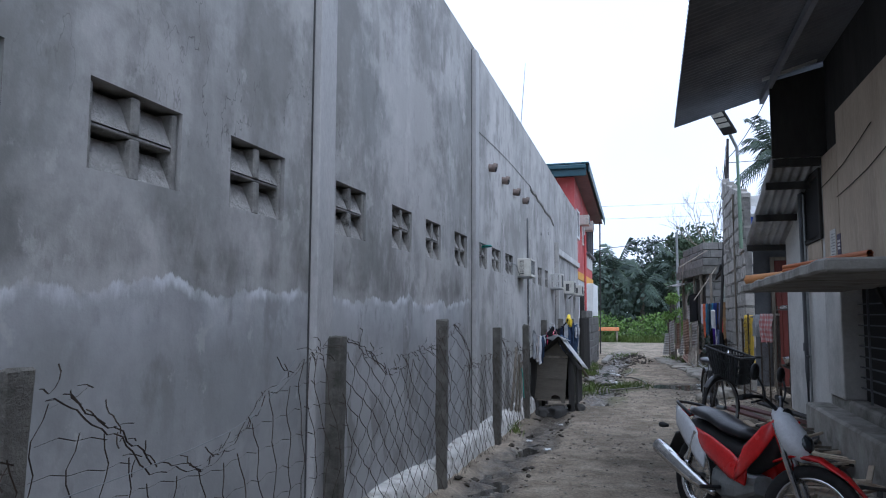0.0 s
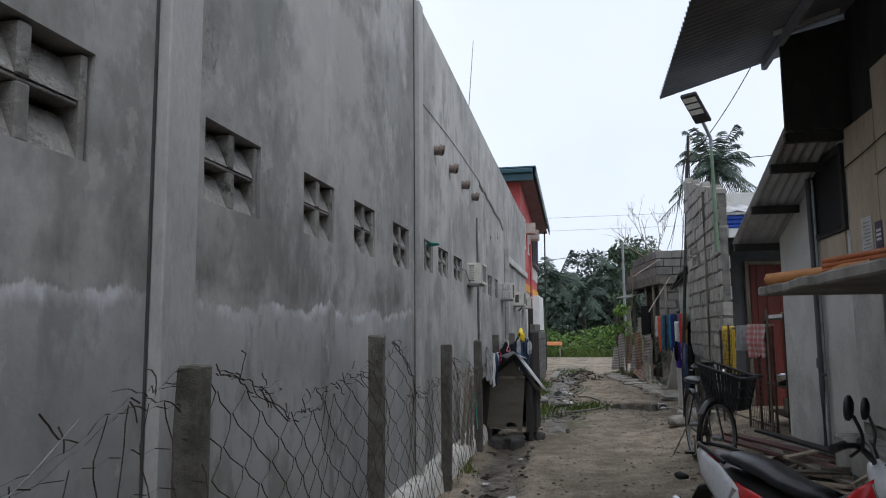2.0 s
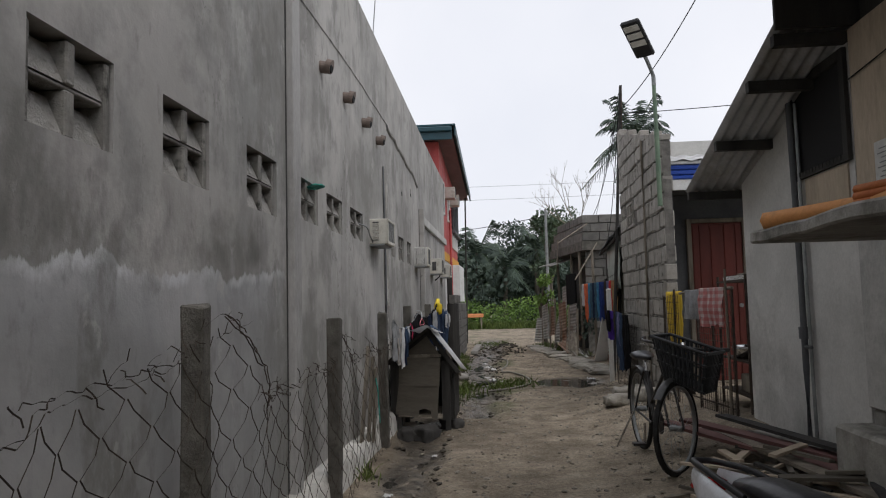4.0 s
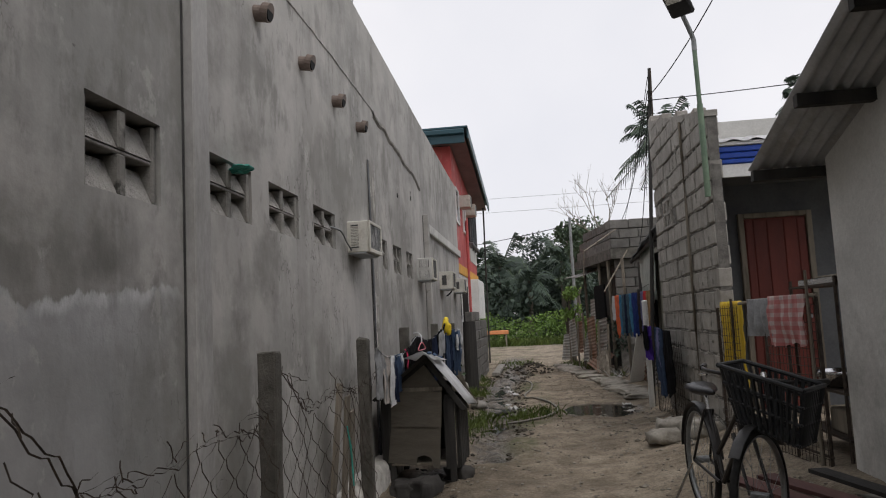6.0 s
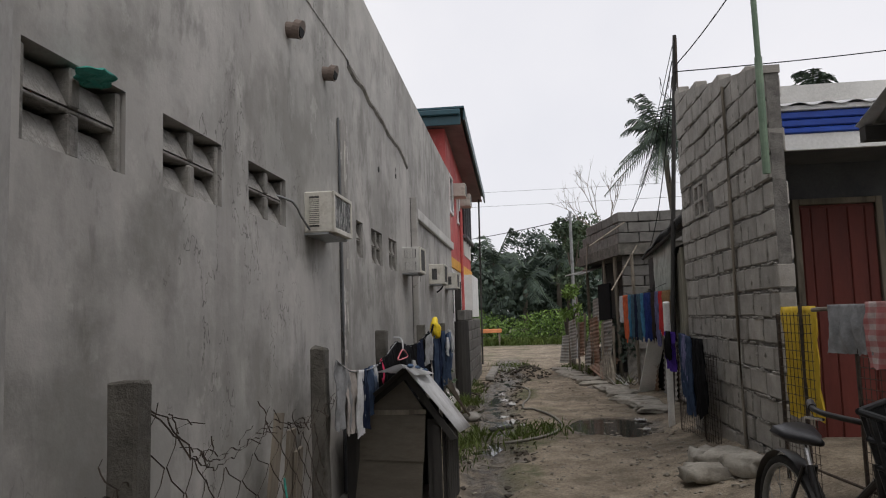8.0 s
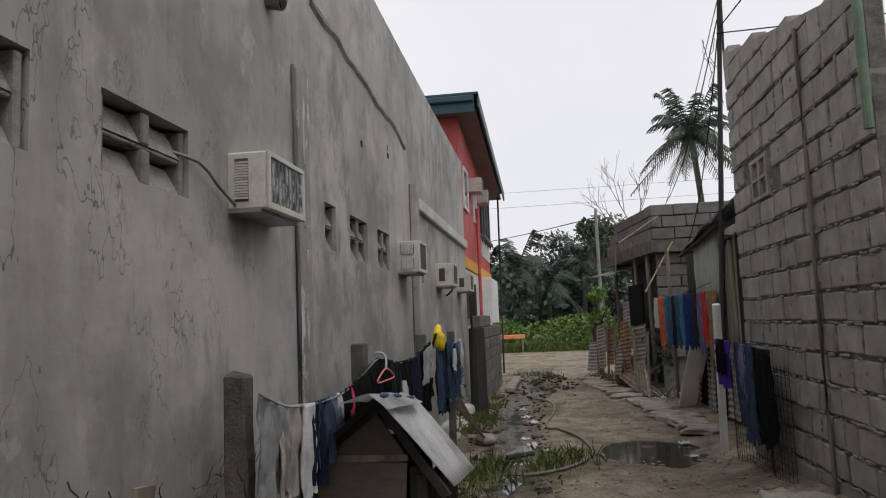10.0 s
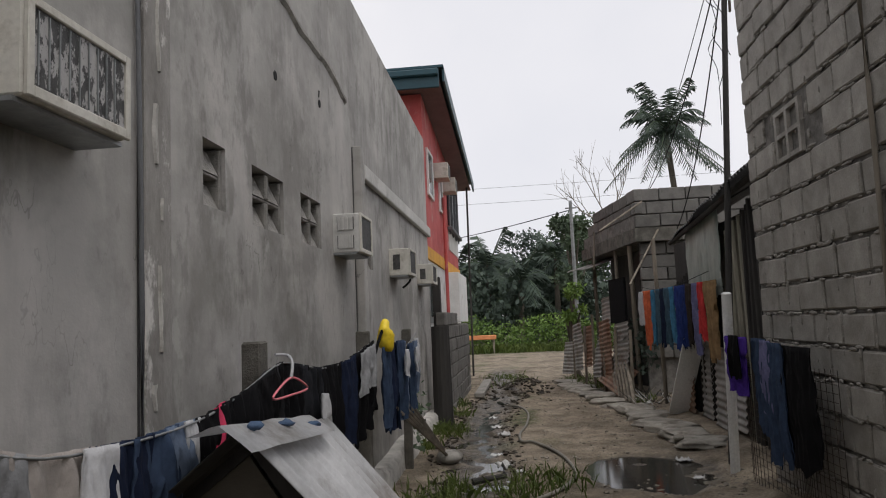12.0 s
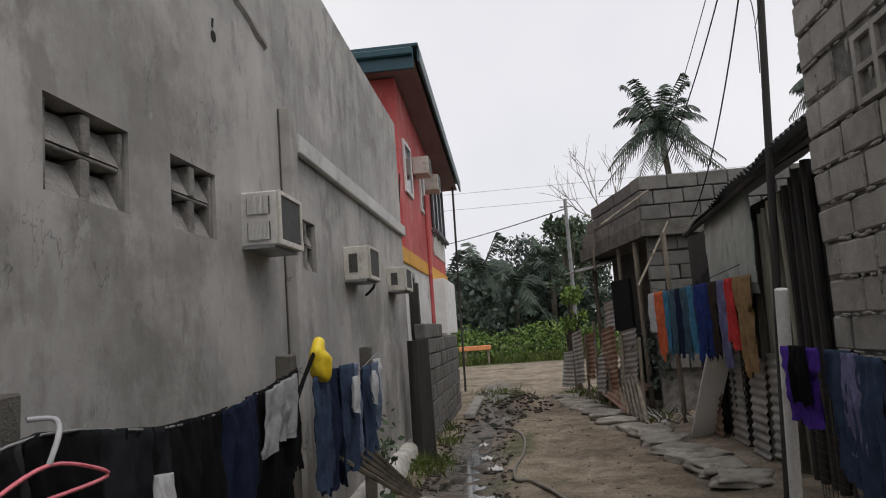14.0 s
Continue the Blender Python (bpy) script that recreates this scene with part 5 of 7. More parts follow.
# ---------- planks, debris ----------
MAROON = surface("maroon_plank", (0.11, 0.05, 0.045), (0.2, 0.1, 0.09), 5, 0.8, 0.2, stretch=(1, 0.2, 1))
for k, (xa, ya, xb, yb, w, mt, word) in enumerate(((1.05, 9.15, 1.75, 7.2, 0.13, MAROON, "maroon painted plank"), (1.2, 9.1, 1.82, 7.5, 0.12, MAROON, "maroon painted plank"), (1.32, 8.9, 1.6, 6.8, 0.1, WOODGREY, "grey weathered plank"), (1.45, 9.0, 1.78, 7.6, 0.1, BLACKWOOD_SHADE, "black charred plank"))):
    d = Vector((xb - xa, yb - ya, 0))
    za = max(ground_height(xa, ya), ground_height(xb, yb)) + 0.02 + 0.025 * k
    ob = part("plank", B((-w / 2, 0, 0), (w / 2, d.length, 0.022), frame_of((xa, ya, za), (-d.y, d.x, 0), (-d.x, -d.y, 0)) @ pose(0, 0, 0, 0, 0, 180)), mt)
    tagged(ob, word + " lying beside the house", "plank", "planks by the house")
random.seed(11)
for k in range(150):
    x, y = random.uniform(0.95, 1.6), random.uniform(4.4, 8.0)
    l, w = random.uniform(0.2, 0.75), random.uniform(0.015, 0.06)
    z = ground_height(x, y) + 0.01 + 0.2 * random.random() * smooth_step(0.9, 1.35, x)
    bm = B((-l / 2, -w / 2, -0.009), (l / 2, w / 2, 0.009), pose(x, y, z, random.uniform(-8, 8), random.uniform(-9, 9), random.uniform(-75, 75)))
    tagged(part("wood_offcut", bm, random.choice((WOODGREY, BEIGE, BEIGE, BEIGE, PLYOLD, BLACKWOOD_SHADE))), "split wood offcut in a scrap heap", "offcut", "scrap wood heap")


# ---------- motorcycle ----------
MWHITE = surface("white_fairing", (0.62, 0.63, 0.65), (0.72, 0.73, 0.75), 3, 0.25, 0.0, spec=0.5)
MRED = surface("red_fairing", (0.5, 0.012, 0.012), (0.62, 0.02, 0.02), 3, 0.25, 0.0, spec=0.5)
MBLACK = surface("black_plastic", (0.012, 0.012, 0.013), (0.025, 0.025, 0.026), 6, 0.5, 0.05)
VINYL = surface("black_vinyl", (0.014, 0.014, 0.016), (0.026, 0.026, 0.03), 12, 0.38, 0.15)
CHROME = surface("chrome", (0.55, 0.55, 0.56), (0.7, 0.7, 0.7), 6, 0.15, 0.0, metal=1.0)
RUBBER = surface("tyre_rubber", (0.012, 0.012, 0.012), (0.03, 0.029, 0.028), 20, 0.85, 0.3)
LAMPRED = surface("red_lens", (0.4, 0.02, 0.02), (0.5, 0.03, 0.03), 6, 0.15, 0.0)


def ring(name, R0, r, m, material, parent, n=36, k=8, squash=1.0):
    verts, faces = [], []
    for i in range(n):
        a = math.tau * i / n
        for j in range(k):
            b = math.tau * j / k
            q = R0 + r * math.cos(b)
            verts.append(m @ Vector((q * math.cos(a), r * squash * math.sin(b), q * math.sin(a))))
    for i in range(n):
        for j in range(k):
            faces.append((i * k + j, ((i + 1) % n) * k + j, ((i + 1) % n) * k + (j + 1) % k, i * k + (j + 1) % k))
    return raw(name, verts, faces, material, parent, True)


def wheel(parent, m, radius, tyre, spokes, rim_material, name="wheel"):
    """A spoked wheel in local xz, its axle along local y."""
    hub = bmesh.new()
    rod(hub, (0, -0.045, 0), (0, 0.045, 0), 0.022 if radius < 0.4 else 0.03, None, 12)
    bmesh.ops.transform(hub, matrix=m, verts=hub.verts)
    w = part(name, hub, STEEL, parent)
    ring("tyre", radius - tyre, tyre, m, RUBBER, w)
    ring("rim", radius - tyre * 1.9, tyre * 0.5, m, rim_material, w, 36, 6, 1.6)
    for i in range(spokes):
        a = math.tau * i / spokes
        s = 0.035 if i % 2 else -0.035
        part("spoke", R(m @ Vector((0.02 * math.cos(a + 0.9), s, 0.02 * math.sin(a + 0.9))), m @ Vector(((radius - tyre * 1.9) * math.cos(a), 0, (radius - tyre * 1.9) * math.sin(a))), 0.0013, None, 4), STEEL, w)
    return w


def loft(sections, smooth=True):
    """A closed skin through rings of points of equal length."""
    bm = bmesh.new()
    rings = [[bm.verts.new(p) for p in s] for s in sections]
    k = len(rings[0])
    for a, b in zip(rings, rings[1:]):
        for i in range(k):
            bm.faces.new((a[i], a[(i + 1) % k], b[(i + 1) % k], b[i]))
    bm.faces.new(rings[0][::-1])
    bm.faces.new(rings[-1])
    return bm


def oval(x, y, z, ry, rz, n=12, flat=1.0):
    return [(x, y + ry * math.copysign(abs(math.cos(math.tau * i / n)) ** flat, math.cos(math.tau * i / n)), z + rz * math.copysign(abs(math.sin(math.tau * i / n)) ** flat, math.sin(math.tau * i / n))) for i in range(n)]


moto = thing("motorcycle", "parked red, white and black motorcycle on its stand", "motorcycle")
fwd = Vector((0.45, -0.893, 0))
MM = frame_of(Vector((0.452, 5.756, 0.0)) + fwd * 0.726, fwd, (0.893, 0.45, 0)) @ pose(0, 0, 0, -7, 0, 0) @ Matrix.Scale(0.93, 4)


MS = MM @ Matrix.Translation((0.4, 0, 0)) @ Matrix.Rotation(radians(38), 4, "Z") @ Matrix.Translation((-0.4, 0, 0))


def MF(bm):
    """The parts that turn with the handlebar."""
    bmesh.ops.transform(bm, matrix=MS, verts=bm.verts)
    return bm


def M(bm):
    bmesh.ops.transform(bm, matrix=MM, verts=bm.verts)
    return bm


wheel(moto, MM @ pose(-0.53, 0, 0.29), 0.29, 0.048, 28, CHROME)
wheel(moto, MS @ pose(0.60, 0, 0.29), 0.29, 0.042, 28, CHROME)
part("seat", M(loft([oval(-0.62, 0, 0.745, 0.07, 0.03), oval(-0.5, 0, 0.755, 0.115, 0.045), oval(-0.3, 0, 0.735, 0.125, 0.05), oval(-0.12, 0, 0.69, 0.12, 0.05), oval(0.05, 0, 0.675, 0.1, 0.045), oval(0.15, 0, 0.68, 0.06, 0.03)])), VINYL, moto, "black vinyl seat", True)
for s in (-1, 1):
    part("tail_panel", M(loft([oval(-0.82, s * 0.06, 0.74, 0.014, 0.03, 10), oval(-0.7, s * 0.115, 0.69, 0.016, 0.075, 10), oval(-0.52, s * 0.14, 0.62, 0.018, 0.1, 10), oval(-0.36, s * 0.14, 0.53, 0.016, 0.1, 10), oval(-0.26, s * 0.13, 0.44, 0.012, 0.06, 10)])), MWHITE, moto, "white side panel", True)
    part("side_panel", M(loft([oval(-0.45, s * 0.13, 0.62, 0.012, 0.04, 10), oval(-0.2, s * 0.14, 0.55, 0.014, 0.075, 10), oval(0.05, s * 0.13, 0.47, 0.014, 0.09, 10), oval(0.2, s * 0.11, 0.42, 0.012, 0.06, 10)])), MRED, moto, "red side panel", True)
    part("leg_shield", M(loft([oval(0.1, s * 0.12, 0.42, 0.012, 0.05, 10), oval(0.25, s * 0.17, 0.53, 0.014, 0.09, 10), oval(0.38, s * 0.14, 0.68, 0.014, 0.09, 10), oval(0.43, s * 0.08, 0.78, 0.012, 0.05, 10)])), MRED, moto, "red leg shield", True)
    tube("grab_rail", [MM @ Vector(p) for p in ((-0.5, s * 0.125, 0.73), (-0.7, s * 0.11, 0.78), (-0.84, s * 0.05, 0.79), (-0.85, 0, 0.79))], 0.011, MBLACK, moto, False, 4)
    part("fork", MF(R((0.36, s * 0.075, 0.8), (0.57, s * 0.075, 0.3), 0.02, 0.024, 10)), CHROME, moto, "chrome front fork")
    part("shock_absorber", M(R((-0.38, s * 0.13, 0.62), (-0.5, s * 0.13, 0.32), 0.028, None, 10)), CHROME, moto)
    part("grip", MF(R((0.27, s * 0.26, 0.95), (0.25, s * 0.38, 0.935), 0.018, None, 10)), MBLACK, moto)
    part("lever", MF(R((0.32, s * 0.2, 0.935), (0.31, s * 0.36, 0.915), 0.007, None, 6)), MBLACK, moto)
    stalk = tube("mirror", [MS @ Vector(p) for p in ((0.33, s * 0.19, 0.94), (0.33, s * 0.22, 1.0), (0.3, s * 0.25, 1.07))], 0.007, MBLACK, moto, False, 4)
    part("mirror_head", MF(loft([oval(0.30, s * 0.26, 1.1, 0.035, 0.03), oval(0.29, s * 0.26, 1.1, 0.065, 0.052), oval(0.275, s * 0.26, 1.1, 0.065, 0.052), oval(0.27, s * 0.26, 1.1, 0.05, 0.04)])), MBLACK, stalk, "", True)
    part("turn_signal", M(loft([oval(-0.8, s * 0.14, 0.6, 0.012, 0.012, 8), oval(-0.83, s * 0.17, 0.6, 0.03, 0.024, 8), oval(-0.86, s * 0.17, 0.6, 0.02, 0.016, 8)])), MBLACK, moto, "", True)
    part("footpeg", M(R((-0.05, s * 0.1, 0.3), (-0.05, s * 0.27, 0.29), 0.014, None, 8)), MBLACK, moto)
tube("handlebar", [MS @ Vector(p) for p in ((0.26, -0.33, 0.94), (0.31, -0.2, 0.95), (0.35, -0.08, 0.9), (0.36, 0, 0.87), (0.35, 0.08, 0.9), (0.31, 0.2, 0.95), (0.26, 0.33, 0.94))], 0.012, MBLACK, moto, False, 4)
part("headlight_cowl", MF(loft([oval(0.33, 0, 0.85, 0.04, 0.03), oval(0.37, 0, 0.8, 0.1, 0.1), oval(0.44, 0, 0.73, 0.13, 0.13), oval(0.52, 0, 0.68, 0.1, 0.1), oval(0.56, 0, 0.64, 0.04, 0.05)])), MWHITE, moto, "white headlight cowl", True)
part("headlight", MF(loft([oval(0.52, 0, 0.7, 0.085, 0.065), oval(0.56, 0, 0.69, 0.06, 0.045), oval(0.575, 0, 0.685, 0.03, 0.02)])), GLASSDARK, moto, "dark headlight lens", True)
part("front_fender", MF(loft([oval(0.36, 0, 0.56, 0.05, 0.012, 10), oval(0.47, 0, 0.62, 0.075, 0.02, 10), oval(0.62, 0, 0.62, 0.075, 0.02, 10), oval(0.78, 0, 0.54, 0.06, 0.015, 10), oval(0.9, 0, 0.43, 0.03, 0.008, 10)])), MRED, moto, "red front fender", True)
part("engine", M(loft([oval(-0.22, 0, 0.33, 0.09, 0.09, 12, 0.6), oval(-0.05, 0, 0.33, 0.13, 0.12, 12, 0.6), oval(0.1, 0, 0.34, 0.12, 0.1, 12, 0.6), oval(0.24, 0, 0.38, 0.07, 0.06, 12, 0.6)])), STEEL, moto, "grey engine block")
part("under_frame", M(loft([oval(-0.6, 0, 0.62, 0.09, 0.08), oval(-0.3, 0, 0.55, 0.11, 0.14), oval(0.05, 0, 0.5, 0.09, 0.13), oval(0.36, 0, 0.68, 0.06, 0.14), oval(0.42, 0, 0.82, 0.05, 0.08)])), MBLACK, moto, "", True)
part("rear_fender", M(loft([oval(-0.6, 0, 0.6, 0.07, 0.03), oval(-0.8, 0, 0.55, 0.07, 0.025), oval(-0.9, 0, 0.42, 0.06, 0.02), oval(-0.95, 0, 0.3, 0.05, 0.012)])), MBLACK, moto, "", True)
part("tail_light", M(loft([oval(-0.78, 0, 0.715, 0.075, 0.03), oval(-0.84, 0, 0.70, 0.06, 0.022), oval(-0.86, 0, 0.695, 0.03, 0.01)])), LAMPRED, moto, "red tail light", True)
part("muffler", M(loft([[(x, -0.17 + 0.06 * math.cos(math.tau * i / 12) * k, z + 0.06 * math.sin(math.tau * i / 12) * k) for i in range(12)] for x, z, k in ((-0.05, 0.26, 0.4), (-0.3, 0.3, 0.8), (-0.55, 0.36, 1.0), (-0.85, 0.43, 0.95), (-0.88, 0.44, 0.5))])), CHROME, moto, "chrome muffler", True)
tube("stand", [MM @ Vector(p) for p in ((-0.1, 0.12, 0.26), (-0.12, 0.2, 0.1), (-0.12, 0.24, 0.0))], 0.012, MBLACK, moto)


# ---------- bicycle ----------
bike = thing("bicycle", "old black bicycle with a large plastic front basket", "bicycle")
gz = ground_height(0.93, 8.9)
rear, front = Vector((0.91, 9.38, gz + 0.33)), Vector((0.98, 8.42, gz + 0.33))
line = Vector((0.075, -1.0, 0)).normalized()
BR = frame_of(rear, line, Vector((0, 0, 1)).cross(line))
steer = Vector((-0.62, -0.79, 0)).normalized()
BF = frame_of(front, steer, Vector((0, 0, 1)).cross(steer))
w = wheel(bike, BR, 0.33, 0.02, 20, STEEL)
w = wheel(bike, BF, 0.33, 0.02, 20, STEEL)
BKF = surface("black_enamel", (0.014, 0.013, 0.013), (0.035, 0.032, 0.03), 12, 0.4, 0.1)
side = Vector((0, 0, 1)).cross(line)


def bp(x, z, s=0.0):
    return rear + line * x + Vector((0, 0, z)) + side * s


head_lo, head_hi, crank, seat_t = bp(0.77, 0.27), bp(0.74, 0.44), bp(0.4, -0.05), bp(0.22, 0.33)
for a, b, r in ((head_lo, crank, 0.016), (bp(0.73, 0.38), bp(0.34, 0.1), 0.014), (crank, seat_t, 0.015), (head_lo, head_hi, 0.018)):
    part("frame_tube", R(a, b, r, None, 10), BKF, bike)
for s in (-0.05, 0.05):
    part("chain_stay", R(crank + side * s * 0.5, bp(0, 0, s), 0.009), BKF, bike)
    part("seat_stay", R(seat_t + side * s * 0.5, bp(0, 0, s), 0.008), BKF, bike)
    fs = Vector((0, 0, 1)).cross(steer) * s
    part("fork_blade", R(head_lo + fs, front + fs * 1.1, 0.011, 0.008), BKF, bike)
part("seat_post", R(seat_t, bp(0.19, 0.42), 0.012), CHROME, bike)
sp = bp(0.19, 0.44)
part("saddle", loft([[(sp + line * x + side * (wd * math.cos(math.tau * i / 10)) + Vector((0, 0, zz + hh * math.sin(math.tau * i / 10)))) for i in range(10)] for x, wd, hh, zz in ((-0.14, 0.03, 0.015, 0.02), (-0.11, 0.1, 0.035, 0.012), (-0.02, 0.08, 0.03, 0), (0.08, 0.03, 0.022, 0), (0.15, 0.012, 0.012, 0))]), VINYL, bike, "black vinyl saddle", True)
hb = Vector((1.005, 8.62, 0.965))
bar = Vector((0, 0, 1)).cross(steer) - Vector((0, 0, 0.12))
part("stem", R(head_hi, hb, 0.012), CHROME, bike)
tube("handlebar", [hb + bar * s - steer * b + Vector((0, 0, h)) for s, b, h in ((-0.3, 0.14, 0.0), (-0.2, 0.03, 0.0), (0, 0, 0), (0.2, 0.03, 0), (0.3, 0.14, 0))], 0.011, BKF, bike, False, 4)
for s in (-1, 1):
    part("grip", R(hb + bar * s * 0.285 - steer * 0.12, hb + bar * s * 0.33 - steer * 0.24, 0.016), BKF, bike)
    part("brake_lever", R(hb + bar * s * 0.22 - steer * 0.03 - Vector((0, 0, 0.02)), hb + bar * s * 0.31 - steer * 0.12 - Vector((0, 0, 0.04)), 0.006), CHROME, bike)
for wm, a0, a1 in ((BR, 10, 175), (BF, 40, 150)):
    pts = [wm @ Vector((0.36 * math.cos(radians(a)), 0, 0.36 * math.sin(radians(a)))) for a in range(a0, a1 + 1, 15)]
    verts, faces = [], []
    for p in pts:
        for s in (-0.028, -0.01, 0.01, 0.028):
            verts.append(p + (wm.to_3x3() @ Vector((0, s, 0))) - (p - wm.translation).normalized() * abs(s) * 0.3)
    for i in range(len(pts) - 1):
        for j in range(3):
            faces.append((i * 4 + j, i * 4 + j + 1, i * 4 + j + 5, i * 4 + j + 4))
    raw("mudguard", verts, faces, BKF, bike, True)
part("chain_wheel", R(crank + side * 0.04, crank + side * 0.046, 0.09, None, 24), BKF, bike)
part("crank", R(crank - side * 0.08, crank - side * 0.08 + Vector((0, 0, -0.16)), 0.009), CHROME, bike)
part("pedal", B((-0.045, -0.04, -0.01), (0.045, 0.04, 0.01), Matrix.Translation(crank - side * 0.13 + Vector((0, 0, -0.16)))), BKF, bike)
part("kickstand", R(bp(0.02, -0.02, -0.07), bp(-0.06, -0.32, -0.2), 0.008), CHROME, bike)
part("bell", R(hb + bar * 0.1 + Vector((0, 0, 0.015)), hb + bar * 0.1 + Vector((0, 0, 0.04)), 0.024, 0.012, 12), CHROME, bike, "chrome bell")
BASK = surface("black_basket_plastic", (0.012, 0.013, 0.014), (0.028, 0.03, 0.032), 15, 0.45, 0.1)
bc = Vector((1.085, 8.44, 0.985))
bh, tw, td = 0.28, 0.2, 0.15
floor_ = [bc + bar * sx * tw * 0.72 + steer * sy * td * 0.75 - Vector((0, 0, bh + 0.035 * sx)) for sx, sy in ((-1, -1), (1, -1), (1, 1), (-1, 1))]
brim = [bc + bar * sx * tw + steer * sy * td - Vector((0, 0, 0.035 * sx)) for sx, sy in ((-1, -1), (1, -1), (1, 1), (-1, 1))]
basket = new("basket")
basket.parent = bike
basket["label"] = "black plastic slatted basket"
for a in range(4):
    b = (a + 1) % 4
    part("brim", R(brim[a], brim[b], 0.012, None, 8), BASK, basket)
    for i in range(1, 12):
        t = i / 12
        pa, pb = brim[a].lerp(brim[b], t), floor_[a].lerp(floor_[b], t)
        d = (brim[b] - brim[a]).normalized()
        part("slat", R(pa, pb, 0.0105, 0.0095, 5), BASK, basket)
    for t in (0.3, 0.6, 0.97):
        part("band", R(brim[a].lerp(floor_[a], t), brim[b].lerp(floor_[b], t), 0.008, None, 6), BASK, basket)
bm = bmesh.new()
bm.faces.new([bm.verts.new(p + Vector((0, 0, 0.01))) for p in floor_])
bmesh.ops.solidify(bm, geom=bm.faces[:], thickness=0.008)
part("base", bm, BASK, basket)


# ---------- gate, door and things before the blue-trimmed house ----------
door = part("door", B((2.155, 12.455, 0.25), (2.765, 12.488, 2.235), None, 0.004), REDDOOR, house3, "red-brown boarded wooden door")
for x, w in ((2.165, 0.07), (2.245, 0.125), (2.38, 0.155), (2.545, 0.125), (2.68, 0.075)):
    part("board", B((x, 12.444, 0.28), (x + w, 12.4545, 2.215), None, 0.005), REDDOOR, door)
part("knob", R((2.71, 12.41, 1.2), (2.71, 12.444, 1.2), 0.025, None, 10), STEEL, door)
bm = bmesh.new()
box(bm, (2.095, 12.43, 0.2), (2.15, 12.489, 2.29), None, 0.004)
box(bm, (2.77, 12.43, 0.2), (2.825, 12.489, 2.29), None, 0.004)
box(bm, (2.151, 12.43, 2.24), (2.769, 12.489, 2.29), None, 0.004)
part("door_frame", bm, WOODGREY, house3, "grey-brown timber door frame")

gate = thing("wire_gate", "low rusty wire mesh panel closing the yard", "gate")
g0, gdir = Vector((1.53, 11.3, 0)), Vector((0.22, -1.75, 0)).normalized()


def gp(along_, z, off=0.0):
    """A place on the gate's line; off: towards the lane."""
    return g0 + gdir * along_ + Vector((gdir.y, -gdir.x, 0)) * off + Vector((0, 0, z))


for q, z in ((0.03, 1.33), (0.34, 1.4), (0.95, 1.36), (1.3, 1.39), (1.74, 1.4)):
    part("post", R(gp(q, 0.1), gp(q, z), 0.012, None, 6), RUSTWIRE, gate)
part("rail", R(gp(0.5, 1.355), gp(1.76, 1.385), 0.014, None, 7), WOODGREY, gate, "thin wooden pole used as a rail")
part("rail", R(gp(0.0, 0.35), gp(1.76, 0.35), 0.009), RUSTWIRE, gate)
grid = bmesh.new()
for qa, qb in ((0.03, 0.5), (0.98, 1.76)):
    for i in range(int((qb - qa) / 0.05) + 1):
        rod(grid, gp(qa + 0.05 * i, 0.2, 0.014), gp(qa + 0.05 * i, 1.34, 0.014), 0.0022, None, 4)
    for i in range(20):
        rod(grid, gp(qa, 0.22 + 0.058 * i, 0.016), gp(qb, 0.22 + 0.058 * i, 0.016), 0.0022, None, 4)
part("mesh", grid, RUSTWIRE, gate)
YELLOWSACK = surface("yellow_woven_plastic", (0.5, 0.33, 0.02), (0.66, 0.46, 0.04), 5, 0.6, 0.3, dirt=(0.3, 0.19, 0.03), dirt_scale=7, dirt_lo=0.55)
garment("sack", "yellow woven plastic sack hung behind the gate", gp(0.02, 1.38, -0.03), gdir, "sheet", 0.46, 0.68, YELLOWSACK, 4, "sack")
garment("garment", "pale grey cloth hung on the gate rail", gp(0.74, 1.385, 0.03), gdir, "sheet", 0.48, 0.27, GREYCLOTH, 8, group="washing on the gate")
towel = garment("towel", "red and white checked towel hung on the gate rail", gp(1.16, 1.395, 0.05), gdir, "sheet", 0.52, 0.33, surface("pink_white_cloth", (0.42, 0.34, 0.32), (0.54, 0.45, 0.43), 12, 0.95, 0.2), 6, "towel")


def checked(m, c, px, pz):
    nt = m.node_tree
    b = nt.nodes["Principled BSDF"]
    old = b.inputs["Base Color"].links[0].from_socket
    tc = nt.nodes.new("ShaderNodeTexCoord")
    out = old
    for axis_, p in (("Y", px), ("Z", pz)):
        sep = nt.nodes.new("ShaderNodeSeparateXYZ")
        nt.links.new(tc.outputs["Object"], sep.inputs["Vector"])
        mm = nt.nodes.new("ShaderNodeMath")
        mm.operation = "PINGPONG"
        mm.inputs[1].default_value = p
        nt.links.new(sep.outputs[axis_], mm.inputs[0])
        r = grow(nt, "ShaderNodeMapRange", From_Min=p * 0.45, From_Max=p * 0.55, To_Max=0.45)
        nt.links.new(mm.outputs["Value"], r.inputs["Value"])
        mx = nt.nodes.new("ShaderNodeMixRGB")
        mx.inputs["Color2"].default_value = rgb(c)
        nt.links.new(r.outputs["Result"], mx.inputs["Fac"])
        nt.links.new(out, mx.inputs["Color1"])
        out = mx.outputs["Color"]
    nt.links.new(out, b.inputs["Base Color"])


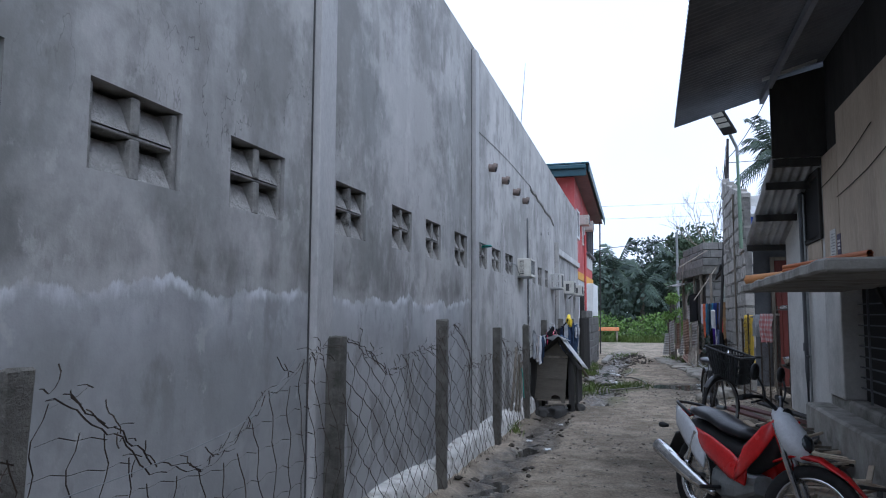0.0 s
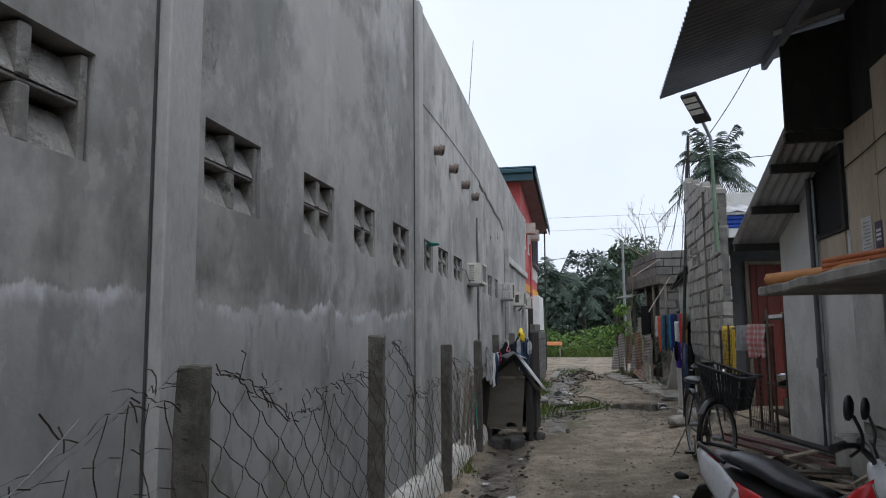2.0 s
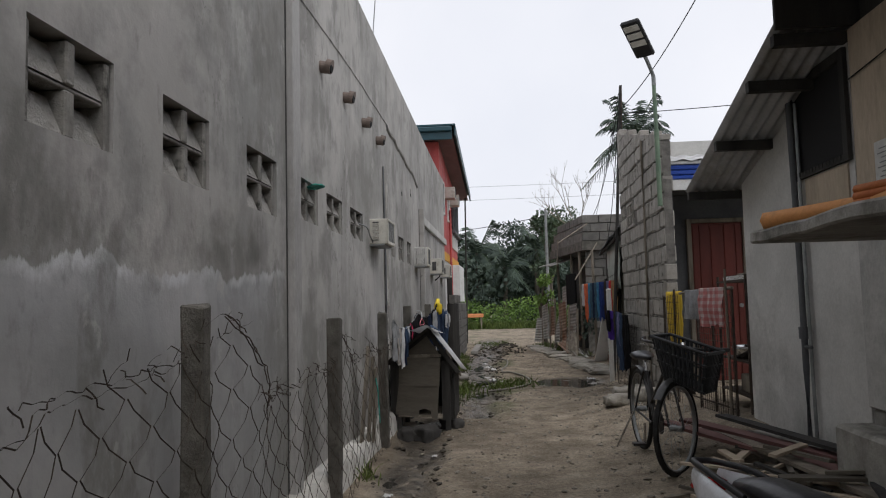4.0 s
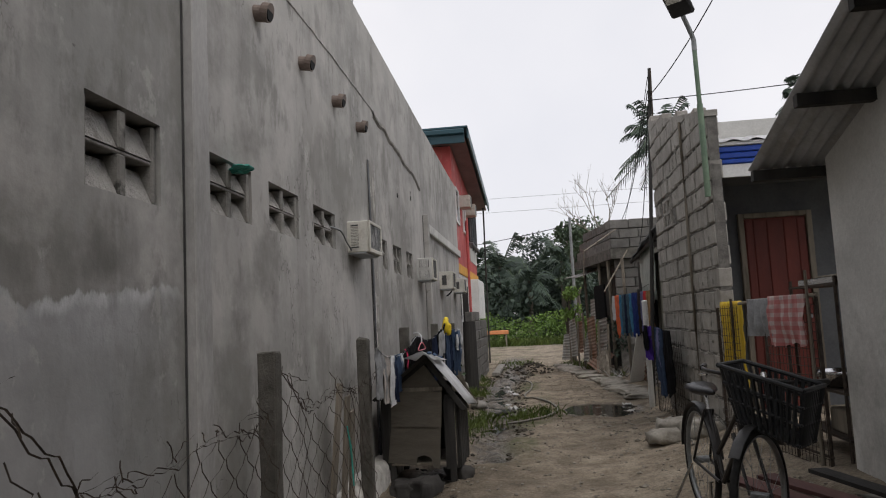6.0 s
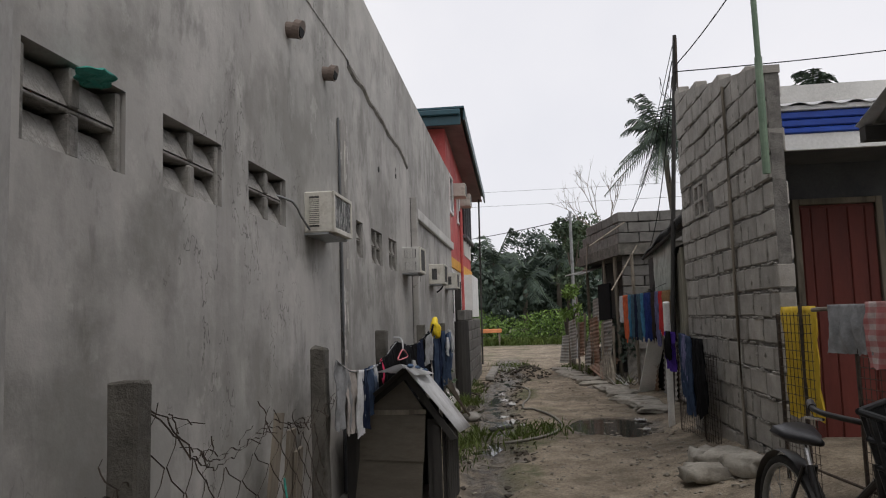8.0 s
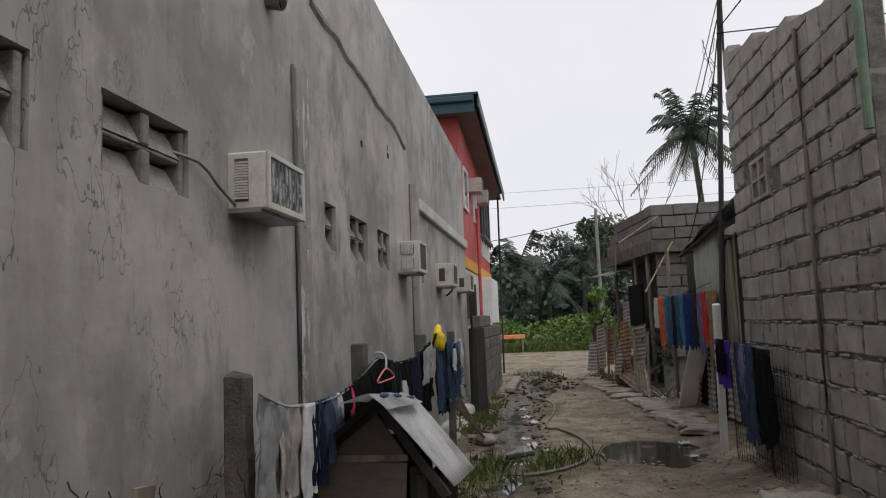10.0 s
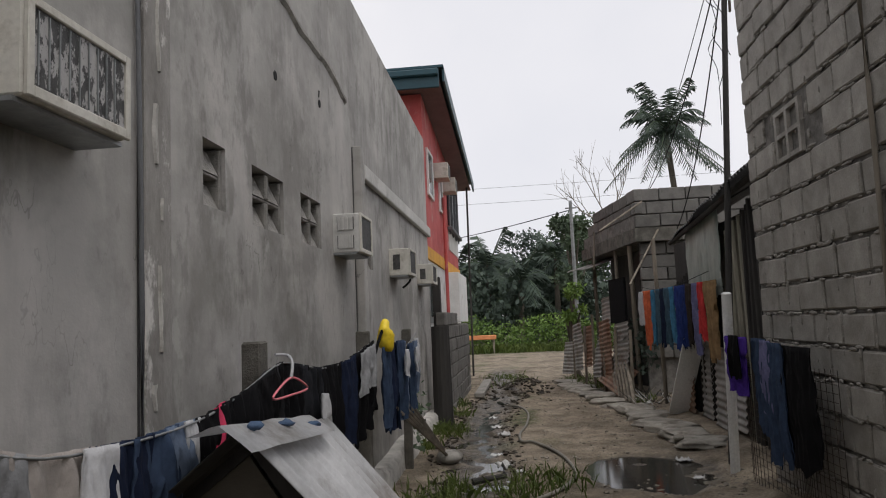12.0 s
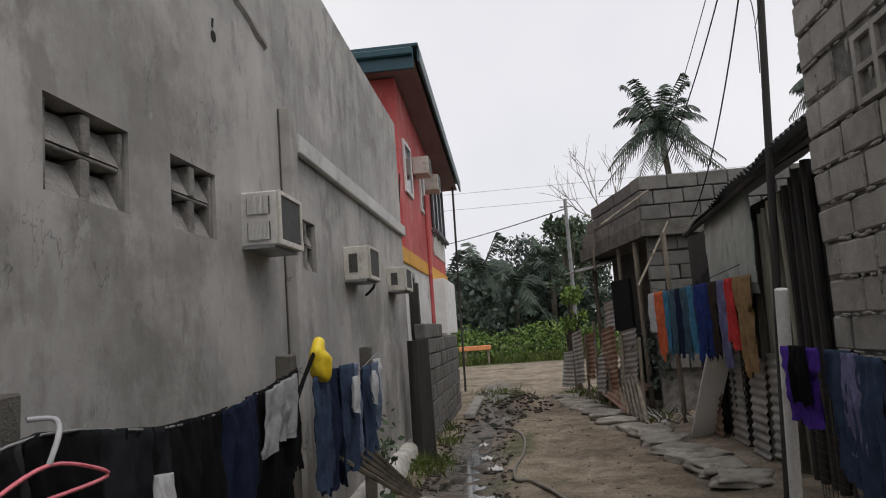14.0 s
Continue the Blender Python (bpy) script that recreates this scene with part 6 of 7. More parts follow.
checked(towel.data.materials[0], (0.38, 0.03, 0.03), 0.07, 0.03)
part_rack = thing("metal_basin", "shiny aluminium basin on the wire rack", "basin")
part("bowl", loft([[(2.0 + (r * math.cos(math.tau * i / 20)), 9.9 + r * 1.1 * math.sin(math.tau * i / 20), z) for i in range(20)] for r, z in ((0.14, 0.76), (0.17, 0.84), (0.185, 0.87), (0.17, 0.865), (0.13, 0.77))]), CHROME, part_rack, "", True)
rack = thing("storage_rack", "rusty wire rack cluttered with pans and boards", "rack")
for z in (0.45, 0.74, 1.44):
    part("shelf", B((1.84, 9.5, z), (2.24, 10.35, z + 0.015)), RUSTWIRE, rack)
for x in (1.85, 2.22):
    for y in (9.52, 10.33):
        part("leg", R((x, y, 0.12), (x, y, 1.5), 0.012), RUSTWIRE, rack)
tagged(part("crate", B((1.9, 9.6, 0.466), (2.15, 9.95, 0.62), None, 0.01), WOODGREY), "weathered wooden crate on the rack", "crate")
for k, (x, mt, word) in enumerate(((1.86, CHROME, "shiny aluminium strip"), (1.96, WOODGREY, "grey plank"), (2.06, WHITEPAINT, "white plank"))):
    tagged(part("plank", B((x, 9.48, 1.4555), (x + 0.08, 10.2 - 0.1 * k, 1.5 + 0.02 * (k % 2)), None, 0.004), mt), word + " lying on the rack", "plank", "planks on the rack")
tagged(part("stake", R((1.72, 9.66, 0.15), (1.71, 9.62, 1.55), 0.014, 0.011, 6), WOODGREY), "pale upright stake beside the gate", "stake")
SACKCLOTH = surface("dirty_sack", (0.2, 0.185, 0.155), (0.4, 0.375, 0.325), 5, 0.9, 0.5, dirt=(0.13, 0.11, 0.085), dirt_scale=4)


def sack(x, y, sx, sy, sz, turn, seed, mt=None, name="sandbag", label="flattened dirty woven sack on the lane edge", group="sacks along the lane"):
    bm = bmesh.new()
    bmesh.ops.create_icosphere(bm, subdivisions=3, radius=1.0)
    z0 = ground_height(x, y)
    for vtx in bm.verts:
        c = vtx.co
        n = 1 + 0.3 * noise.noise(c * 1.8 + Vector((seed, 0, 0))) + 0.22 * noise.noise(c * 4.5 + Vector((0, seed, 0)))
        c.x = math.copysign(abs(c.x) ** 0.55, c.x) * sx * n
        c.y = math.copysign(abs(c.y) ** 0.55, c.y) * sy * n
        c.z = max(-0.3, math.copysign(abs(c.z) ** 0.6, c.z)) * sz * n
    bmesh.ops.transform(bm, matrix=pose(x, y, z0 + 0.25 * sz, 0, 0, turn), verts=bm.verts)
    return tagged(part(name, bm, mt or SACKCLOTH, None, smooth=True), label, "sack", group)


for k, (x, y) in enumerate(((1.12, 11.75), (1.3, 11.95), (1.22, 12.25), (1.38, 11.65))):
    sack(x, y, 0.2, 0.15, 0.09 + 0.02 * (k % 2), 40 * k, k * 3.1, None, "sandbag", "crumpled pale woven sack by the block wall", "sacks by the block wall")
for k, (x, y) in enumerate(((1.52, 16.25), (1.45, 16.75), (1.42, 17.3), (1.38, 17.85), (1.33, 18.4), (1.25, 19.0), (1.17, 19.6), (1.08, 20.2), (1.0, 20.8), (0.93, 21.4), (0.83, 22.0), (0.74, 22.6), (0.66, 23.3), (0.58, 24.0))):
    sack(x, y, 0.31, 0.24, 0.045 + 0.015 * (k % 3), 70 + 23 * (k % 4), k * 2.3 + 20)


for x, y, sx, sz, k in ((-1.02, 10.52, 0.13, 0.13, 1), (-1.22, 10.56, 0.12, 0.1, 2), (-0.8, 10.98, 0.12, 0.08, 3)):
    sack(x, y, sx, sx * 0.8, sz, 50 * k, 40 + k * 1.7, BLACKWOOD_SHADE, "rubbish_bag", "crumpled black rubbish bag beside the dog house", "rubbish by the dog house")


# ---------- block wall ----------
def block_mesh(name, l, h, d, seed, material=None):
    bm = bmesh.new()
    box(bm, (-d / 2, -l / 2, -h / 2), (d / 2, l / 2, h / 2), None, 0.01)
    for vtx in bm.verts:
        vtx.co += 0.0035 * Vector((noise.noise(vtx.co * 30 + Vector((seed, 0, 0))), noise.noise(vtx.co * 30 + Vector((0, seed, 0))), noise.noise(vtx.co * 30 + Vector((0, 0, seed)))))
    bmesh.ops.recalc_face_normals(bm, faces=bm.faces)
    me = bpy.data.meshes.new(name)
    bm.to_mesh(me)
    bm.free()
    me.materials.append(material or BLOCK)
    return me


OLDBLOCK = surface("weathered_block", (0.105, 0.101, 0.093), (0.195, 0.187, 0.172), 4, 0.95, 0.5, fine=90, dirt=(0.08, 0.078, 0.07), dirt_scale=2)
FULL = [block_mesh("block", 0.378, 0.177, 0.125, s) for s in range(3)]
HALF = [block_mesh("half_block", 0.178, 0.177, 0.125, s + 7) for s in range(3)]
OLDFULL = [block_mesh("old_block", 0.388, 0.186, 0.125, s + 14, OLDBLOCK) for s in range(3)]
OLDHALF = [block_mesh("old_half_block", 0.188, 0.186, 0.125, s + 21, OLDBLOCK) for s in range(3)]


def lay(parent, origin, along, length_at, z0, courses, skip=None, first=0, old=False):
    """Courses of blocks in running bond along a level direction. length_at gives how far a course runs: from, to."""
    along = Vector(along).normalized()
    m0 = frame_of(Vector(origin), (along.y, -along.x, 0), along)
    out = 0
    for c in range(courses):
        a, b = length_at(z0 + 0.2 * c + 0.1)
        s = a
        short = (c + first) % 2
        while s < b - 0.1:
            l = 0.2 if short or b - s < 0.35 else 0.4
            short = 0
            if not (skip and skip(s, s + l, z0 + 0.2 * c)):
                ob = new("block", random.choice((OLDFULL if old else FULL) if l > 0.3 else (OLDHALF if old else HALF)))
                ob.parent = parent
                ob.matrix_world = m0 @ pose(random.uniform(-0.007, 0.007), s + l / 2 + random.uniform(-0.006, 0.006), z0 + 0.2 * c + 0.1 + random.uniform(-0.006, 0.006), random.uniform(-1.1, 1.1), random.uniform(-1, 1), random.uniform(-1, 1))
                out += 1
            s += l
    return out


random.seed(5)
CHB.data.clear_geometry()
bm = bmesh.new()
for i in range(15):
    ya = 11.41 + i * 0.2
    top = 3.15 + 0.7 * (ya - 11.4) / 3.0
    box(bm, (CX + 0.022, ya, -0.1), (CX + 0.115, ya + 0.2, top - 0.012))
bm.to_mesh(CHB.data)
bm.free()


def slope_top(y):
    return 3.15 + 0.7 * (y - 11.4) / 3.0 + 0.012 * noise.noise((y * 9, 0, 0))


random.seed(6)
for i in range(15):
    ya = 11.4 + i * 0.2
    full = 0.1 + 0.2 * int((3.15 + 0.7 * (ya + 0.01 - 11.4) / 3.0 - 0.1) / 0.2) - 0.006
    if slope_top(ya + 0.2) - full > 0.01:
        bm = bmesh.new()
        vs = [bm.verts.new((x, y, z)) for x in (CX + random.uniform(0, 0.008), CX + 0.125) for y, z in ((ya + 0.001, full), (ya + 0.199, full), (ya + 0.199, slope_top(ya + 0.2)), (ya + 0.001, slope_top(ya)))]
        for fc in ((0, 1, 2, 3), (4, 7, 6, 5), (0, 4, 5, 1), (1, 5, 6, 2), (2, 6, 7, 3), (3, 7, 4, 0)):
            bm.faces.new([vs[q] for q in fc])
        part("cut_block", bm, BLOCK, CHB)
# mortar squeezed out along the joints
lumps = bmesh.new()
for k in range(1100):
    c = random.randrange(1, 19)
    y, z = random.uniform(11.42, 14.38), -0.1 + 0.2 * c
    if z > slope_top(y) - 0.06 or (13.28 < y < 13.78 and 2.28 < z < 2.7):
        continue
    r = random.uniform(0.005, 0.015)
    if k % 4 == 0:
        y, z, sy, sz = 11.4 + 0.2 * random.randrange(1, 15) + random.uniform(-0.008, 0.008), z - random.uniform(0.02, 0.18), 0.9, random.uniform(1.5, 3.5)
    else:
        sy, sz = random.uniform(1.5, 5), 0.9
    bmesh.ops.create_icosphere(lumps, subdivisions=1, radius=1, matrix=Matrix.Translation((CX + 0.003, y, z + random.uniform(-0.008, 0.008))) @ Matrix.Diagonal((r * 0.9, r * sy, r * sz, 1)))
tagged(part("mortar_squeeze", lumps, BLOCK, CHB), kind="stuff")
lay(CHB, (CX + 0.0645, 11.4, 0), (0, 1, 0), lambda z: (max(0.0, math.floor((z - 3.15) / 0.7 * 3.0 / 0.2 + 1) * 0.2) if z > 3.15 else 0.0, 3.0), -0.1, 20, lambda a, b, z: b > 1.9 and a < 2.3 and 2.25 < z < 2.6)
vb = thing("block_vent", "small four-hole concrete vent block in the block wall", "vent")
for lo, hi in (((13.31, 2.31), (13.35, 2.66)), ((13.52, 2.31), (13.56, 2.66)), ((13.72, 2.31), (13.76, 2.66)), ((13.351, 2.31), (13.519, 2.34)), ((13.351, 2.47), (13.519, 2.5)), ((13.351, 2.63), (13.519, 2.66)), ((13.561, 2.31), (13.719, 2.34)), ((13.561, 2.47), (13.719, 2.5)), ((13.561, 2.63), (13.719, 2.66))):
    part("bar", B((CX - 0.005, lo[0], lo[1]), (CX + 0.12, hi[0], hi[1])), BLOCK, vb)
# black sheet paints the darkness behind the four holes
part("back", B((CX + 0.1, 13.3, 2.3), (CX + 0.117, 13.72, 2.7)), BLACK, vb)
tagged(tube("conduit", [(CX - 0.02, 12.38, 0.2), (CX - 0.02, 12.4, 1.2), (CX - 0.02, 12.37, 2.4), (CX - 0.02, 12.38, 3.3)], 0.014, WOODGREY), "thin bamboo pole tied up the block wall", "pole")
lamp = thing("street_lamp", "solar street lamp on a green pipe", "street lamp")
GREENPIPE = surface("faded_green_paint", (0.1, 0.155, 0.105), (0.17, 0.235, 0.16), 6, 0.6, 0.1)
part("pole", R((1.562, 11.376, 2.34), (1.556, 11.36, 3.2), 0.027, None, 12), GREENPIPE, lamp, "faded green pipe")
part("pole", R((1.553, 11.35, 3.2), (1.545, 11.34, 3.72), 0.021, None, 12), GREENPIPE, lamp)
tube("arm", [(1.545, 11.34, 3.7), (1.545, 11.335, 3.78), (1.53, 11.32, 3.84), (1.44, 11.22, 4.0)], 0.024, STEEL, lamp)
hd = frame_of((1.45, 11.22, 4.0), Vector((-0.26, -0.35, 0.34)), (0.8, -0.6, 0))
head = part("head", B((0.0, -0.11, -0.02), (0.48, 0.11, 0.03), hd, 0.015), MBLACK, lamp, "dark lamp head")
for i in range(3):
    part("led_panel", B((0.16 + 0.1 * i, -0.085, -0.026), (0.23 + 0.1 * i, 0.085, -0.0205), hd), CREAM, head)

pole = thing("utility_pole", "thin dark steel pole carrying sagging wires", "pole")
part("shaft", R((1.5, 15.25, -0.1), (1.81, 15.2, 4.85), 0.03, 0.024, 10), BLACKWOOD_SHADE, pole)
part("shaft_tip", R((1.795, 15.17, 4.0), (1.815, 15.16, 4.8), 0.012), RUSTWIRE, pole)
tagged(part("pvc_pipe", R((1.45, 14.95, -0.05), (1.39, 14.55, 1.47), 0.038, None, 12), WHITEPAINT), "white plastic pipe leaning on the pole", "pipe")

# dark clothes and netting on the block wall
pen = thing("wire_pen", "rusty wire mesh pen against the block wall", "pen")
grid = bmesh.new()
for i in range(30):
    y = 12.9 + 0.056 * i
    rod(grid, (1.5 - 0.04 * math.sin(i * 0.3), y, 0.05), (1.5 - 0.04 * math.sin(i * 0.3), y, 0.98), 0.0022, None, 4)
for i in range(18):
    rod(grid, (1.49, 12.9, 0.1 + 0.05 * i), (1.47, 14.55, 0.1 + 0.05 * i), 0.0022, None, 4)
part("mesh", grid, RUSTWIRE, pen)
G2 = "clothes on the wire pen"
garment("jacket", "black and purple jacket hung over the pen", (1.37, 14.6, 1.14), (0, -1, 0), "shirt", 0.5, 0.4, PURPLE, 2, group=G2)
garment("jacket", "black jacket hung over the pen", (1.34, 14.42, 1.15), (0, -1, 0), "sheet", 0.24, 0.3, BLK, 3, group=G2)
garment("garment", "dark navy shirt hung over the pen", (1.43, 14.15, 1.13), (0, -1, 0), "sheet", 0.3, 0.62, DENIM, 5, group=G2)
garment("garment", "lilac grey shirt hung over the pen", (1.42, 13.95, 1.12), (0, -1, 0), "sheet", 0.2, 0.46, LILAC, 4, group=G2)
garment("garment", "navy trousers hung over the pen", (1.42, 13.86, 1.11), (0, -1, 0), "trousers", 0.4, 0.75, DENIM, 6, group=G2)
garment("garment", "long black cloth hung over the pen", (1.42, 13.55, 1.1), (0, -1, 0), "sheet", 0.5, 0.7, BLK, 7, group=G2)


# ---------- bamboo shed ----------
shed = thing("shed", "dark shed of bamboo poles, plastic sheet and tin", "shed")
BAMBOO = surface("dry_bamboo", (0.16, 0.15, 0.115), (0.3, 0.28, 0.225), 5, 0.8, 0.2, stretch=(1, 1, 0.15), dirt=(0.08, 0.075, 0.06), dirt_scale=3)
TINBLACK = surface("dark_tin", (0.035, 0.034, 0.034), (0.085, 0.082, 0.08), 3, 0.75, 0.2, metal=0.2)
random.seed(8)
# poles 8 to 12 pale bamboo, the others near-black
for i in range(26):
    y = 14.7 + 0.165 * i
    part("bamboo_pole", R((1.95 + random.uniform(-0.03, 0.03), y, 0.0), (1.95 + random.uniform(-0.03, 0.03), y + random.uniform(-0.03, 0.03), 2.5 - 0.03 * i), random.uniform(0.025, 0.04), None, 8), BAMBOO if 7 < i < 13 else BLACKWOOD_SHADE, shed)
# near-black wall paints the dark void seen between the poles
part("back_wall", B((2.02, 14.5, 0), (2.06, 19.4, 2.3)), BLACKWOOD_SHADE, shed)
d = Vector((0.9, 0, 0.5))
for k, (ya, l, dz) in enumerate(((14.55, 1.3, 0.0), (15.75, 1.35, 0.02), (17.0, 1.4, -0.01))):
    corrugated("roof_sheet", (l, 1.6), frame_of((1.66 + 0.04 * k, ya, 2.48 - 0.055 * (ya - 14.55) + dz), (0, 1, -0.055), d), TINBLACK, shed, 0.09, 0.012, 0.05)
part("eave_pole", R((1.76, 14.5, 2.47), (1.78, 18.45, 2.25), 0.03, None, 8), BLACKWOOD_SHADE, shed)
PLASTIC = surface("translucent_sheet", (0.22, 0.26, 0.23), (0.4, 0.44, 0.4), 4, 0.4, 0.3, stretch=(1, 1, 0.2))
garment("plastic_sheet", "crinkled pale green plastic sheet on the shed", (1.86, 16.45, 2.42), (0, 1, 0), "sheet", 1.5, 0.95, PLASTIC, 13, "sheet")
for y, w, z0, z1, mt in ((16.0, 0.55, 0.15, 1.0, TINOLD), (16.6, 0.45, 0.1, 0.95, TINOLD), (17.3, 0.5, 0.1, 1.0, TINOLD), (17.95, 0.5, 0.1, 0.98, TINRUST)):
    corrugated("tin_panel", (z1 - z0, w), frame_of((1.84 + random.uniform(-0.03, 0.03), y, z0), (0.05, 0, 1), (0, 1, 0)), mt, shed, 0.076, 0.01, 0.05)
for y, z in ((19.35, 0.0),):
    part("post", R((1.75, y, 0), (1.72, y, 2.4), 0.03), WOODGREY, shed)
tagged(part("board", B((0, -0.13, -0.01), (1.24, 0.13, 0.01), frame_of((1.7, 18.33, ground_height(1.7, 18.33)), (0.1, -0.75, 0.97), (1, 0.15, 0)), 0.004), WHITEPAINT), "long white painted board leaning on the shed", "board")

# shirts on a line by the shed
sl = [(1.5, 19.6, 1.75), (1.62, 18.8, 1.66), (1.72, 17.9, 1.68), (1.78, 16.6, 1.76)]
tagged(tube("clothes_line", sl, 0.004, BLACK, res=3), "clothes line strung from house to shed", "clothes line")
G3 = "shirts on the shed line"
dirl = Vector((0.28, -3.0, 0)).normalized()
start = Vector((1.5, 19.55, 1.66))
for k, (mt, word, h, w, kind) in enumerate(((WHITECLOTH, "white board-stiff towel", 0.45, 0.28, "sheet"), (ORANGE, "orange shirt", 0.72, 0.3, "shirt"), (ORANGE, "faded orange shirt", 0.66, 0.2, "narrow"), (CYAN, "sky blue shirt", 0.68, 0.2, "narrow"), (TEALC, "teal grey shirt", 0.7, 0.22, "shirt"), (NAVY, "navy shirt", 0.72, 0.2, "narrow"), (TEALC, "dark teal shirt", 0.7, 0.24, "shirt"), (CYAN, "blue shirt", 0.66, 0.18, "narrow"), (BLUE, "royal blue shirt", 0.74, 0.34, "shirt"), (BLUE, "dark blue shirt", 0.7, 0.22, "narrow"), (BROWNC, "dark brown shirt", 0.68, 0.22, "shirt"), (LILAC, "lilac grey shirt", 0.76, 0.24, "shirt"), (REDCLOTH, "red shirt", 0.6, 0.2, "narrow"), (TAN, "tan brown dress", 0.8, 0.36, "shirt"))):
    p = start + dirl * (0.215 * k)
    garment("shirt", word + " hung on the line", (p.x, p.y, 1.66 + 0.0 * k), dirl, kind, w, h, mt, k * 2.7 + 1, group=G3)


# ---------- half-built block house ----------
h2 = thing("block_house", "half-built grey concrete block house with a jutting slab", "house")
face = Vector((1.07 - 1.58, 23.3 - 19.99, 0))
fl = face.length
nrm = Vector((face.y, -face.x, 0)).normalized()
bm = bmesh.new()
base = [Vector((1.58, 19.99, 0)), Vector((1.58, 19.99, 0)) + face * 1.05, Vector((7.0, 23.8, 0)), Vector((7.0, 20.3, 0))]
lo = [bm.verts.new(p + Vector((0, 0, 2.45))) for p in base]
hi = [bm.verts.new(p + Vector((0, 0, 2.66))) for p in base]
bm.faces.new(lo[::-1])
bm.faces.new(hi)
for i in range(4):
    bm.faces.new((lo[i], lo[(i + 1) % 4], hi[(i + 1) % 4], hi[i]))
part("slab", bm, POSTCON, h2, "grey concrete slab edge")
random.seed(21)
w1 = part("parapet", B((1.62, 20.1, 2.665), (5.5, 20.18, 3.25)), MORTAR, h2, "grey block parapet")
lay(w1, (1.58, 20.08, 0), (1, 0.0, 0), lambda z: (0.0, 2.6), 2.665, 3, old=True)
w2 = part("side_parapet", B((-0.05, 0.02, 2.665), (0.05, fl * 0.95, 2.86), frame_of((1.64, 20.05, 0), nrm, face)), MORTAR, h2, "stepped grey block parapet")
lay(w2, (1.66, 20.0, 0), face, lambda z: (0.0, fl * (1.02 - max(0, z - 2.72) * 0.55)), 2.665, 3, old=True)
w3 = part("front_wall", B((1.68, 20.25, 0), (5.5, 20.35, 2.45)), MORTAR, h2, "grey block front wall")
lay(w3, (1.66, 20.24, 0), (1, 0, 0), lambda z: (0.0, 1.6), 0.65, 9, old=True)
# near-black walls added to paint the unlit void under the slab
part("inner_wall", B((2.4, 20.4, 0), (2.5, 23.5, 2.45)), BLACKWOOD_SHADE, h2, "near-black wall painting the unlit void under the slab")
part("inner_wall", B((0.55, 0.25, 0.0), (0.65, fl * 1.02, 2.448), frame_of(base[0], nrm, face)), BLACKWOOD_SHADE, h2, "near-black wall painting the unlit void under the slab")
part("end_wall", B((0.66, fl * 0.97, 0.0), (3.0, fl * 1.02, 2.448), frame_of(base[0], nrm, face)), BLACKWOOD_SHADE, h2)
for p, r in ((base[0] + face * 0.45, 0.03), (base[0] + face * 0.2, 0.04), (base[0] + face * 0.9, 0.035)):
    part("post", R((p.x + 0.12, p.y, 0), (p.x + 0.1, p.y, 2.45), r), WOODGREY, h2)
corrugated("awning", (1.6, 0.7), frame_of(base[0] + face * 0.72 + Vector((-0.2, 0, 2.25)), face, (1, 0.15, 0.3)), TINOLD, h2, 0.09, 0.012, 0.05)
for p, q in (((1.7, 19.9, 3.05), (1.0, 19.6, 2.6)), ((1.9, 19.85, 2.6), (1.3, 19.0, 1.75)), ((1.2, 22.3, 2.9), (1.15, 22.25, 2.2))):
    tagged(part("stick", R(p, q, 0.014), WOODGREY), "thin bare stick leaning on the block house", "stick", "sticks on the house")

tin = thing("tin_fence", "patchwork fence of rusty corrugated tin sheets", "fence")
random.seed(31)
for u, w, z0, z1, mt, tilt in ((0.16, 0.75, 0.35, 1.25, TINOLD, 4), (0.4, 0.7, 0.3, 1.3, TINRUST, -6), (0.6, 0.7, 0.25, 1.75, TINOLD, 12), (0.85, 0.6, 0.4, 1.2, TINRUST, 5), (1.05, 0.7, 0.3, 1.25, TINOLD, -4), (1.35, 0.9, 0.15, 0.85, TINOLD, 14)):
    p = base[0] + face * u + Vector((-0.12, 0, z0))
    corrugated("tin_sheet", (z1 - z0, w), frame_of(p, (0.06 + 0.01 * tilt, 0.1, 1), face), mt, tin, 0.076, 0.011, 0.08)
corrugated("tin_sheet", (0.5, 1.7), frame_of(base[0] + face * 0.12 + Vector((-0.28, 0, 0.06)), (0.5, 0, 0.6), face), TINRUST, tin, 0.076, 0.01, 0.05)
for u in (0.1, 0.35, 0.58, 0.8, 1.0, 1.3):
    p = base[0] + face * u
    part("stake", R((p.x - 0.1, p.y, -0.05), (p.x - 0.08, p.y, random.uniform(1.1, 1.5)), 0.025), WOODGREY, tin)
tagged(part("black_tarp", B((-0.02, 0, 1.2), (0.02, 0.9, 1.95), frame_of(base[0] + face * 0.22 + Vector((0.0, 0, 0)), nrm, face)), BLK), "black sheet hung under the slab", "sheet")
for k in range(6):
    a = base[0] + face * (0.12 + 0.04 * k) + Vector((-0.2, -0.9 + 0.1 * k, 0.06))
    tagged(part("plank", R(a, a + Vector((0.1, 1.3, 0.55)), 0.028, None, 5), WOODGREY), "weathered timber leaning on the tin fence", "timber", "timber by the tin fence")


# ---------- low block wall before the red house ----------
low = setting(part("wall_low", B((-1.42, 18.95, -0.1), (-1.34, 23.6, 1.32)), MORTAR), "low mossy unplastered block wall", "wall")
random.seed(41)
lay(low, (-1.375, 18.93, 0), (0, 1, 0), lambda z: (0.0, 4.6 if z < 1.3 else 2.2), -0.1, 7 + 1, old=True)
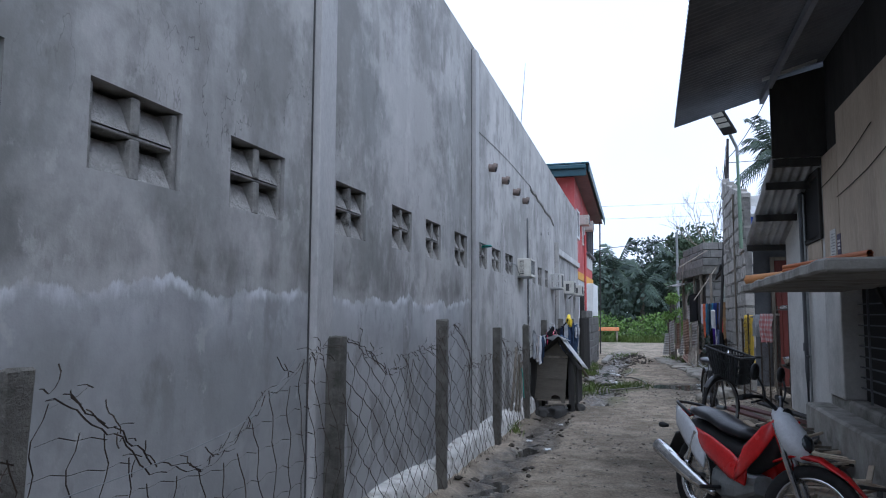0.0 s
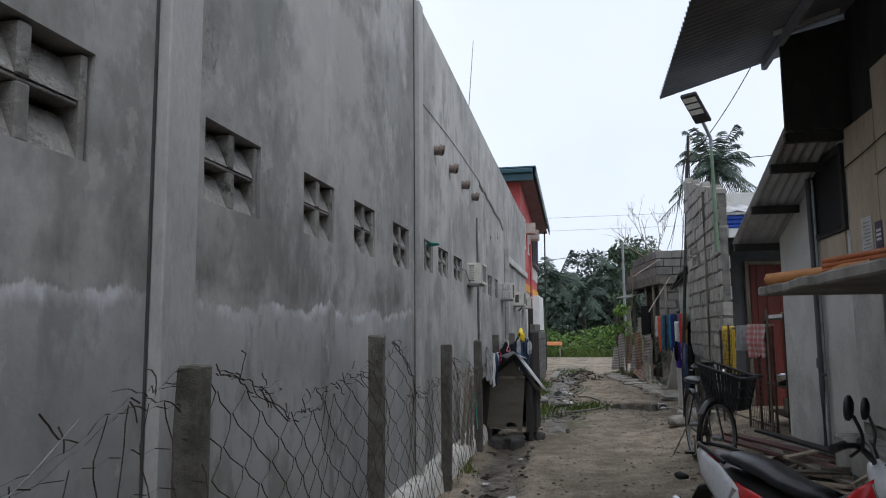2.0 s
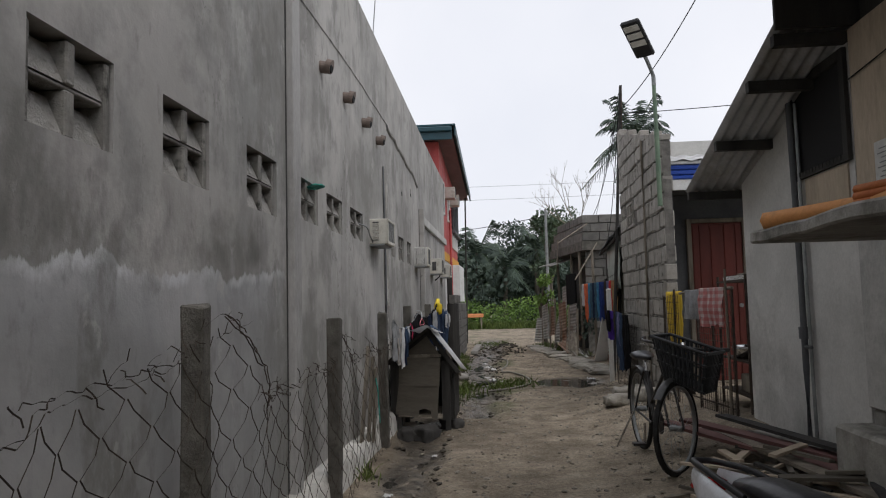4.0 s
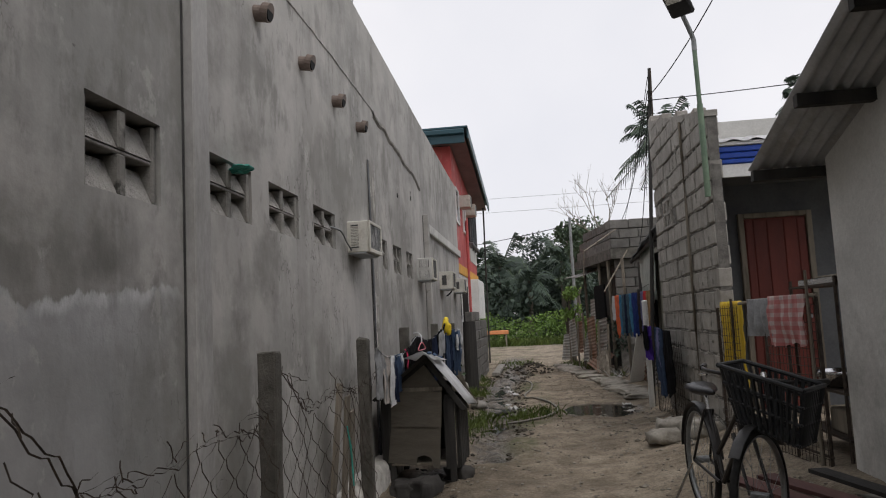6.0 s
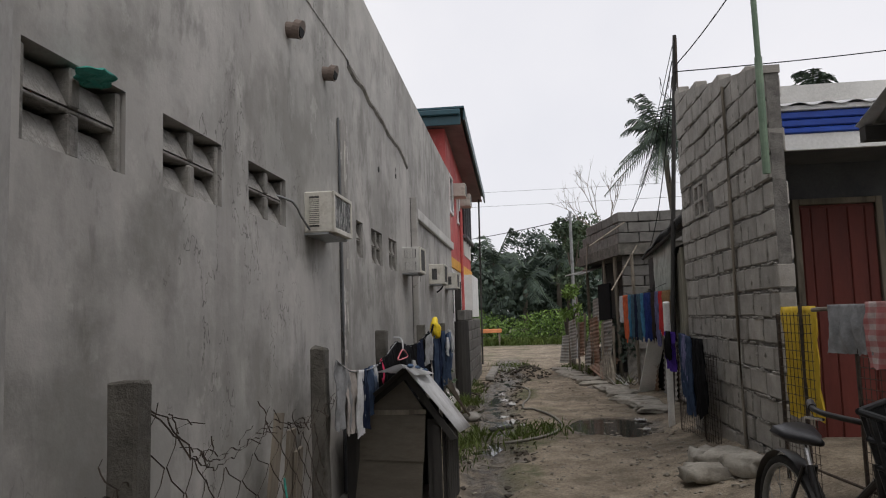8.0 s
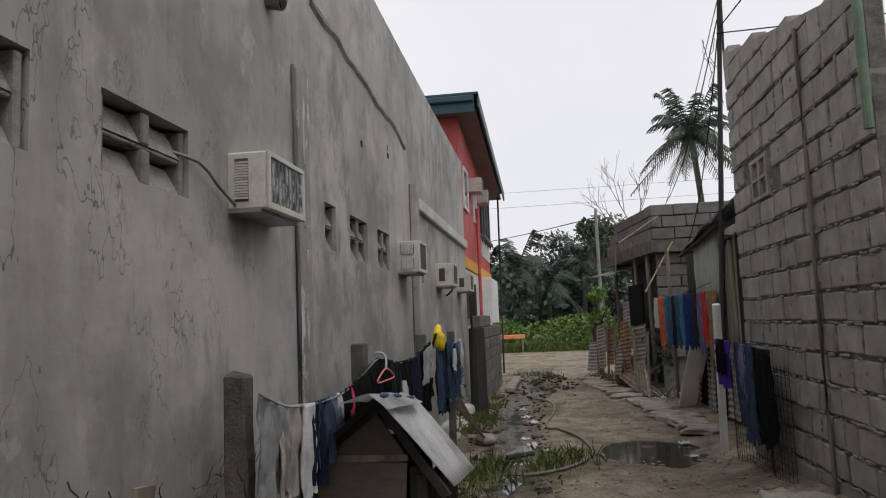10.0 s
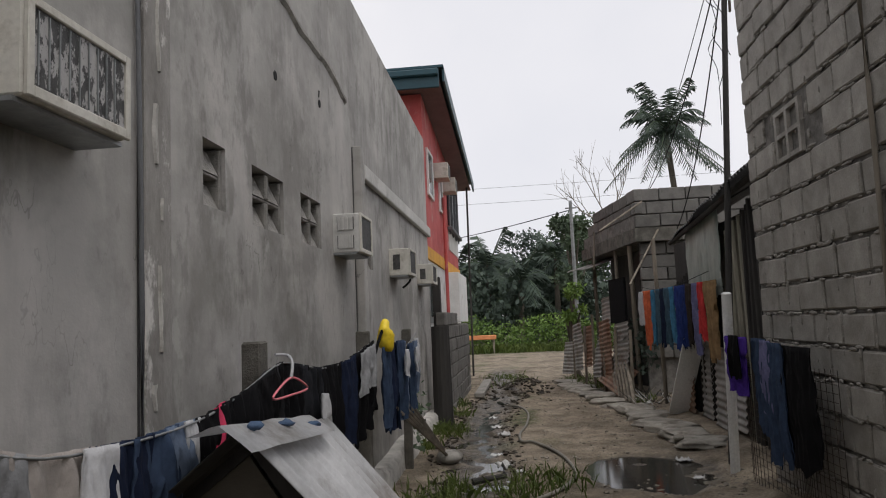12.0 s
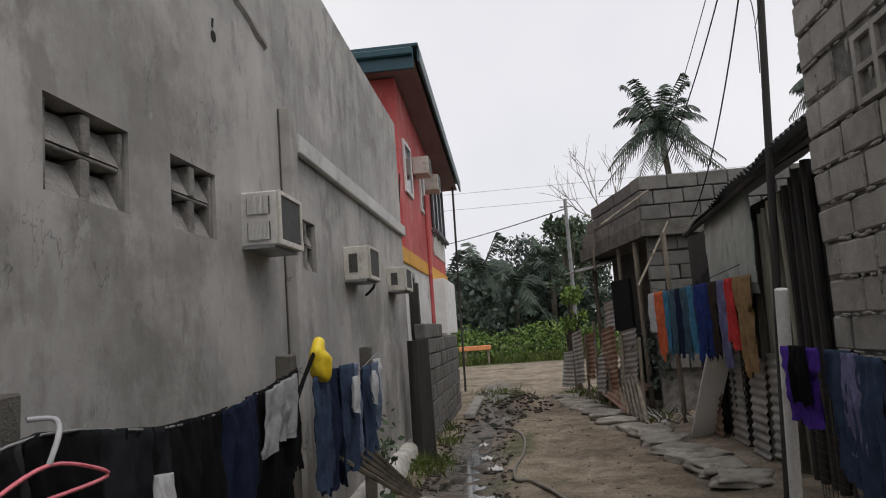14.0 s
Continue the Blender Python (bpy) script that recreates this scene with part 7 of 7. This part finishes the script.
tagged(part("drum", R((-1.3, 18.25, -0.05), (-1.3, 18.25, 1.3), 0.13, 0.12, 14), BLACKWOOD_SHADE), "tall blackened post by the wall", "post")
tagged(part("timber", B((-1.12, 21.5, 0.02), (-0.95, 24.5, 0.1), pose(0, 0, 0, 0, 0, 0), 0.01), CONCRETE), "long concrete slab lying by the drain", "slab")
tagged(part("timber", B((-1.47, 18.98, -0.05), (-1.36, 19.1, 2.0), None, 0.01), BLACKWOOD_SHADE), "black timber post at the wall end", "post")


# ---------- plants ----------
def leaf_material(name, c1, c2):
    m = surface(name, c1, c2, 1.2, 0.6, 0.0, spread=0.3, fine=7.0, spec=0.3)
    return m


LEAF_DARK = leaf_material("dark_foliage", (0.034, 0.052, 0.042), (0.075, 0.105, 0.078))
LEAF_MID = leaf_material("mid_foliage", (0.042, 0.066, 0.04), (0.092, 0.13, 0.072))
LEAF_BRIGHT = leaf_material("bright_foliage", (0.085, 0.155, 0.03), (0.175, 0.27, 0.065))
GRASS = leaf_material("grass_blades", (0.05, 0.085, 0.015), (0.12, 0.155, 0.035))
BARK = surface("grey_bark", (0.07, 0.06, 0.048), (0.14, 0.122, 0.1), 6, 0.9, 0.4, stretch=(1, 1, 0.2))
rng = np.random.default_rng(4)


def leaves(centres, radii, count, size, rng_, droop=0.3):
    """Many small leaf blades of two triangles each, scattered through blobs, denser towards their skins."""
    centres, radii = np.array(centres, float), np.array(radii, float)
    vol = radii.prod(1) ** (2 / 3)
    pick = rng_.choice(len(centres), count, p=vol / vol.sum())
    d = rng_.normal(size=(count, 3))
    d /= np.linalg.norm(d, axis=1, keepdims=True)
    r = rng_.uniform(0.45, 1.08, (count, 1))
    p = centres[pick] + d * r * radii[pick]
    a = rng_.normal(size=(count, 3)) + d * 0.6
    a[:, 2] -= droop
    a /= np.linalg.norm(a, axis=1, keepdims=True)
    b = np.cross(a, rng_.normal(size=(count, 3)))
    b /= np.linalg.norm(b, axis=1, keepdims=True)
    s = size * rng_.uniform(0.6, 1.4, (count, 1))
    v = np.stack([p, p + a * s * 0.5 + b * s * 0.28, p + a * s, p + a * s * 0.5 - b * s * 0.28], 1).reshape(-1, 3)
    f = np.arange(count * 4).reshape(-1, 4)
    return v, f


def leaf_mesh(name, v, f, material, parent=None):
    me = bpy.data.meshes.new(name)
    me.from_pydata(v.tolist(), [], f.tolist())
    me.materials.append(material)
    ob = new(name, me)
    ob.parent = parent
    return ob


def tree(x, y, height, spread, material, label, count=2600, size=0.35, blobs=9, seed=0, low=0.35):
    ob = thing("tree", label, "tree", "trees beyond the road")
    r = np.random.default_rng(seed)
    bm = bmesh.new()
    base = Vector((x, y, -0.1))
    top = base + Vector((r.uniform(-0.4, 0.4), r.uniform(-0.4, 0.4), height * 0.62))
    rod(bm, base, top, 0.05 * height ** 0.7, 0.025 * height ** 0.7, 8)
    cs, rs = [], []
    for i in range(blobs):
        a = math.tau * i / blobs + r.uniform(-0.4, 0.4)
        h = height * r.uniform(low, 0.92)
        k = spread * r.uniform(0.25, 0.75) * (1.15 - 0.6 * h / height)
        c = Vector((x + k * math.cos(a), y + k * math.sin(a), h))
        rod(bm, base.lerp(top, min(1.0, h / height * 0.9)), c, 0.03 * height ** 0.5, 0.012, 5)
        q = spread * r.uniform(0.2, 0.42)
        cs.append(c)
        rs.append((q, q, q * r.uniform(0.6, 0.85)))
    part("trunk", bm, BARK, ob)
    v, f = leaves(cs, rs, count, size, r)
    leaf_mesh("crown", v, f, material, ob)
    return ob


for i, (x, y, h, s) in enumerate(((-13, 56, 7, 3.5), (-8.5, 52, 6.2, 3.4), (-5.0, 57, 5.6, 3.4), (-2.4, 55, 5.4, 3.0), (0.6, 58, 7.4, 3.2), (1.8, 51, 5.6, 2.6), (4.2, 57, 8.4, 3.2), (8.5, 54, 7.4, 3.6), (13, 56, 8, 4), (18, 57, 8, 4), (24, 58, 8.5, 4.5), (31, 60, 8, 4.5), (-20, 58, 7, 4), (-28, 60, 8, 4.5))):
    tree(x, y, h, s, LEAF_DARK if i % 3 else LEAF_MID, "dense dark green broadleaf tree beyond the road", 10000, 0.22, 30, 50 + i, 0.12)
tree(1.9, 37, 5.6, 1.4, LEAF_MID, "light open-crowned tree behind the block house", 1600, 0.2, 8, 90, 0.5)
tree(0.98, 25.3, 2.15, 0.55, LEAF_BRIGHT, "bright green bushy shrub by the tin fence", 900, 0.1, 8, 91, 0.3)
v, f = leaves([(x, 47 + 2 * math.sin(x * 0.9), 1.3 + 1.1 * abs(math.sin(x * 0.7))) for x in np.arange(-34, 36, 1.3)], [(1.6, 1.6, 1.7)] * 54, 26000, 0.34, rng)
tagged(leaf_mesh("far_woods", v, f, LEAF_DARK), "dense dark undergrowth beyond the hedge", "undergrowth", kind="stuff")
v, f = leaves([(x, 41 + 0.3 * math.sin(x * 2), 0.45 + 0.2 * math.sin(x * 1.7) + 0.25) for x in np.arange(-22, 24, 0.7)], [(0.75, 0.7, 0.72)] * 66, 34000, 0.13, rng)
tagged(leaf_mesh("hedge", v, f, LEAF_BRIGHT), "low bright green vine-covered hedge along the road", "hedge", kind="stuff")


def blades(points, material, name, label, length=(0.1, 0.3), width=0.006, seed=3):
    r = np.random.default_rng(seed)
    p = np.array(points, float)
    n = len(p)
    lean_ = r.normal(0, 0.35, (n, 3))
    lean_[:, 2] = 1
    l = r.uniform(length[0], length[1], (n, 1))
    w = np.stack([np.cos(r.uniform(0, 6.28, n)), np.sin(r.uniform(0, 6.28, n)), np.zeros(n)], 1) * width
    mid = p + lean_ * l * 0.55
    tip = p + lean_ * l + np.stack([lean_[:, 0], lean_[:, 1], -0.4 * np.ones(n)], 1) * l * 0.5
    v = np.stack([p - w, p + w, mid + w * 0.7, tip, mid - w * 0.7], 1).reshape(-1, 3)
    f = np.arange(n * 5).reshape(-1, 5)
    return tagged(leaf_mesh(name, v, f, material), label, "grass", kind="stuff")


pts = [(x, y, ground_height(x, y) - 0.02) for x, y in zip(rng.uniform(-20, 22, 14000), 38.6 + 2.2 * rng.random(14000) ** 0.8)]
blades(pts, GRASS, "grass", "rough green verge grass along the road", (0.2, 0.55), 0.02)
pts = []
for cx_, cy_, r_, n_ in ((-0.88, 14.4, 0.32, 420), (-0.3, 14.55, 0.35, 260), (0.0, 14.8, 0.25, 120), (-1.25, 17.8, 0.3, 420), (-1.3, 16.6, 0.15, 120), (-0.75, 26.6, 0.5, 200), (-0.4, 24.2, 0.5, 160), (0.95, 24.6, 0.4, 300), (1.1, 22.8, 0.3, 200), (-1.3, 20.5, 0.2, 150), (-0.95, 13.4, 0.3, 140), (1.5, 20.0, 0.25, 90), (-1.28, 8.7, 0.1, 40), (-1.2, 19.3, 0.2, 120)):
    for _ in range(n_):
        x, y = cx_ + rng.normal(0, r_ * 0.5), cy_ + rng.normal(0, r_ * 0.9)
        pts.append((x, y, ground_height(x, y) - 0.01))
blades(pts, GRASS, "weeds", "patchy green weeds along the wet drain", (0.05, 0.2), 0.006, 9)
v, f = leaves([(-1.32, 15.9, 0.35), (-1.34, 16.4, 0.5), (-1.36, 18.6, 0.5)], [(0.06, 0.3, 0.3), (0.05, 0.25, 0.4), (0.05, 0.3, 0.4)], 160, 0.07, rng)
tagged(leaf_mesh("weeds", v, f, LEAF_MID), "straggly weeds against the wall", "weeds", kind="stuff")
v, f = leaves([(1.72, 20.4, 0.7), (1.6, 20.9, 0.9), (1.74, 20.2, 1.1)], [(0.15, 0.3, 0.4)] * 3, 420, 0.1, rng)
tagged(leaf_mesh("climber", v, f, LEAF_DARK), "dark climbing plant on the tin fence", "climber", kind="stuff")


def palm(base, crown, label, fronds=38, reach=2.7, seed=0):
    ob = thing("palm_tree", label, "palm", "coconut palms")
    r = np.random.default_rng(seed)
    c = Vector(crown)
    tube("trunk", [base, (base[0] * 0.6 + c.x * 0.4, base[1] * 0.6 + c.y * 0.4, c.z * 0.5), tuple(c)], 0.16, BARK, ob, False, 5)
    for i in range(fronds):
        a = math.tau * i / fronds * 2.4 + r.uniform(-0.2, 0.2)
        up_ = -0.9 + 3.0 * ((i * 0.618) % 1.0) + r.uniform(-0.15, 0.15)
        l = reach * r.uniform(0.8, 1.05)
        ribs, verts, faces = [], [], []
        for k in range(13):
            t = k / 12
            ribs.append(c + Vector((math.cos(a) * l * t * (1 - 0.25 * up_ * t), math.sin(a) * l * t * (1 - 0.25 * up_ * t), l * (up_ * t - (0.55 + 0.28 * up_) * t * t))))
        for k in range(1, 13):
            p, d = ribs[k], (ribs[k] - ribs[k - 1]).normalized()
            s = d.cross(Vector((0, 0, 1))).normalized()
            for h_ in range(2):
                q = ribs[k - 1].lerp(p, h_ / 2 + 0.25)
                for sg in (-1, 1):
                    ll = 0.75 * math.sin(math.pi * (0.12 + 0.8 * k / 12)) * r.uniform(0.8, 1.15)
                    tip = q + s * sg * ll * 0.75 + d * ll * 0.5 - Vector((0, 0, ll * r.uniform(0.35, 0.8)))
                    n0 = len(verts)
                    verts += [q - d * 0.035, q + d * 0.035, q.lerp(tip, 0.6) + d * 0.04, tip, q.lerp(tip, 0.6) - d * 0.03]
                    faces.append((n0, n0 + 1, n0 + 2, n0 + 3, n0 + 4))
        fr = tube("frond", ribs, 0.025, LEAF_MID, ob, False, 1)
        tagged(raw("frond_blade", verts, faces, LEAF_DARK, fr), kind="stuff")
    return ob


palm((8.73, 48.50, 0), (7.93, 48.00, 11.25), "tall coconut palm against the grey sky", 44, 3.1, 1)
palm((15.95, 46.00, 0), (15.45, 46.00, 12.60), "coconut palm top behind the blue-trimmed house", 34, 1.7, 2)
for k, (x, y, z) in enumerate(((-3.9, 46.5, 3.7), (-2.0, 47.5, 4.3), (-0.3, 45.5, 3.3), (1.6, 47.0, 4.4))):
    palm((x, y, 0), (x + 0.1, y, z), "young palm among the trees beyond the road", 20, 2.3, 11 + k)
bare = thing("bare_tree", "leafless pale branches behind the block house", "tree")
random.seed(77)


def branch(p, d, l, r, depth):
    q = p + d * l
    part("branch", R(p, q, r, r * 0.6, 5), WOODGREY, bare)
    if depth:
        for _ in range(3 if depth > 1 else 2):
            nd = (d + 0.75 * Vector((random.uniform(-1, 1), random.uniform(-0.6, 0.6), random.uniform(-0.2, 0.9)))).normalized()
            branch(p.lerp(q, random.uniform(0.55, 1.0)), nd, l * random.uniform(0.55, 0.8), r * 0.6, depth - 1)


branch(Vector((2.5, 29.5, 0)), Vector((0.0, 0, 1)), 3.9, 0.05, 0)
for d in ((-0.75, 0, 0.5), (-0.4, 0, 0.85), (0.15, 0, 0.9)):
    branch(Vector((2.5, 29.5, 3.75)), Vector(d).normalized(), 1.15, 0.022, 3)

# ---------- far things ----------
bench = thing("roadside_bench", "low orange plank bench by the road verge", "bench")
part("plank", B((-2.6, 38.9, 0.58), (-1.35, 39.2, 0.76), None, 0.02), surface("orange_paint", (0.55, 0.2, 0.08), (0.68, 0.28, 0.12), 4, 0.7, 0.1), bench, "faded orange plank")
for x in (-2.4, -1.5):
    part("leg", B((x, 38.95, -0.05), (x + 0.08, 39.1, 0.58)), WOODGREY, bench)
fp = thing("electric_pole", "far grey electric pole above the trees", "pole")
part("shaft", R((1.25, 28.5, -0.1), (1.25, 28.5, 4.5), 0.055, 0.045, 10), STEEL, fp)
part("cross_arm", R((1.1, 28.5, 4.3), (1.4, 28.5, 4.3), 0.02), STEEL, fp)


def sag(a, b, drop, r, label, name="overhead_wire", material=BLACK):
    a, b = Vector(a), Vector(b)
    pts_ = [a.lerp(b, i / 8) - Vector((0, 0, 4 * drop * (i / 8) * (1 - i / 8))) for i in range(9)]
    return tagged(tube(name, pts_, r, material, None, False, 2), label, "wire", "overhead wires")


sag((-40, 44, 8.3), (45, 44, 8.6), 0.6, 0.007, "thin overhead wire across the road")
sag((-40, 44, 7.5), (45, 44, 7.9), 0.6, 0.007, "thin overhead wire across the road")
sag((-9, 52, 6.0), (1.25, 28.5, 4.25), 0.25, 0.014, "bundle of overhead wires before the trees")
for x, z in ((-40, 8.4), (45, 8.7)):
    far = thing("utility_pole", "tall grey concrete power pole beside the road", "pole", "power poles along the road")
    part("shaft", R((x, 44, -0.1), (x, 44, z), 0.16, 0.1, 10), CONCRETE, far)
    part("crossarm", B((x - 0.05, 43.4, z - 0.35), (x + 0.05, 44.6, z - 0.25)), CONCRETE, far)
sag((1.75, 15.15, 4.4), (2.1, 9.4, 4.9), 0.2, 0.007, "wire rising over the lane")
sag((1.75, 15.15, 4.5), (1.9, 20.3, 3.3), 0.25, 0.007, "sagging service wire to the block house")
sag((1.74, 15.15, 4.3), (2.0, 19.0, 2.5), 0.3, 0.007, "sagging service wire to the shed")
sag((1.765, 15.15, 4.7), (2.3, 23.0, 3.6), 0.1, 0.005, "thin service wire to the far house")
sag((1.74, 15.15, 4.36), (8.0, 15.4, 4.85), 0.08, 0.007, "wire running level above the roofs")
for k in range(3):
    tagged(tube("wire_tangle", [(1.7 - 0.05 * k + random.uniform(-0.08, 0.05), 15.1, 4.3 - (0.12 + 0.05 * k) * i + random.uniform(-0.04, 0.04)) for i in range(7)], 0.0035, BLACK, None, False, 3), "loose tangle of wire hanging on the pole", "wire", "wire tangles")
tagged(part("antenna", R((-1.6, 11.0, 4.1), (-1.5, 10.95, 5.25), 0.008, 0.004, 6), STEEL), "thin antenna rod on the parapet", "antenna")


# ---------- small things on the ground ----------
hose = tube("garden_hose", [(-0.50, 14.12, ground_height(-0.50, 14.12) + 0.02), (-0.24, 14.13, ground_height(-0.24, 14.13) + 0.02), (-0.03, 14.39, ground_height(-0.03, 14.39) + 0.02), (0.13, 14.81, ground_height(0.13, 14.81) + 0.02), (0.17, 15.38, ground_height(0.17, 15.38) + 0.02), (0.06, 16.10, ground_height(0.06, 16.10) + 0.02), (-0.16, 16.67, ground_height(-0.16, 16.67) + 0.02), (-0.29, 16.81, ground_height(-0.29, 16.81) + 0.02), (-0.31, 17.30, ground_height(-0.31, 17.30) + 0.02), (-0.23, 18.12, ground_height(-0.23, 18.12) + 0.02), (-0.21, 19.18, ground_height(-0.21, 19.18) + 0.02), (-0.34, 20.16, ground_height(-0.34, 20.16) + 0.02), (-0.55, 20.52, ground_height(-0.55, 20.52) + 0.02)], 0.016, surface("dull_hose", (0.14, 0.13, 0.11), (0.22, 0.21, 0.18), 10, 0.6, 0.05), None, False, 5)
tagged(hose, "muddy grey garden hose lying across the drain", "hose")
tagged(tube("rope", [(-0.85, 13.07, ground_height(-0.85, 13.07) + 0.02), (-0.67, 13.07, ground_height(-0.67, 13.07) + 0.02), (-0.52, 13.01, ground_height(-0.52, 13.01) + 0.02), (-0.39, 13.01, ground_height(-0.39, 13.01) + 0.02), (-0.26, 13.05, ground_height(-0.26, 13.05) + 0.02)], 0.008, SACKCLOTH, None, False, 4), "frayed pale rope lying on the ground", "rope")
bm = bmesh.new()
bmesh.ops.create_icosphere(bm, subdivisions=3, radius=1)
for vtx in bm.verts:
    vtx.co = Vector((vtx.co.x * 0.13, vtx.co.y * 0.16, vtx.co.z * 0.07)) * (1 + 0.12 * noise.noise(vtx.co * 2))
bmesh.ops.transform(bm, matrix=pose(-1.0, 15.96, 0.02), verts=bm.verts)
tagged(part("boulder", bm, CONCRETE, None, smooth=True), "smooth grey boulder beside the drain", "stone")
tagged(part("log", R((-0.7, 14.9, 0.0), (-0.42, 15.02, 0.02), 0.03, 0.022, 8), BLACKWOOD_SHADE), "short wet log in the mud", "log")


def scatter(name, label, category, spots, sizes, material, seed):
    """Small stones or clods, each a knocked-about lump."""
    r = np.random.default_rng(seed)
    base_v = np.array([(1, 0, 0), (-1, 0, 0), (0, 1, 0), (0, -1, 0), (0, 0, 1), (0, 0, -1), (0.6, 0.6, 0.55), (-0.6, 0.6, 0.55), (-0.6, -0.6, 0.55), (0.6, -0.6, 0.55)], float)
    base_f = [(0, 6, 9), (0, 2, 6), (2, 7, 6), (2, 1, 7), (1, 8, 7), (1, 3, 8), (3, 9, 8), (3, 0, 9), (6, 7, 4), (7, 8, 4), (8, 9, 4), (9, 6, 4), (0, 5, 2), (2, 5, 1), (1, 5, 3), (3, 5, 0)]
    vs, fs = [], []
    for (x, y), s in zip(spots, sizes):
        k = base_v * (1 + r.uniform(-0.25, 0.25, base_v.shape)) * s * np.array([1, r.uniform(0.6, 1), r.uniform(0.4, 0.7)])
        a = r.uniform(0, 6.28)
        k = k @ np.array([[math.cos(a), -math.sin(a), 0], [math.sin(a), math.cos(a), 0], [0, 0, 1]])
        n0 = len(vs)
        vs += (k + (x, y, ground_height(x, y) + s * 0.15)).tolist()
        fs += [tuple(i + n0 for i in t) for t in base_f]
    return tagged(raw(name, vs, fs, material), label, category, kind="stuff")


STONE = surface("lane_stones", (0.15, 0.13, 0.1), (0.34, 0.31, 0.26), 3, 0.9, 0.3, spread=0.3)
MUD = surface("wet_mud", (0.035, 0.03, 0.024), (0.08, 0.068, 0.053), 5, 0.75, 0.6, fine=40, spec=0.2)
spots = [(x, y) for x, y in zip(rng.uniform(-1.0, 1.6, 9000), 4 + 18 * rng.random(9000) ** 1.2)]
scatter("gravel", "scattered small stones in the lane", "gravel", spots, 0.003 + 0.022 * rng.random(9000) ** 6, STONE, 1)
spots = [(x, y) for x, y in zip(rng.uniform(0.6, 1.5, 500), rng.uniform(4, 15, 500))]
scatter("gravel", "loose stones along the lane edge", "gravel", spots, 0.006 + 0.03 * rng.random(500) ** 3, STONE, 2)
spots, k = [], 0
while len(spots) < 1300 and k < 40000:
    k += 1
    x, y = rng.uniform(-1.4, 0.3), rng.uniform(4.5, 27)
    if rng.random() < drain_wet(x, y) * (1 - drain_wet(x, y)) * 4 * (0.35 if y < 13 else 1.0):
        spots.append((x, y))
scatter("mud_clods", "dark wet clods of mud along the drain", "mud", spots, 0.008 + 0.035 * rng.random(len(spots)) ** 3, MUD, 3)
spots = [(-0.3 + rng.normal(0, 0.3), 23.3 + rng.normal(0, 0.8)) for _ in range(260)]
scatter("mud_heap", "heap of dug mud and dry weeds", "mud", spots, 0.015 + 0.045 * rng.random(260), MUD, 4)
LITTER = surface("white_litter", (0.45, 0.45, 0.44), (0.62, 0.62, 0.61), 6, 0.6, 0.2)
random.seed(9)
for k, (x, y, s) in enumerate(((-0.45, 15.7, 0.13), (-0.55, 16.3, 0.09), (-0.5, 17.4, 0.12), (-0.62, 18.2, 0.1), (-0.3, 15.3, 0.06), (-0.7, 19.2, 0.09), (-0.6, 14.8, 0.06), (-1.05, 8.3, 0.05), (-0.75, 7.6, 0.05), (-0.85, 9.6, 0.04), (1.45, 20.3, 0.1), (1.55, 19.7, 0.08), (1.3, 24.9, 0.08), (1.2, 15.7, 0.1), (1.15, 14.9, 0.07))):
    bm = bmesh.new()
    s *= 0.6
    bmesh.ops.create_grid(bm, x_segments=8, y_segments=7, size=s)
    for vtx in bm.verts:
        vtx.co.z = 0.7 * s * noise.noise(vtx.co * (5 / s) * 0.4 + Vector((k, 0, 0)))
        vtx.co.x *= 1 + 0.5 * noise.noise((vtx.co.y * 9 / s * 0.1, k, 0))
    bmesh.ops.solidify(bm, geom=bm.faces[:], thickness=0.003)
    bmesh.ops.transform(bm, matrix=pose(x, y, ground_height(x, y) + 0.03, 0, 0, 50 * k), verts=bm.verts)
    tagged(part("litter", bm, LITTER, None, smooth=True), "crumpled white plastic scrap in the mud", "litter", "litter")
for k in range(46):
    x, y = random.uniform(1.35, 1.95), random.uniform(19.2, 20.3)
    tagged(part("twig", R((x, y, ground_height(x, y) + 0.02), (x + random.uniform(-0.25, 0.25), y + random.uniform(-0.25, 0.25), 0.15 + random.random() * 0.1), 0.008, 0.004, 4), random.choice((WOODGREY, LITTER, BLACKWOOD_SHADE))), "dry twig in the rubbish under the house", "twig", "rubbish heap")
